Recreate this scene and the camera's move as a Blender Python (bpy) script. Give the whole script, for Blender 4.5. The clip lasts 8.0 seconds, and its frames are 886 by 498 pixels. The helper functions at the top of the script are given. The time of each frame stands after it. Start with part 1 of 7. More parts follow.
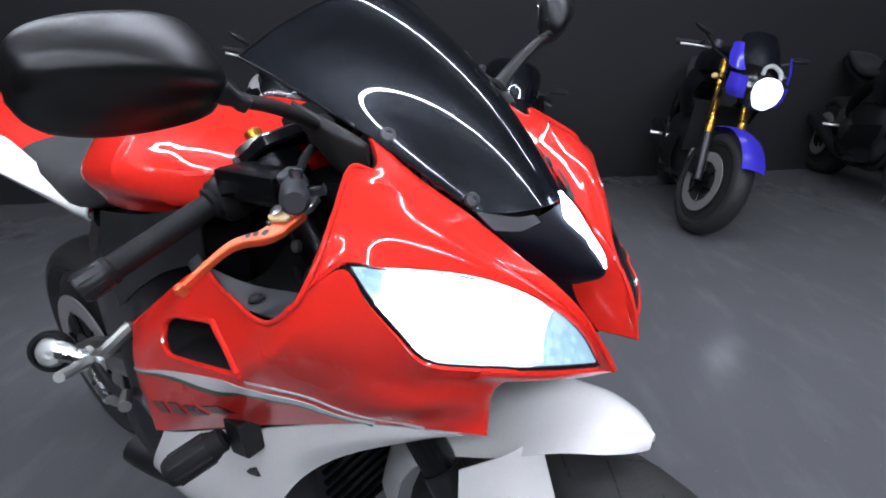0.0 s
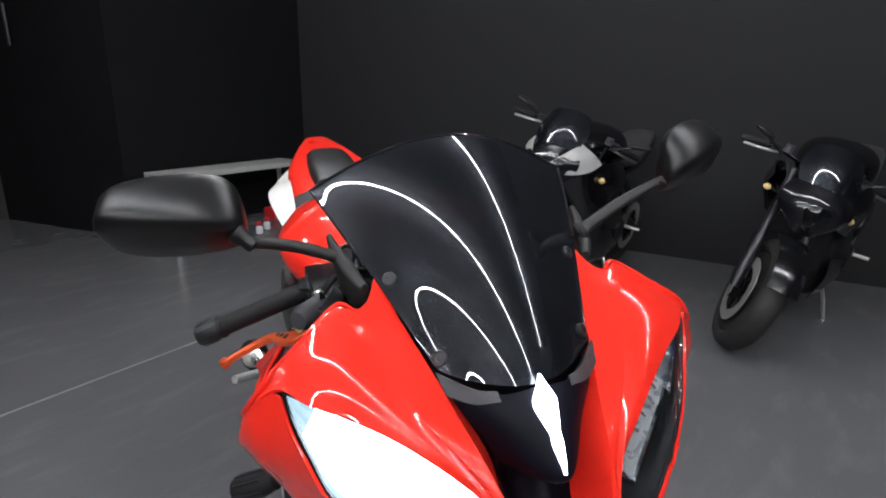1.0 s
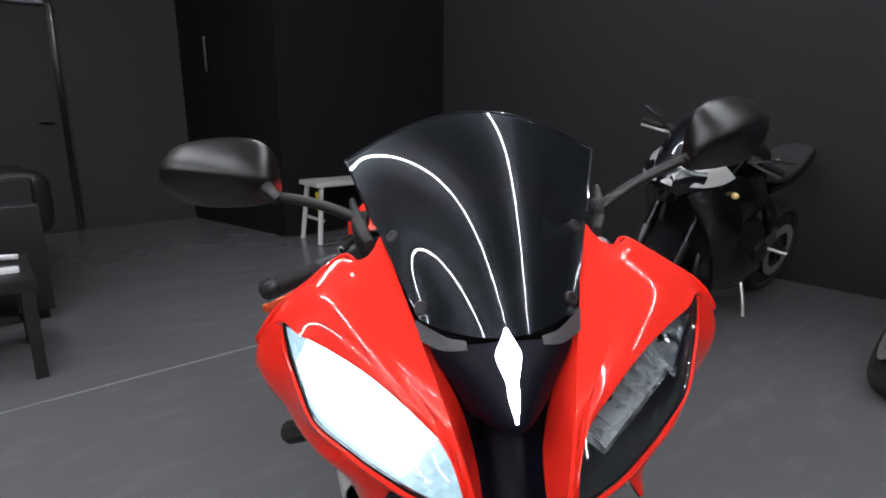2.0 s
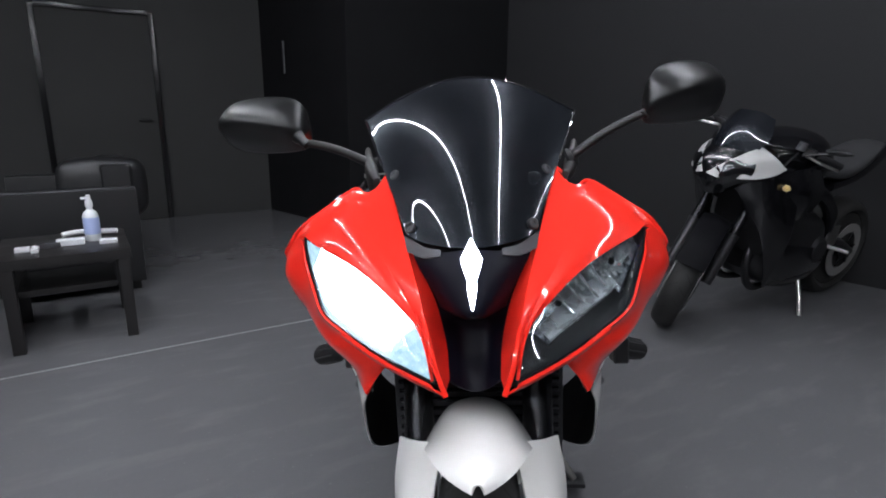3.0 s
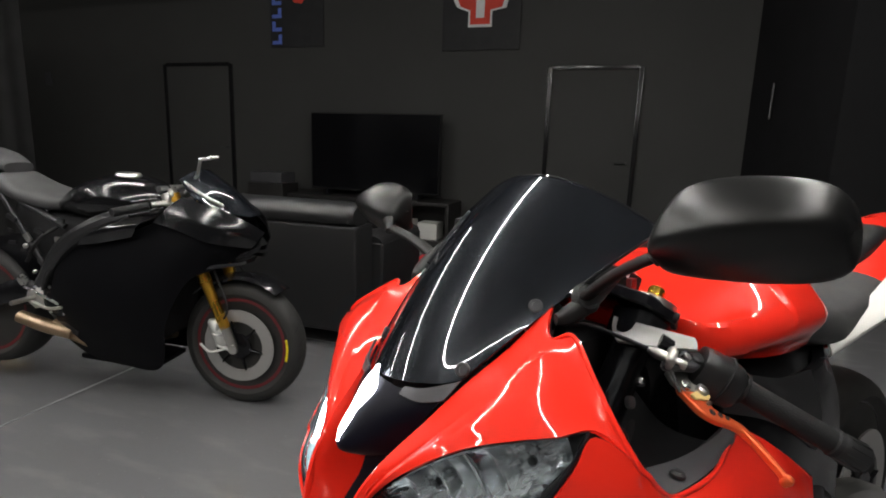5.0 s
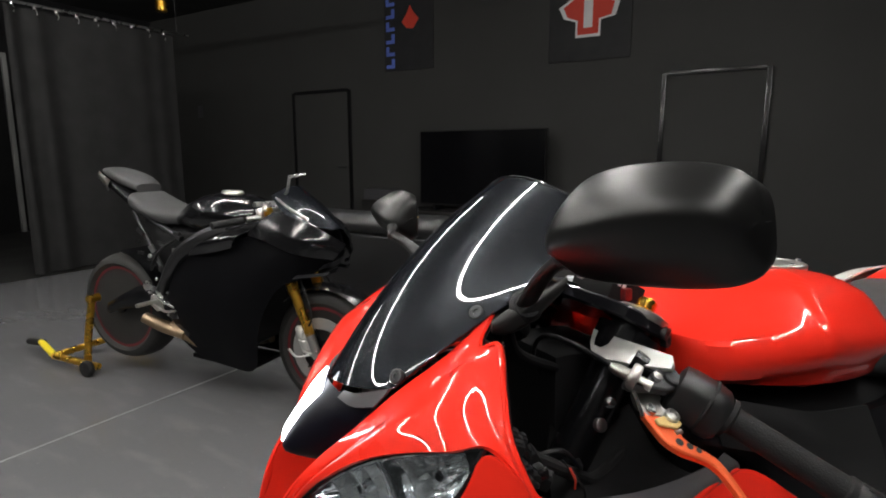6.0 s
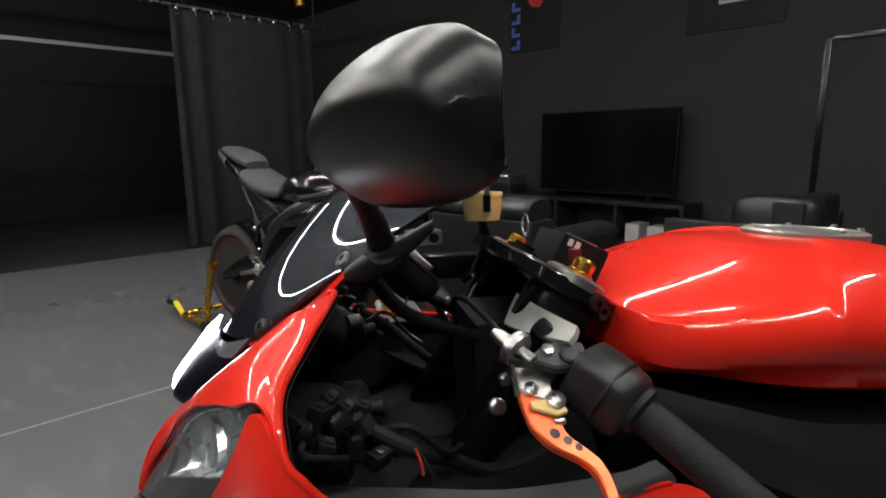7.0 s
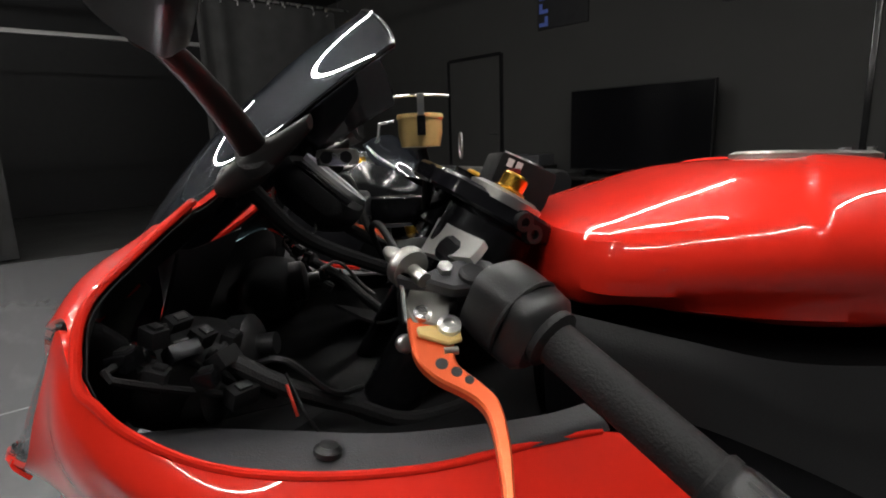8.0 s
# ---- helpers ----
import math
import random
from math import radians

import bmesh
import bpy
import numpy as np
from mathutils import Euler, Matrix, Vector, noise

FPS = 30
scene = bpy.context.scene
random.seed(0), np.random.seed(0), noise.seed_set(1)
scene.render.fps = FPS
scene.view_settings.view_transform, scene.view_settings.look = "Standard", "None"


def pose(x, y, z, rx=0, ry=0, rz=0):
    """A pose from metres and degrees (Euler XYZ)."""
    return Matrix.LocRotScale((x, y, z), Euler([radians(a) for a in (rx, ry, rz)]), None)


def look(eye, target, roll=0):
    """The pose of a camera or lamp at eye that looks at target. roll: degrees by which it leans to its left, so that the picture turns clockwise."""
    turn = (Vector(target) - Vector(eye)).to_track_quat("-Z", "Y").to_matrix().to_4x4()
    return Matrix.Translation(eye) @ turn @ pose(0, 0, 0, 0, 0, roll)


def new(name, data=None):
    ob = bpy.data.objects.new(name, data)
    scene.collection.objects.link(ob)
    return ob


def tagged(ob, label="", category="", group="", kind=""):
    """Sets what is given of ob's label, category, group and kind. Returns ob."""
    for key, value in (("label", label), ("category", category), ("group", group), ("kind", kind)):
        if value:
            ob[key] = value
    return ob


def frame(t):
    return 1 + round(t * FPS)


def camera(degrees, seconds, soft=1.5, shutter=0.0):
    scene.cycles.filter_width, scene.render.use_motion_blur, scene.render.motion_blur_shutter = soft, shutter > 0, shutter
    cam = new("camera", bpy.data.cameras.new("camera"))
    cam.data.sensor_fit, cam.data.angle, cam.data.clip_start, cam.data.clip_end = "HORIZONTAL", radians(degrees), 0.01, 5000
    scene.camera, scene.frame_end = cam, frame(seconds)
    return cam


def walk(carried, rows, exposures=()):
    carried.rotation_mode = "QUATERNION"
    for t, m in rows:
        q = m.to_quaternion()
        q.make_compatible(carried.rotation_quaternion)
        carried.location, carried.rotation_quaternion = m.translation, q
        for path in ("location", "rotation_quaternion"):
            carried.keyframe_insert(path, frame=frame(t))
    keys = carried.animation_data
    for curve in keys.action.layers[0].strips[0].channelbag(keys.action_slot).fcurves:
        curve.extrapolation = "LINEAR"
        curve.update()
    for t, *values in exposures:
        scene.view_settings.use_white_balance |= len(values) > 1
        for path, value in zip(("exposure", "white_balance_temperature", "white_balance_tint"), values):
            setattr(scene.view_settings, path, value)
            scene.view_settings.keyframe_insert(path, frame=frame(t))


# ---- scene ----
cam = camera(77.4, 8.0, 1.9)
PATH = [
    (0, (1.903, 1.13, 1.087), (3.782, 1.182, 0.403), -1.7),
    (0.2, (1.905, 1.066, 1.111), (3.774, 1.268, 0.429), -1.7),
    (0.5, (1.932, 0.926, 1.154), (3.693, 1.608, 0.495), -1.9),
    (1, (2.025, 0.81, 1.212), (3.61, 1.898, 0.66), 1.0),
    (1.5, (2.111, 0.753, 1.207), (3.563, 2.042, 0.727), 1.4),
    (2, (2.098, 0.639, 1.158), (3.345, 2.125, 0.67), 0.5),
    (2.2, (2.079, 0.575, 1.152), (3.231, 2.127, 0.636), 0.8),
    (3.3, (2.091, 0.422, 1.084), (3.043, 2.123, 0.639), 0.6),
    (3.5, (2.154, 0.426, 1.092), (2.966, 2.199, 0.648), 1.1),
    (4, (2.39, 0.464, 1.139), (2.726, 2.382, 0.683), 3.2),
    (4.5, (2.6, 0.478, 1.159), (2.465, 2.434, 0.761), 1.7),
    (5, (2.765, 0.448, 1.198), (2.148, 2.312, 0.815), 1.9),
    (5.2, (2.805, 0.451, 1.202), (2.121, 2.294, 0.83), 1.2),
    (6.3, (2.985, 0.604, 1.167), (1.873, 2.232, 0.831), -0.3),
    (6.5, (3.011, 0.642, 1.155), (1.858, 2.238, 0.808), -0.7),
    (7, (3.102, 0.775, 1.12), (1.7, 2.153, 0.751), -0.4),
    (7.5, (3.142, 0.862, 1.093), (1.575, 2.037, 0.693), -0.1),
    (8, (3.131, 0.902, 1.042), (1.645, 2.177, 0.634), -1.8),
]
walk(
    cam,
    [(t, look(eye, target, roll)) for t, eye, target, roll in PATH],
    [(0, 0.38, 5620, 13), (1, 0.3, 6150, 11), (2, 0.3, 6100, 11), (3.5, 0.36, 5880, 12), (4.3, 0.36, 6450, 9), (5, 0.34, 6700, 8), (6.5, 0.36, 6700, 8), (7, 0.28, 6700, 8), (8, 0.28, 6700, 8)],
)

# ---- world and light ----
world = bpy.data.worlds.new("world")
scene.world = world
world.use_nodes = True
world.node_tree.nodes["Background"].inputs[0].default_value = (0.02, 0.021, 0.024, 1)
world.node_tree.nodes["Background"].inputs[1].default_value = 0.3


# ---- materials ----
def mat(name, color, rough=0.5, metal=0.0, vary=0.12, scale=6.0, bump=0.0, fine=180.0, coat=0.0, spec=0.5, rvary=0.1):
    """A surface with coarse colour drift, fine grain and a little relief."""
    m = bpy.data.materials.new(name)
    m.use_nodes = True
    nt = m.node_tree
    b = nt.nodes["Principled BSDF"]
    tc = nt.nodes.new("ShaderNodeTexCoord")
    n1 = nt.nodes.new("ShaderNodeTexNoise")
    n1.inputs["Scale"].default_value, n1.inputs["Detail"].default_value = scale, 5
    n2 = nt.nodes.new("ShaderNodeTexNoise")
    n2.inputs["Scale"].default_value, n2.inputs["Detail"].default_value = fine, 3
    for n in (n1, n2):
        nt.links.new(tc.outputs["Object"], n.inputs["Vector"])
    mix = nt.nodes.new("ShaderNodeMix")
    mix.data_type = "RGBA"
    mix.inputs["A"].default_value = (*[c * (1 - vary) for c in color], 1)
    mix.inputs["B"].default_value = (*[min(1, c * (1 + vary)) for c in color], 1)
    add = nt.nodes.new("ShaderNodeMath")
    add.operation = "MULTIPLY_ADD"
    add.inputs[1].default_value = 0.7
    nt.links.new(n1.outputs["Fac"], add.inputs[0])
    sc = nt.nodes.new("ShaderNodeMath")
    sc.operation = "MULTIPLY"
    sc.inputs[1].default_value = 0.3
    nt.links.new(n2.outputs["Fac"], sc.inputs[0])
    nt.links.new(sc.outputs[0], add.inputs[2])
    nt.links.new(add.outputs[0], mix.inputs["Factor"])
    nt.links.new(mix.outputs["Result"], b.inputs["Base Color"])
    mr = nt.nodes.new("ShaderNodeMapRange")
    mr.inputs["From Min"].default_value, mr.inputs["From Max"].default_value = 0.3, 0.7
    mr.inputs["To Min"].default_value, mr.inputs["To Max"].default_value = max(0.01, rough * (1 - rvary)), min(1, rough * (1 + rvary))
    nt.links.new(n1.outputs["Fac"], mr.inputs["Value"])
    nt.links.new(mr.outputs["Result"], b.inputs["Roughness"])
    b.inputs["Metallic"].default_value = metal
    b.inputs["Specular IOR Level"].default_value = spec
    b.inputs["Coat Weight"].default_value = coat
    b.inputs["Coat Roughness"].default_value = 0.02
    if bump:
        bp = nt.nodes.new("ShaderNodeBump")
        bp.inputs["Strength"].default_value, bp.inputs["Distance"].default_value = bump, 0.002
        nt.links.new(n2.outputs["Fac"], bp.inputs["Height"])
        nt.links.new(bp.outputs["Normal"], b.inputs["Normal"])
    return m


def glow(name, color, strength, base=0.8):
    m = bpy.data.materials.new(name)
    m.use_nodes = True
    b = m.node_tree.nodes["Principled BSDF"]
    b.inputs["Base Color"].default_value = (base, base, base, 1)
    b.inputs["Emission Color"].default_value = (*color, 1)
    b.inputs["Emission Strength"].default_value = strength
    return m


def clear(name, tint, gloss_rough=0.01, ior=1.5, haze=None):
    """A thin see-through sheet: tinted passage plus a Fresnel gloss."""
    m = bpy.data.materials.new(name)
    m.use_nodes = True
    nt = m.node_tree
    nt.nodes.remove(nt.nodes["Principled BSDF"])
    out = nt.nodes["Material Output"]
    tr = nt.nodes.new("ShaderNodeBsdfTransparent")
    tr.inputs[0].default_value = (*tint, 1)
    gl = nt.nodes.new("ShaderNodeBsdfGlossy")
    gl.inputs["Color"].default_value = (1, 1, 1, 1)
    gl.inputs["Roughness"].default_value = gloss_rough
    # gloss grows towards the rim as on clear plastic, alike from both faces
    lw = nt.nodes.new("ShaderNodeLayerWeight")
    lw.inputs["Blend"].default_value = 0.5
    pw = nt.nodes.new("ShaderNodeMath")
    pw.operation = "POWER"
    pw.inputs[1].default_value = 5.0
    nt.links.new(lw.outputs["Facing"], pw.inputs[0])
    fr = nt.nodes.new("ShaderNodeMath")
    fr.operation = "MULTIPLY_ADD"
    r0 = ((ior - 1) / (ior + 1)) ** 2
    fr.inputs[1].default_value, fr.inputs[2].default_value = 0.7, r0
    nt.links.new(pw.outputs[0], fr.inputs[0])
    mx = nt.nodes.new("ShaderNodeMixShader")
    nt.links.new(fr.outputs[0], mx.inputs[0])
    nt.links.new(tr.outputs[0], mx.inputs[1])
    nt.links.new(gl.outputs[0], mx.inputs[2])
    if haze:
        # dust and wax smears on the sheet
        df = nt.nodes.new("ShaderNodeBsdfDiffuse")
        df.inputs[0].default_value = (*haze, 1)
        nz = nt.nodes.new("ShaderNodeTexNoise")
        nz.inputs["Scale"].default_value, nz.inputs["Detail"].default_value = 9.0, 6
        rg = nt.nodes.new("ShaderNodeMapRange")
        rg.inputs["From Min"].default_value, rg.inputs["From Max"].default_value = 0.35, 0.7
        rg.inputs["To Min"].default_value, rg.inputs["To Max"].default_value = 0.12, 0.2
        nt.links.new(nz.outputs["Fac"], rg.inputs["Value"])
        m2 = nt.nodes.new("ShaderNodeMixShader")
        nt.links.new(rg.outputs["Result"], m2.inputs[0])
        nt.links.new(tr.outputs[0], m2.inputs[1])
        soft = nt.nodes.new("ShaderNodeBsdfGlossy")
        soft.inputs["Color"].default_value = (0.62, 0.66, 0.75, 1)
        soft.inputs["Roughness"].default_value = 0.27
        m3 = nt.nodes.new("ShaderNodeMixShader")
        m3.inputs[0].default_value = 0.12
        nt.links.new(df.outputs[0], m3.inputs[1])
        nt.links.new(soft.outputs[0], m3.inputs[2])
        nt.links.new(m3.outputs[0], m2.inputs[2])
        nt.links.new(m2.outputs[0], mx.inputs[1])
    nt.links.new(mx.outputs[0], out.inputs[0])
    return m


RED = mat("red_paint", (0.8, 0.027, 0.015), 0.3, 0, 0.06, 5, coat=0.85, spec=0.06)
TITANIUM = mat("heat_stained_titanium", (0.36, 0.26, 0.17), 0.35, 0.9, 0.35, 7)
WHITE = mat("white_paint", (0.84, 0.83, 0.8), 0.3, 0, 0.05, 5, coat=0.8)
GLOSS = mat("gloss_black", (0.006, 0.006, 0.008), 0.4, 0, 0.2, 5, coat=1.0, spec=0.1)
LACQUER = mat("black_lacquer", (0.005, 0.005, 0.006), 0.17, 0, 0.2, 5, spec=0.7, rvary=0.25)
INNER = mat("dull_black_plastic", (0.008, 0.008, 0.009), 0.7, 0, 0.3, 12, 0.2, 500, spec=0.2)
LAMPBEZEL = mat("dark_grey_bezel", (0.007, 0.007, 0.008), 0.45, 0, 0.15, 20, 0.05, 400, spec=0.2)
LAMPBOWL = mat("grey_reflector_bowl", (0.5, 0.51, 0.52), 0.26, 1, 0.1, 40)
REFLECTOR = mat("satin_reflector", (0.93, 0.94, 0.95), 0.17, 0.75, 0.06, 40)
FLUTED = mat("metallised_plastic", (0.82, 0.83, 0.84), 0.28, 0.55, 0.06, 40)
SILVER = mat("silver_cast_alloy", (0.55, 0.55, 0.53), 0.42, 0.5, 0.1, 30, 0.1, 400)
DULLRED = mat("dull_red_stripe", (0.11, 0.008, 0.012), 0.5)
PLASTIC = mat("matt_black_plastic", (0.014, 0.014, 0.015), 0.36, 0, 0.2, 12, 0.15, 700)
ARM = mat("dull_black_arm", (0.014, 0.013, 0.013), 0.48, 0, 0.2, 12, 0.1, 700, spec=0.35)
GREYPLASTIC = mat("charcoal_plastic", (0.045, 0.045, 0.05), 0.5, 0, 0.2, 12, 0.2, 700)
RUBBER = mat("black_rubber", (0.011, 0.011, 0.012), 0.62, 0, 0.25, 20, 0.4, 500, spec=0.3)
TYRE = mat("tyre_rubber", (0.018, 0.0175, 0.017), 0.65, 0, 0.3, 9, 0.5, 260)
ALU = mat("brushed_aluminium", (0.62, 0.61, 0.58), 0.33, 1, 0.1, 14, 0.08, 300)
SATIN = mat("satin_black_plastic", (0.0035, 0.0035, 0.0037), 0.34, 0, 0.1, 12, 0.06, 900, spec=0.46, rvary=0.03)
MATTBLACK = mat("matt_black_paint", (0.005, 0.005, 0.006), 0.45, 0, 0.2, 6, spec=0.04)
BEAK = mat("deep_black_plastic", (0.004, 0.004, 0.008), 0.42, 0, 0.2, 8, 0.03, 500, spec=0.1)
STEEL = mat("polished_steel", (0.6, 0.6, 0.59), 0.28, 1, 0.08, 14)
DARKMETAL = mat("dark_metal", (0.05, 0.05, 0.053), 0.4, 0.8, 0.25, 16, 0.2, 200)
BLACKANO = mat("black_anodised", (0.012, 0.012, 0.014), 0.25, 0.6, 0.15, 14)
GOLD = mat("gold_anodised", (0.75, 0.42, 0.06), 0.28, 1, 0.1, 14)
ORANGE = mat("orange_anodised", (0.93, 0.15, 0.05), 0.34, 0.6, 0.08, 14)
SMOKE = clear("smoked_screen", (0.07, 0.07, 0.08), haze=(0.04, 0.046, 0.06))
LENS = clear("clear_lens", (0.92, 0.94, 0.95))
FLUID = mat("amber_fluid_cup", (0.7, 0.5, 0.2), 0.3, 0, 0.1, 20)
DISC = mat("brake_disc_steel", (0.36, 0.35, 0.34), 0.4, 0.5, 0.12, 30)
SEAT = mat("seat_vinyl", (0.036, 0.036, 0.038), 0.55, 0, 0.2, 10, 0.4, 400)
MIRROR = mat("mirror_glass", (0.85, 0.86, 0.87), 0.02, 1, 0.01, 5)
CHROME = mat("chrome_reflector", (0.9, 0.91, 0.93), 0.11, 1, 0.03, 40)
LAMPON = glow("lit_reflector", (0.9, 0.96, 1.0), 14.0)
LAMPDIM = glow("lit_bowl", (0.42, 0.63, 0.7), 1.0, 0.06)
LAMPMID = glow("lit_facet", (0.6, 0.8, 0.88), 1.0, 0.06)
LAMPSOFT = glow("dim_lit_facet", (0.5, 0.7, 0.78), 1.0, 0.06)
DRL = glow("lit_running_light", (0.86, 0.9, 1.0), 16.0)
TUBE = glow("led_tube", (1.0, 0.985, 0.96), 104.0)
GREEN = mat("dark_green_stripe", (0.02, 0.09, 0.05), 0.3, 0, 0.05, 5, coat=0.6)
DARKRED = mat("dark_red_print", (0.16, 0.008, 0.008), 0.3, 0, 0.05, 5, coat=0.6)
PALEPAINT = mat("pale_silver_paint", (0.42, 0.42, 0.41), 0.35, 0, 0.08, 5, coat=0.5)
BLUE = mat("blue_paint", (0.05, 0.035, 0.5), 0.4, 0, 0.06, 5, coat=1.0, spec=0.1)
YELLOW = mat("yellow_mark", (0.75, 0.6, 0.02), 0.5)
# East wall darker, west wall and block darkest, so they look dimmer.
WALLEAST = mat("east_wall_tone", (0.02, 0.02, 0.0212), 0.8, 0, 0.18, 1.2, 0.25, 90, spec=0.15)
WALL = mat("black_wall_paint", (0.033, 0.033, 0.0325), 0.75, 0, 0.18, 1.2, 0.25, 90)
WALLDARK = mat("darkest_wall_tone", (0.006, 0.006, 0.007), 0.75, 0, 0.18, 1.2, 0.25, 90, spec=0.2)
CEIL = mat("black_ceiling_paint", (0.012, 0.012, 0.013), 0.85, 0, 0.2, 2, 0.2, 60)


def floor_paint():
    """Grey epoxy: broad clouds, dull tracks, fine scuffs and specks of dust."""
    m = mat("grey_epoxy_floor", (0.125, 0.125, 0.132), 0.24, 0, 0.1, 0.8, 0.05, 45, spec=0.5, rvary=0.12)
    nt = m.node_tree
    b = nt.nodes["Principled BSDF"]
    tc = next(n for n in nt.nodes if n.type == "TEX_COORD")
    old = b.inputs["Base Color"].links[0].from_socket

    def noise_at(size, detail, stretch=(1, 1, 1), turn=0.0):
        mp = nt.nodes.new("ShaderNodeMapping")
        mp.inputs["Scale"].default_value = stretch
        mp.inputs["Rotation"].default_value = (0, 0, turn)
        nz = nt.nodes.new("ShaderNodeTexNoise")
        nz.inputs["Scale"].default_value, nz.inputs["Detail"].default_value = size, detail
        nt.links.new(tc.outputs["Object"], mp.inputs["Vector"])
        nt.links.new(mp.outputs["Vector"], nz.inputs["Vector"])
        return nz.outputs["Fac"]

    def ramp(fac, lo, hi, to_lo, to_hi):
        r = nt.nodes.new("ShaderNodeMapRange")
        for key, v in (("From Min", lo), ("From Max", hi), ("To Min", to_lo), ("To Max", to_hi)):
            r.inputs[key].default_value = v
        nt.links.new(fac, r.inputs["Value"])
        return r.outputs["Result"]

    def lay(below, fac, colour):
        mx = nt.nodes.new("ShaderNodeMix")
        mx.data_type = "RGBA"
        mx.inputs["B"].default_value = (*colour, 1)
        nt.links.new(fac, mx.inputs["Factor"])
        nt.links.new(below, mx.inputs["A"])
        return mx.outputs["Result"]

    c = lay(old, ramp(noise_at(1.3, 3), 0.35, 0.8, 0.0, 0.5), (0.09, 0.09, 0.095))
    c = lay(c, ramp(noise_at(3.2, 5, (1, 3, 1), 0.5), 0.52, 0.78, 0.0, 0.4), (0.19, 0.19, 0.195))
    c = lay(c, ramp(noise_at(70, 1), 0.73, 0.77, 0.0, 0.3), (0.22, 0.22, 0.22))
    nt.links.new(c, b.inputs["Base Color"])
    nt.links.new(ramp(noise_at(1.7, 2), 0.3, 0.75, 0.18, 0.25), b.inputs["Roughness"])
    return m


FLOOR = floor_paint()

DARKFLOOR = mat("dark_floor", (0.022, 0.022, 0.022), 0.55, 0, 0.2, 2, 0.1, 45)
FRAMEGLOSS = mat("satin_black_frame", (0.01, 0.01, 0.011), 0.2, 0, 0.2, 5, spec=0.4)
LAMPWHITE = glow("lit_lamp_panel", (1.0, 1.0, 1.0), 1.6)
SCRATCH = mat("pale_floor_joint", (0.2, 0.2, 0.21), 0.5, 0, 0.3, 4)
LEATHER = mat("black_leather", (0.014, 0.014, 0.015), 0.38, 0, 0.25, 7, 0.4, 160)
BLACKWOOD = mat("black_lacquered_wood", (0.016, 0.015, 0.015), 0.4, 0, 0.2, 8, 0.1, 120)
CURTAIN = mat("black_curtain_cloth", (0.0045, 0.0045, 0.005), 0.85, 0, 0.25, 5, 0.4, 350)
GREYMETAL = mat("grey_painted_metal", (0.25, 0.25, 0.25), 0.5, 0.2, 0.15, 9, 0.1, 100)
PAINTED = mat("white_painted_metal", (0.6, 0.6, 0.58), 0.45, 0.2, 0.15, 9, 0.1, 100)
SCREEN = mat("tv_glass", (0.004, 0.004, 0.005), 0.12, 0, 0.1, 3)
PAPER = mat("white_print", (0.7, 0.7, 0.72), 0.7)
BLUEPRINT = mat("blue_print", (0.10, 0.16, 0.55), 0.7)
REDPRINT = mat("red_print", (0.6, 0.05, 0.03), 0.7)
CANVAS = mat("black_poster_canvas", (0.012, 0.012, 0.014), 0.7, 0, 0.2, 6, 0.2, 200)
REDBIN = mat("red_fabric", (0.5, 0.012, 0.02), 0.7, 0, 0.15, 8, 0.3, 200)
BOTTLE = mat("translucent_white_plastic", (0.7, 0.72, 0.75), 0.35, 0, 0.05, 10)
LABELBLUE = mat("pale_blue_label", (0.4, 0.48, 0.75), 0.5)


# ---- shaping helpers ----
def mesh_ob(name, verts, faces, material, parent=None, label="", smooth=True, sharp=35):
    me = bpy.data.meshes.new(name)
    me.from_pydata([tuple(v) for v in verts], [], faces)
    bm = bmesh.new()
    bm.from_mesh(me)
    bmesh.ops.recalc_face_normals(bm, faces=bm.faces)
    bm.to_mesh(me)
    bm.free()
    return finish(name, me, material, parent, label, smooth, sharp)


def finish(name, me, material, parent=None, label="", smooth=True, sharp=35):
    me.materials.append(material)
    if smooth:
        me.polygons.foreach_set("use_smooth", [True] * len(me.polygons))
        me.set_sharp_from_angle(angle=radians(sharp))
    ob = new(name, me)
    if parent:
        ob.parent = parent
    if label:
        ob["label"] = label
    return ob


def part(name, bm, material, parent, label="", smooth=True, sharp=35):
    me = bpy.data.meshes.new(name)
    bm.to_mesh(me)
    bm.free()
    return finish(name, me, material, parent, label, smooth, sharp)


def spline(pts, n):
    """n points along a Catmull-Rom curve through pts, evenly by length."""
    p = np.array(pts, float)
    if len(p) == 2:
        return p[0] + (p[1] - p[0]) * np.linspace(0, 1, n)[:, None]
    q = np.vstack([2 * p[0] - p[1], p, 2 * p[-1] - p[-2]])
    out = []
    for i in range(len(p) - 1):
        a, b, c, d = q[i : i + 4]
        for t in np.linspace(0, 1, 12, endpoint=False):
            out.append(0.5 * (2 * b + (c - a) * t + (2 * a - 5 * b + 4 * c - d) * t * t + (3 * b - a - 3 * c + d) * t**3))
    out = np.array(out + [p[-1]])
    s = np.r_[0, np.cumsum(np.linalg.norm(np.diff(out, axis=0), axis=1))]
    w = np.linspace(0, s[-1], n)
    return np.stack([np.interp(w, s, out[:, k]) for k in range(3)], 1)


def grid(rows, nu, nv):
    """A smooth surface through curves: nv points along each row, nu across them."""
    r = np.array([spline(row, nv) for row in rows])
    return np.stack([spline(r[:, j], nu) for j in range(nv)], 1)


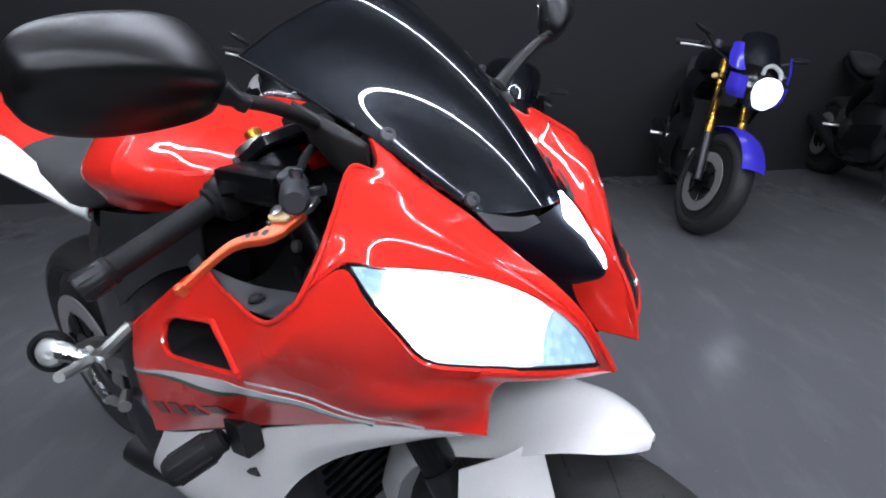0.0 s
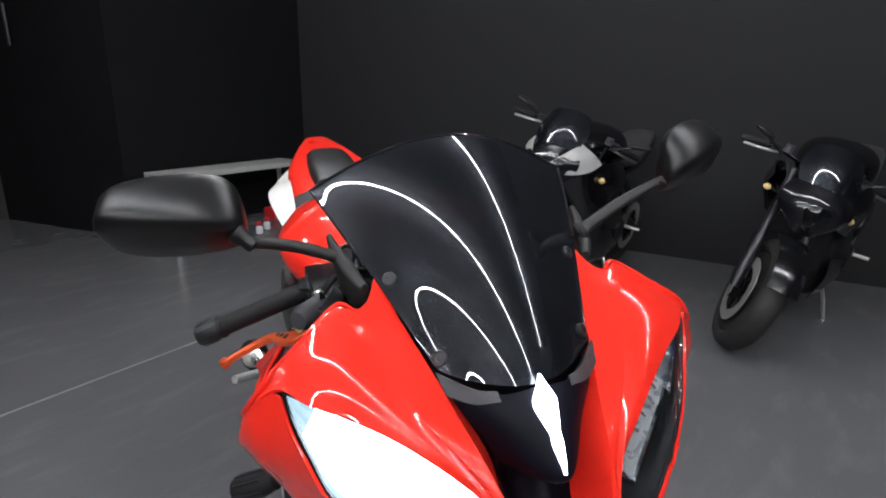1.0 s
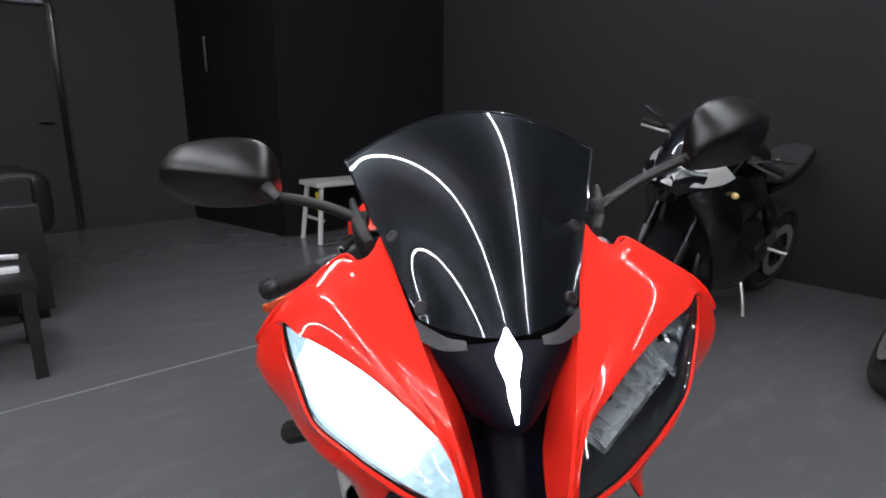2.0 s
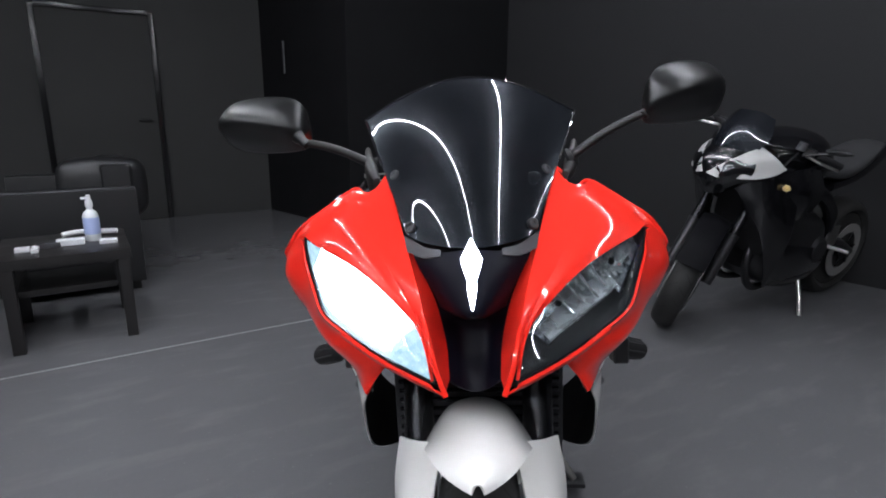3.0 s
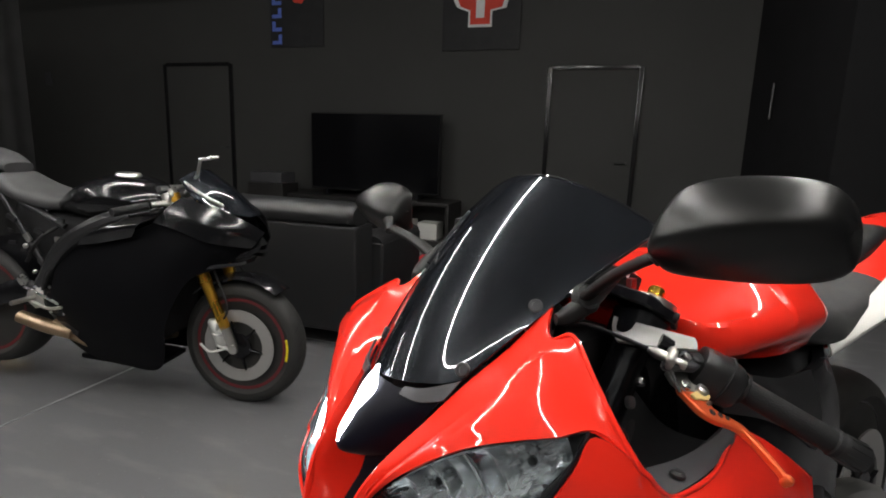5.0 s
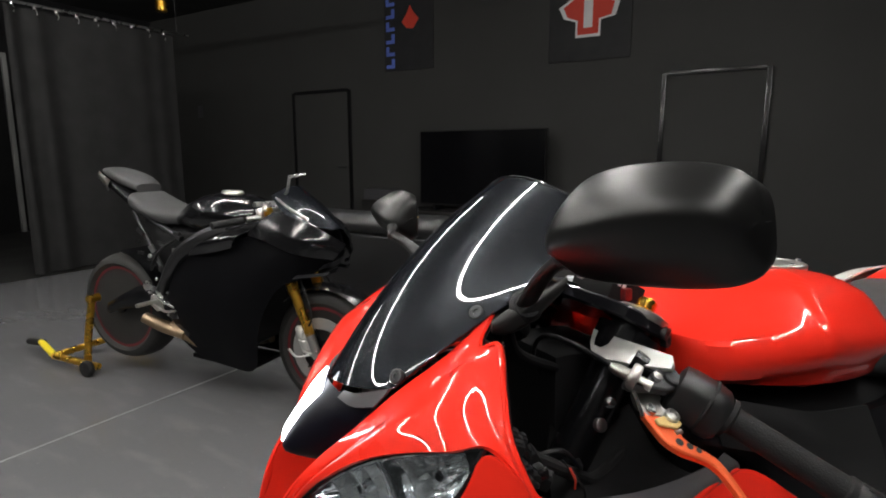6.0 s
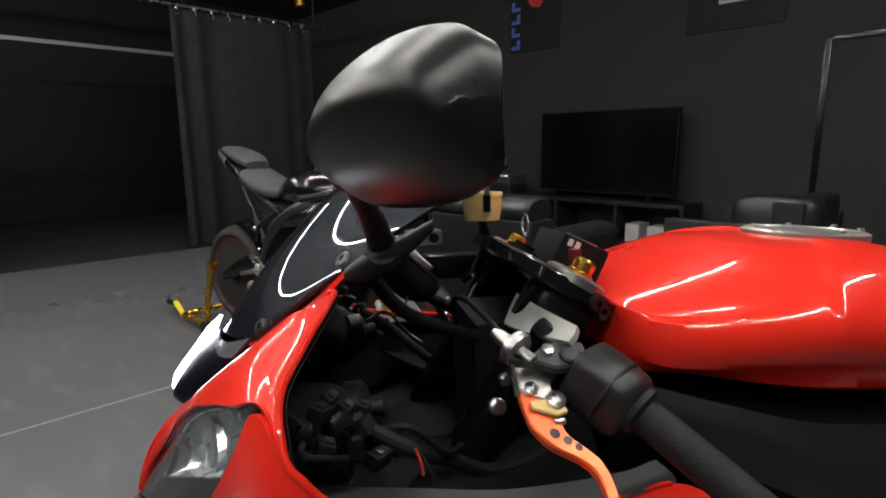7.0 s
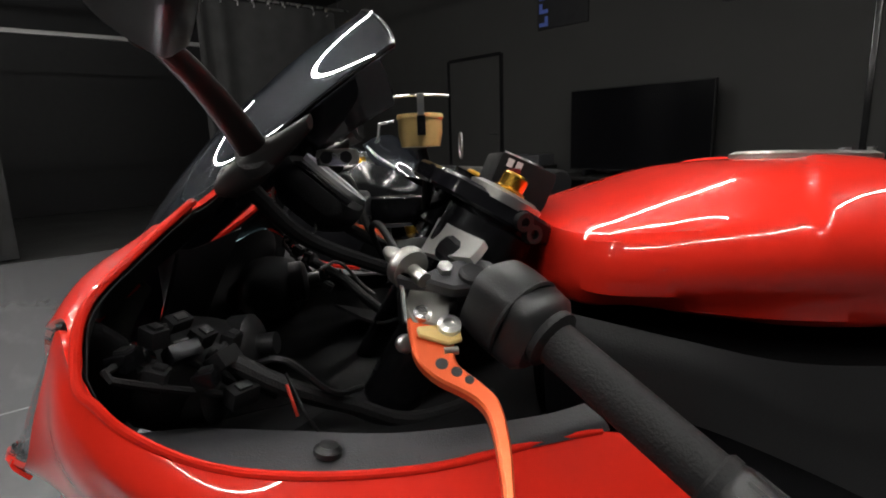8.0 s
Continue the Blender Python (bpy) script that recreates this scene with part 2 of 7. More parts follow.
def relax(g, rounds):
    """Evens out a surface's inside and leaves its border."""
    g = g.copy()
    for _ in range(rounds):
        g[1:-1, 1:-1] = 0.5 * g[1:-1, 1:-1] + 0.125 * (g[2:, 1:-1] + g[:-2, 1:-1] + g[1:-1, 2:] + g[1:-1, :-2])
    return g


def fair(g, ku, kv, wide=3.0):
    """The smooth polynomial surface nearest to a grid of points."""
    nu, nv = g.shape[:2]
    u, v = np.meshgrid(np.linspace(-1, 1, nu), np.linspace(-1, 1, nv), indexing="ij")
    a = np.stack([(u**i * v**j).ravel() for i in range(ku + 1) for j in range(kv + 1)], 1)
    w = np.ones((nu, nv))
    w[0], w[-1], w[:, 0], w[:, -1] = wide, wide, wide, wide
    w = w.reshape(-1, 1)
    c = np.linalg.lstsq(a * w, g.reshape(-1, 3) * w, rcond=None)[0]
    return (a @ c).reshape(g.shape)


def whole(rows):
    """Rows from the middle outwards, made to run from one side to the other."""
    return [[(-p[0], p[1], p[2]) for p in row[:0:-1]] + list(row) for row in rows]


def flip_x(g):
    h = np.array(g, float).copy()
    h[..., 0] *= -1
    return h


def sheet(name, g, material, parent, label="", thick=0.003, keep=None, sharp=40, liner=None):
    """A thin shell on a grid of points. keep: which cells stay."""
    nu, nv = g.shape[:2]
    du = np.gradient(g, axis=0)
    dv = np.gradient(g, axis=1)
    n = np.cross(du, dv)
    n /= np.linalg.norm(n, axis=2, keepdims=True) + 1e-12
    if (n[nu // 2, nv // 2] @ (g[nu // 2, nv // 2] - np.array([0, 0.6, 0.75]))) < 0:
        n = -n
    back = g - n * thick
    if liner:
        sheet(name + "_liner", g - n * (thick + 0.0015), liner, parent, "matt black inner liner", 0.001, keep)
    verts = np.vstack([g.reshape(-1, 3), back.reshape(-1, 3)])
    off = nu * nv
    faces, edges = [], {}
    for i in range(nu - 1):
        for j in range(nv - 1):
            if keep is not None and not keep[i, j]:
                continue
            a, b, c, d = i * nv + j, i * nv + j + 1, (i + 1) * nv + j + 1, (i + 1) * nv + j
            faces.append((a, b, c, d))
            faces.append((a + off, d + off, c + off, b + off))
            for e in ((a, b), (b, c), (c, d), (d, a)):
                k = tuple(sorted(e))
                edges[k] = None if k in edges else e
    for e in edges.values():
        if e:
            a, b = e
            faces.append((b, a, a + off, b + off))
    return mesh_ob(name, verts, faces, material, parent, label, sharp=sharp)


def pair(name, rows, nu, nv, material, parent, label="", thick=0.003):
    g = grid(rows, nu, nv)
    return sheet(name, g, material, parent, label, thick), sheet(name, flip_x(g), material, parent, label, thick)


def tube(name, pts, r, material, parent=None, label="", seg=10, n=None, smooth_path=True):
    """A round rod along points; r may be one radius or one for each point."""
    pts = np.array(pts, float)
    rad = np.full(len(pts), r, float) if np.isscalar(r) else np.array(r, float)
    if smooth_path and len(pts) > 2:
        n = n or len(pts) * 5
        rad = np.interp(np.linspace(0, 1, n), np.linspace(0, 1, len(pts)), rad)
        pts = spline(pts, n)
    tan = np.gradient(pts, axis=0)
    tan /= np.linalg.norm(tan, axis=1, keepdims=True) + 1e-12
    ref = np.array([0, 0, 1.0]) if abs(tan[0][2]) < 0.9 else np.array([1.0, 0, 0])
    verts, faces = [], []
    u = np.cross(tan[0], ref)
    for p, t, q in zip(pts, tan, rad):
        u = u - (u @ t) * t
        u /= np.linalg.norm(u)
        v = np.cross(t, u)
        for k in range(seg):
            a = 2 * math.pi * k / seg
            verts.append(p + q * (math.cos(a) * u + math.sin(a) * v))
    m = len(pts)
    for i in range(m - 1):
        for k in range(seg):
            faces.append((i * seg + k, i * seg + (k + 1) % seg, (i + 1) * seg + (k + 1) % seg, (i + 1) * seg + k))
    faces.append(tuple(range(seg)))
    faces.append(tuple((m - 1) * seg + k for k in range(seg)))
    return mesh_ob(name, verts, faces, material, parent, label)


def ring(y, hw, z0, z1, n=2.4, low=0.5, seg=28, cx=0.0):
    """A rounded cross-section; low: where between z0 and z1 it is widest."""
    out = []
    zc = z0 + (z1 - z0) * low
    for k in range(seg):
        a = 2 * math.pi * k / seg
        c, s = math.cos(a), math.sin(a)
        x = hw * math.copysign(abs(c) ** (2 / n), c)
        h = (z1 - zc) if s > 0 else (zc - z0)
        out.append((cx + x, y, zc + h * math.copysign(abs(s) ** (2 / n), s)))
    return out


def hull(name, rings, material, parent=None, label="", fine=4):
    """A closed body lofted through rings of equal count, with end caps."""
    r = np.array(rings, float)
    seg = r.shape[1]
    if fine > 1 and len(r) > 2:
        r = np.stack([spline(r[:, j], (len(r) - 1) * fine + 1) for j in range(seg)], 1)
    m = len(r)
    faces = []
    for i in range(m - 1):
        for k in range(seg):
            faces.append((i * seg + k, i * seg + (k + 1) % seg, (i + 1) * seg + (k + 1) % seg, (i + 1) * seg + k))
    faces.append(tuple(range(seg)))
    faces.append(tuple((m - 1) * seg + k for k in range(seg)))
    return mesh_ob(name, r.reshape(-1, 3), faces, material, parent, label)


def box(name, lo, hi, material, parent=None, label="", bevel=0.006, m=None, seg=2):
    bm = bmesh.new()
    c = [(a + b) / 2 for a, b in zip(lo, hi)]
    s = [b - a for a, b in zip(lo, hi)]
    bmesh.ops.create_cube(bm, size=1, matrix=(m or Matrix()) @ Matrix.Translation(c) @ Matrix.Diagonal((*s, 1)))
    if bevel:
        bmesh.ops.bevel(bm, geom=list(bm.edges), offset=min(bevel, min(abs(v) for v in s) * 0.45), segments=seg, affect="EDGES", profile=0.7)
    return part(name, bm, material, parent, label)


def lathe(name, profile, at, axis, material, parent=None, label="", seg=28, caps=True):
    """Turns (radius, along) pairs round an axis from a point."""
    axis = np.array(axis, float) / np.linalg.norm(axis)
    ref = np.array([0, 0, 1.0]) if abs(axis[2]) < 0.9 else np.array([1.0, 0, 0])
    u = np.cross(axis, ref)
    u /= np.linalg.norm(u)
    v = np.cross(axis, u)
    verts, faces = [], []
    for r, h in profile:
        for k in range(seg):
            a = 2 * math.pi * k / seg
            verts.append(np.array(at) + axis * h + r * (math.cos(a) * u + math.sin(a) * v))
    m = len(profile)
    for i in range(m - 1):
        for k in range(seg):
            faces.append((i * seg + k, i * seg + (k + 1) % seg, (i + 1) * seg + (k + 1) % seg, (i + 1) * seg + k))
    if caps and profile[0][0] > 1e-5:
        faces.append(tuple(range(seg)))
    if caps and profile[-1][0] > 1e-5:
        faces.append(tuple((m - 1) * seg + k for k in range(seg)))
    return mesh_ob(name, verts, faces, material, parent, label)


def plate(name, outline, thick, material, parent=None, label="", m=None, bevel=0.0015):
    """A flat plate with an outline in its own x-y plane, set by a pose."""
    bm = bmesh.new()
    vs = [bm.verts.new((x, y, 0)) for x, y in outline]
    f = bm.faces.new(vs)
    r = bmesh.ops.extrude_face_region(bm, geom=[f])
    bmesh.ops.translate(bm, verts=[v for v in r["geom"] if isinstance(v, bmesh.types.BMVert)], vec=(0, 0, thick))
    bmesh.ops.recalc_face_normals(bm, faces=bm.faces)
    if bevel:
        bmesh.ops.bevel(bm, geom=[e for e in bm.edges], offset=bevel, segments=1, affect="EDGES")
    if m:
        bmesh.ops.transform(bm, matrix=m, verts=bm.verts)
        bmesh.ops.recalc_face_normals(bm, faces=bm.faces)
    return part(name, bm, material, parent, label, sharp=30)


def empty(name, m, label, category, group=""):
    ob = new(name)
    ob.matrix_world = m
    return tagged(ob, label, category, group)


def thing(ob, label, category, group="", kind=""):
    return tagged(ob, label, category, group, kind)


# ---- the room ----
def wall(name, lo, hi, material=WALL, m=None):
    return tagged(box(name, lo, hi, material, bevel=0, m=m), kind="structure")


floor = tagged(box("floor", (-3.2, -6.0, -0.1), (7.6, 7.2, 0), FLOOR, bevel=0), kind="structure")
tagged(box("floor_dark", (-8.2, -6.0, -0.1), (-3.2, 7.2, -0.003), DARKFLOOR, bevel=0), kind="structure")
wall("wall_north", (-7.2, 6.93, 0), (3.85, 7.1, 3.6))
wall("wall_south", (-8.2, -6.2, 0), (7.6, -6.0, 3.6))
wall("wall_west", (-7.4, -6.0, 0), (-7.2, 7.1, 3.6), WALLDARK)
RW = math.degrees(math.atan2(0.43, 4.6))
wall("wall_east", (0, -8.0, 0), (0.2, 5.2, 3.6), WALLEAST, m=pose(6.42, 1.72, 0, 0, 0, RW))
# the block that juts out beside the far wall
bm = bmesh.new()
base = [bm.verts.new(p) for p in ((3.85, 7.1, 0), (3.85, 6.93, 0), (4.2, 5.4, 0), (6.4, 5.4, 0), (6.4, 7.1, 0))]
f = bm.faces.new(base)
r = bmesh.ops.extrude_face_region(bm, geom=[f])
bmesh.ops.translate(bm, verts=[v for v in r["geom"] if isinstance(v, bmesh.types.BMVert)], vec=(0, 0, 3.6))
bmesh.ops.recalc_face_normals(bm, faces=bm.faces)
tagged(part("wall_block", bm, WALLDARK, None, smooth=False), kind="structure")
tagged(box("ceiling", (-8.2, -6.2, 3.6), (7.6, 7.2, 3.75), CEIL, bevel=0), kind="structure")

# pale saw-cut joints in the floor
tagged(box("floor_joint", (0.43, 3.205, 0), (3.9, 3.22, 0.0012), SCRATCH, bevel=0), kind="structure")
tagged(box("floor_joint", (0.424, -2.5, 0), (0.438, 3.2, 0.0012), SCRATCH, bevel=0), kind="structure")

LED_Z = 3.0
LEDS = [((-2.5, -2.6), (-2.5, 1.6))] + [((x, -2.6), (x, 4.0)) for x in (-0.25, 1.65, 3.78)]


def led_tube(a, b):
    e = empty("led_tube_light", pose((a[0] + b[0]) / 2, (a[1] + b[1]) / 2, LED_Z), "slim white LED tube light under the black ceiling", "ceiling light", "ceiling tubes")
    d = Vector((b[0] - a[0], b[1] - a[1], 0)) / 2
    tube("tube", [-d, d], 0.016, TUBE, e, "glowing white tube")
    for s in (-0.8, 0.8):
        tube("hanger", [d * s + Vector((0, 0, 0.016)), d * s + Vector((0, 0, 3.6 - LED_Z))], 0.002, DARKMETAL, e, seg=6)
    return e


for a, b in LEDS:
    led_tube(a, b)


# ---- doors, posters, curtain ----
def door(name, x0, x1, h, label):
    e = empty(name, pose((x0 + x1) / 2, 6.93, 0), label, "door")
    e["kind"] = "structure"
    w = (x1 - x0) / 2
    box("leaf", (-w + 0.03, -0.02, 0.004), (w - 0.03, -0.002, h - 0.03), WALL, e, bevel=0.003)
    for lo, hi in (((-w - 0.02, -0.035, 0), (-w + 0.03, -0.001, h)), ((w - 0.03, -0.035, 0), (w + 0.02, -0.001, h)), ((-w + 0.03, -0.035, h - 0.03), (w - 0.03, -0.001, h + 0.02))):
        box("door_frame", lo, hi, FRAMEGLOSS, e, "gloss black frame", bevel=0.004)
    tube("door_handle", [(w - 0.09, -0.02, 1.02), (w - 0.09, -0.06, 1.02), (w - 0.2, -0.06, 1.02)], 0.009, DARKMETAL, e, smooth_path=False)
    return e


door("door_1", 1.815, 2.785, 2.04, "black flush door with a glossy black frame in the dark wall")
door("door_2", -3.6, -2.48, 2.13, "black flush door in the far dark wall")



# ---- wheels and common motorcycle pieces (forward is -y, up is z, the floor z = 0) ----
def wheel(parent, y, z, r, w, spokes=5, rim_mat=BLACKANO, disc=True, stripe=None, name="front_wheel", tread=True):
    e = new(name)
    e.parent = parent
    ti, prof = r - 0.078, []
    for k in range(13):
        a = math.pi * k / 12
        prof.append((r - 0.055 + 0.055 * math.sin(a) ** 0.8, -w / 2 * math.cos(a)))
    prof = [(ti, -w / 2 * 0.78)] + prof + [(ti, w / 2 * 0.78)]
    lathe("tyre", prof, (0, y, z), (1, 0, 0), TYRE, e, "black treaded tyre", seg=56)
    rp = [(ti - 0.022, -w * 0.36), (ti + 0.004, -w * 0.40), (ti + 0.004, -w * 0.33), (ti - 0.014, -w * 0.25), (ti - 0.014, w * 0.25), (ti + 0.004, w * 0.33), (ti + 0.004, w * 0.40), (ti - 0.022, w * 0.36), (ti - 0.022, -w * 0.36)]
    lathe("rim", rp, (0, y, z), (1, 0, 0), rim_mat, e, "cast wheel rim", seg=48, caps=False)
    if stripe:
        for s in (-1, 1):
            lathe("rim_stripe", [(ti + 0.005, s * w * 0.402), (ti - 0.004, s * w * 0.41), (ti - 0.012, s * w * 0.40)], (0, y, z), (1, 0, 0), stripe, e, "thin red rim stripe", seg=48, caps=False)
    lathe("hub", [(0.02, -w * 0.5), (0.035, -w * 0.48), (0.035, w * 0.48), (0.02, w * 0.5)], (0, y, z), (1, 0, 0), rim_mat, e)
    for k in range(spokes):
        a = 2 * math.pi * k / spokes + 0.3
        d = np.array([0, math.cos(a), math.sin(a)])
        tube("spoke", [np.array([0, y, z]) + d * 0.03, np.array([0, y, z]) + d * (ti - 0.016)], [0.017, 0.011], rim_mat, e, seg=8, smooth_path=False)
    if disc:
        for s in (-1, 1):
            x = s * w * 0.56
            lathe("brake_disc", [(0.118, x - 0.0025), (0.174, x - 0.0025), (0.174, x + 0.0025), (0.118, x + 0.0025), (0.118, x - 0.0025)], (0, y, z), (1, 0, 0), DISC, e, "drilled steel brake disc", seg=48, caps=False)
            lathe("disc_carrier", [(0.03, x), (0.062, x), (0.062, x + s * 0.005), (0.03, x + s * 0.005)], (0, y, z), (1, 0, 0), BLACKANO, e, seg=24)
            for k in range(6):
                a = math.pi * k / 3 + 0.2
                d = np.array([0, math.cos(a), math.sin(a)])
                tube("carrier_arm", [np.array([x, y, z]) + d * 0.055, np.array([x, y, z]) + d * 0.124], [0.008, 0.005], BLACKANO, e, seg=6, smooth_path=False)
    if tread:
        verts, faces = [], []
        for k in range(26):
            for s in (-1, 1):
                a0 = 2 * math.pi * k / 26 + (0.06 if s > 0 else 0)
                pts = []
                for t in (0, 0.5, 1):
                    ph = math.pi / 2 + s * (0.12 + 0.75 * t)
                    rr = r - 0.055 + 0.055 * abs(math.sin(ph)) ** 0.8 + 0.0008
                    pts.append((rr, -w / 2 * math.cos(ph), a0 + 0.14 * t))
                for (ra, xa, aa), (rb, xb, ab) in zip(pts, pts[1:]):
                    i = len(verts)
                    for rr, xx, an in ((ra, xa, aa), (ra, xa, aa + 0.014), (rb, xb, ab + 0.014), (rb, xb, ab)):
                        verts.append((xx, y + rr * math.cos(an), z + rr * math.sin(an)))
                    faces.append((i, i + 1, i + 2, i + 3))
        mesh_ob("tread_groove", verts, faces, RUBBER, e, "dark tread grooves")["kind"] = "stuff"
    return e


def caliper(parent, x, y, z, material=DARKMETAL):
    box("brake_caliper", (x - 0.022, y - 0.03, z - 0.055), (x + 0.022, y + 0.035, z + 0.055), material, parent, "brake caliper", bevel=0.012)


def stand_leg(parent, lean):
    """The prop on the left side, from the frame to the floor."""
    x = 0.27
    z = -x * math.sin(radians(lean)) / math.cos(radians(lean))
    tube("side_stand", [(0.13, 0.86, 0.27), (0.2, 0.83, 0.14), (x, 0.80, z + 0.014)], 0.011, ALU, parent, "folded-out side stand", smooth_path=False)
    box("stand_foot", (x - 0.03, 0.77, z + 0.002), (x + 0.03, 0.83, z + 0.016), DARKMETAL, parent, bevel=0.004)


def park(x, y, heading, lean, dive=0):
    """A pose on the floor: heading is the way the front points, in degrees from -y; lean to its left; dive: its rear lifted."""
    return Matrix.Translation((x, y, 0)) @ Matrix.Rotation(radians(heading), 4, "Z") @ Matrix.Rotation(radians(lean), 4, "Y") @ Matrix.Translation((0, -0.05, 0.3)) @ Matrix.Rotation(radians(dive), 4, "X") @ Matrix.Translation((0, 0, -0.3))


# ---- the red sport motorcycle ----
HERO = Matrix.Translation((2.5096, 0.9401, 0)) @ Matrix.Rotation(radians(-35.79), 4, "Z") @ Matrix.Rotation(radians(-3.09), 4, "Y")
hero = empty("red_sport_motorcycle", HERO, "glossy red and white sport motorcycle with one lit headlight", "motorcycle")

CREASE = [(0.131, 0.21, 1.014), (0.113, 0.162, 0.967), (0.096, 0.109, 0.928), (0.081, 0.067, 0.891), (0.068, 0.027, 0.858), (0.058, -0.003, 0.825), (0.05, -0.021, 0.788), (0.037, -0.032, 0.753)]
LAMP_UP = [(0.253, 0.135, 0.928), (0.23, 0.114, 0.922), (0.195, 0.092, 0.91), (0.155, 0.065, 0.893), (0.115, 0.039, 0.866), (0.078, 0.017, 0.831), (0.061, -0.003, 0.801), (0.056, -0.02, 0.769)]
LAMP_LOW = [(0.252, 0.129, 0.918), (0.246, 0.118, 0.893), (0.234, 0.1, 0.86), (0.219, 0.081, 0.828), (0.183, 0.048, 0.812), (0.15, 0.023, 0.8), (0.117, -0.001, 0.79), (0.087, -0.014, 0.779), (0.059, -0.021, 0.767)]


def upper_fairing():
    ridge = [(0.168, 0.155, 0.974), (0.15, 0.122, 0.947), (0.133, 0.092, 0.92), (0.112, 0.064, 0.891), (0.092, 0.041, 0.865), (0.069, 0.012, 0.832), (0.056, -0.01, 0.797), (0.047, -0.029, 0.76)]
    strip = [[(0.131, 0.21, 1.014), (0.146, 0.187, 0.993), (0.163, 0.179, 0.987), (0.182, 0.189, 0.992)], [(0.125, 0.194, 0.998), (0.148, 0.174, 0.98), (0.177, 0.172, 0.979)]]
    field = [[(0.182, 0.189, 0.992), (0.227, 0.168, 0.964), (0.262, 0.153, 0.939), (0.285, 0.158, 0.908)], [(0.177, 0.172, 0.979), (0.222, 0.152, 0.954), (0.255, 0.14, 0.931)]]
    for c, r, l in zip(CREASE[1:], ridge, LAMP_UP[1:]):
        c, r, l = np.array(c), np.array(r), np.array(l)
        strip.append([c, (c + r) / 2 + np.array([0.0, 0.0015, 0.0]), r])
        field.append([r, (r + l) / 2 + np.array([0.004, -0.006, 0.005]) * min(1, np.linalg.norm(l - r) / 0.06), l])
    g = np.concatenate([relax(grid(strip, 60, 9), 10), relax(grid(field, 60, 19), 25)[:, 1:]], 1)
    for s, gg in ((1, g), (-1, flip_x(g))):
        sheet("upper_fairing", gg, RED, hero, "glossy red upper fairing", 0.004, sharp=14)
        sheet("upper_fairing_liner", gg[:30] + np.array([0, 0.006, -0.003]), INNER, hero, "matt black inner liner", 0.001)
    # inner cheeks that fall away to the dark air intake
    inner = [(0.112, 0.18, 0.985), (0.104, 0.15, 0.95), (0.088, 0.112, 0.915), (0.068, 0.085, 0.88), (0.052, 0.068, 0.846), (0.043, 0.06, 0.813), (0.037, 0.046, 0.783), (0.034, 0.018, 0.753)]
    rows = [[c, tuple((np.array(c) + np.array(i)) / 2 + np.array([0.001, 0, 0])), i] for c, i in zip(CREASE, inner)]
    g = grid(rows[2:], 30, 10)
    for gg in (g, flip_x(g)):
        sheet("inner_cheek", gg, RED, hero, "red inner cheek beside the intake")
        sheet("inner_cheek_liner", gg + np.array([0, 0.005, -0.001]), INNER, hero, "matt black inner liner", 0.002)
    # rim below the lens
    rows = [[np.array(p), np.array(p) + np.array([0.001, -0.001, -0.006]), np.array(p) + np.array([0.003, 0.012, -0.015])] for p in LAMP_LOW[4:]] + [[(0.056, -0.023, 0.764), (0.05, -0.026, 0.758), (0.037, -0.03, 0.752)]]
    pair("chin_rim", rows, 24, 6, RED, hero)


SIDE_FRONT = [
    [(0.128, 0.07, 0.75), (0.145, 0.064, 0.73), (0.16, 0.058, 0.712)],
    [(0.150, 0.024, 0.795), (0.15, 0.06, 0.775), (0.174, 0.07, 0.755), (0.185, 0.12, 0.711)],
    [(0.184, 0.049, 0.81), (0.187, 0.082, 0.789), (0.213, 0.1, 0.765), (0.205, 0.18, 0.704)],
    [(0.22, 0.082, 0.826), (0.228, 0.112, 0.803), (0.245, 0.14, 0.775), (0.225, 0.25, 0.686)],
    [(0.236, 0.101, 0.86), (0.268, 0.17, 0.8), (0.24, 0.36, 0.645)],
    [(0.248, 0.119, 0.894), (0.287, 0.168, 0.826), (0.25, 0.44, 0.611)],
    [(0.256, 0.136, 0.926), (0.297, 0.18, 0.842), (0.258, 0.5, 0.586)],
    [(0.287, 0.16, 0.905), (0.304, 0.203, 0.832), (0.264, 0.54, 0.571)],
]
SIDE_TOP = {
    1: [(0.291, 0.19, 0.872), (0.279, 0.243, 0.841), (0.265, 0.34, 0.827), (0.225, 0.48, 0.82), (0.262, 0.53, 0.786), (0.286, 0.56, 0.75)],
    -1: [(0.293, 0.19, 0.878), (0.284, 0.24, 0.86), (0.262, 0.33, 0.858), (0.238, 0.42, 0.854), (0.262, 0.49, 0.808), (0.286, 0.541, 0.763)],
}
SIDE_REST = [[(0.304, 0.257, 0.804), (0.267, 0.56, 0.564)], [(0.301, 0.31, 0.78), (0.27, 0.58, 0.556)], [(0.294, 0.4, 0.765), (0.272, 0.595, 0.55)], [(0.288, 0.48, 0.745), (0.273, 0.605, 0.547)], [(0.288, 0.55, 0.69), (0.273, 0.61, 0.545)], [(0.28, 0.6, 0.668), (0.273, 0.615, 0.543)]]
SIDE_ROWS = {s: SIDE_FRONT + [[a] + b for a, b in zip(SIDE_TOP[s], SIDE_REST)] for s in (1, -1)}
VENTS = {-1: [(0.466, 0.784), (0.445, 0.799), (0.405, 0.81), (0.338, 0.827), (0.318, 0.824), (0.266, 0.806), (0.272, 0.795), (0.399, 0.762), (0.443, 0.753), (0.46, 0.766)], 1: [(0.555, 0.715), (0.43, 0.755), (0.39, 0.735), (0.53, 0.675)]}


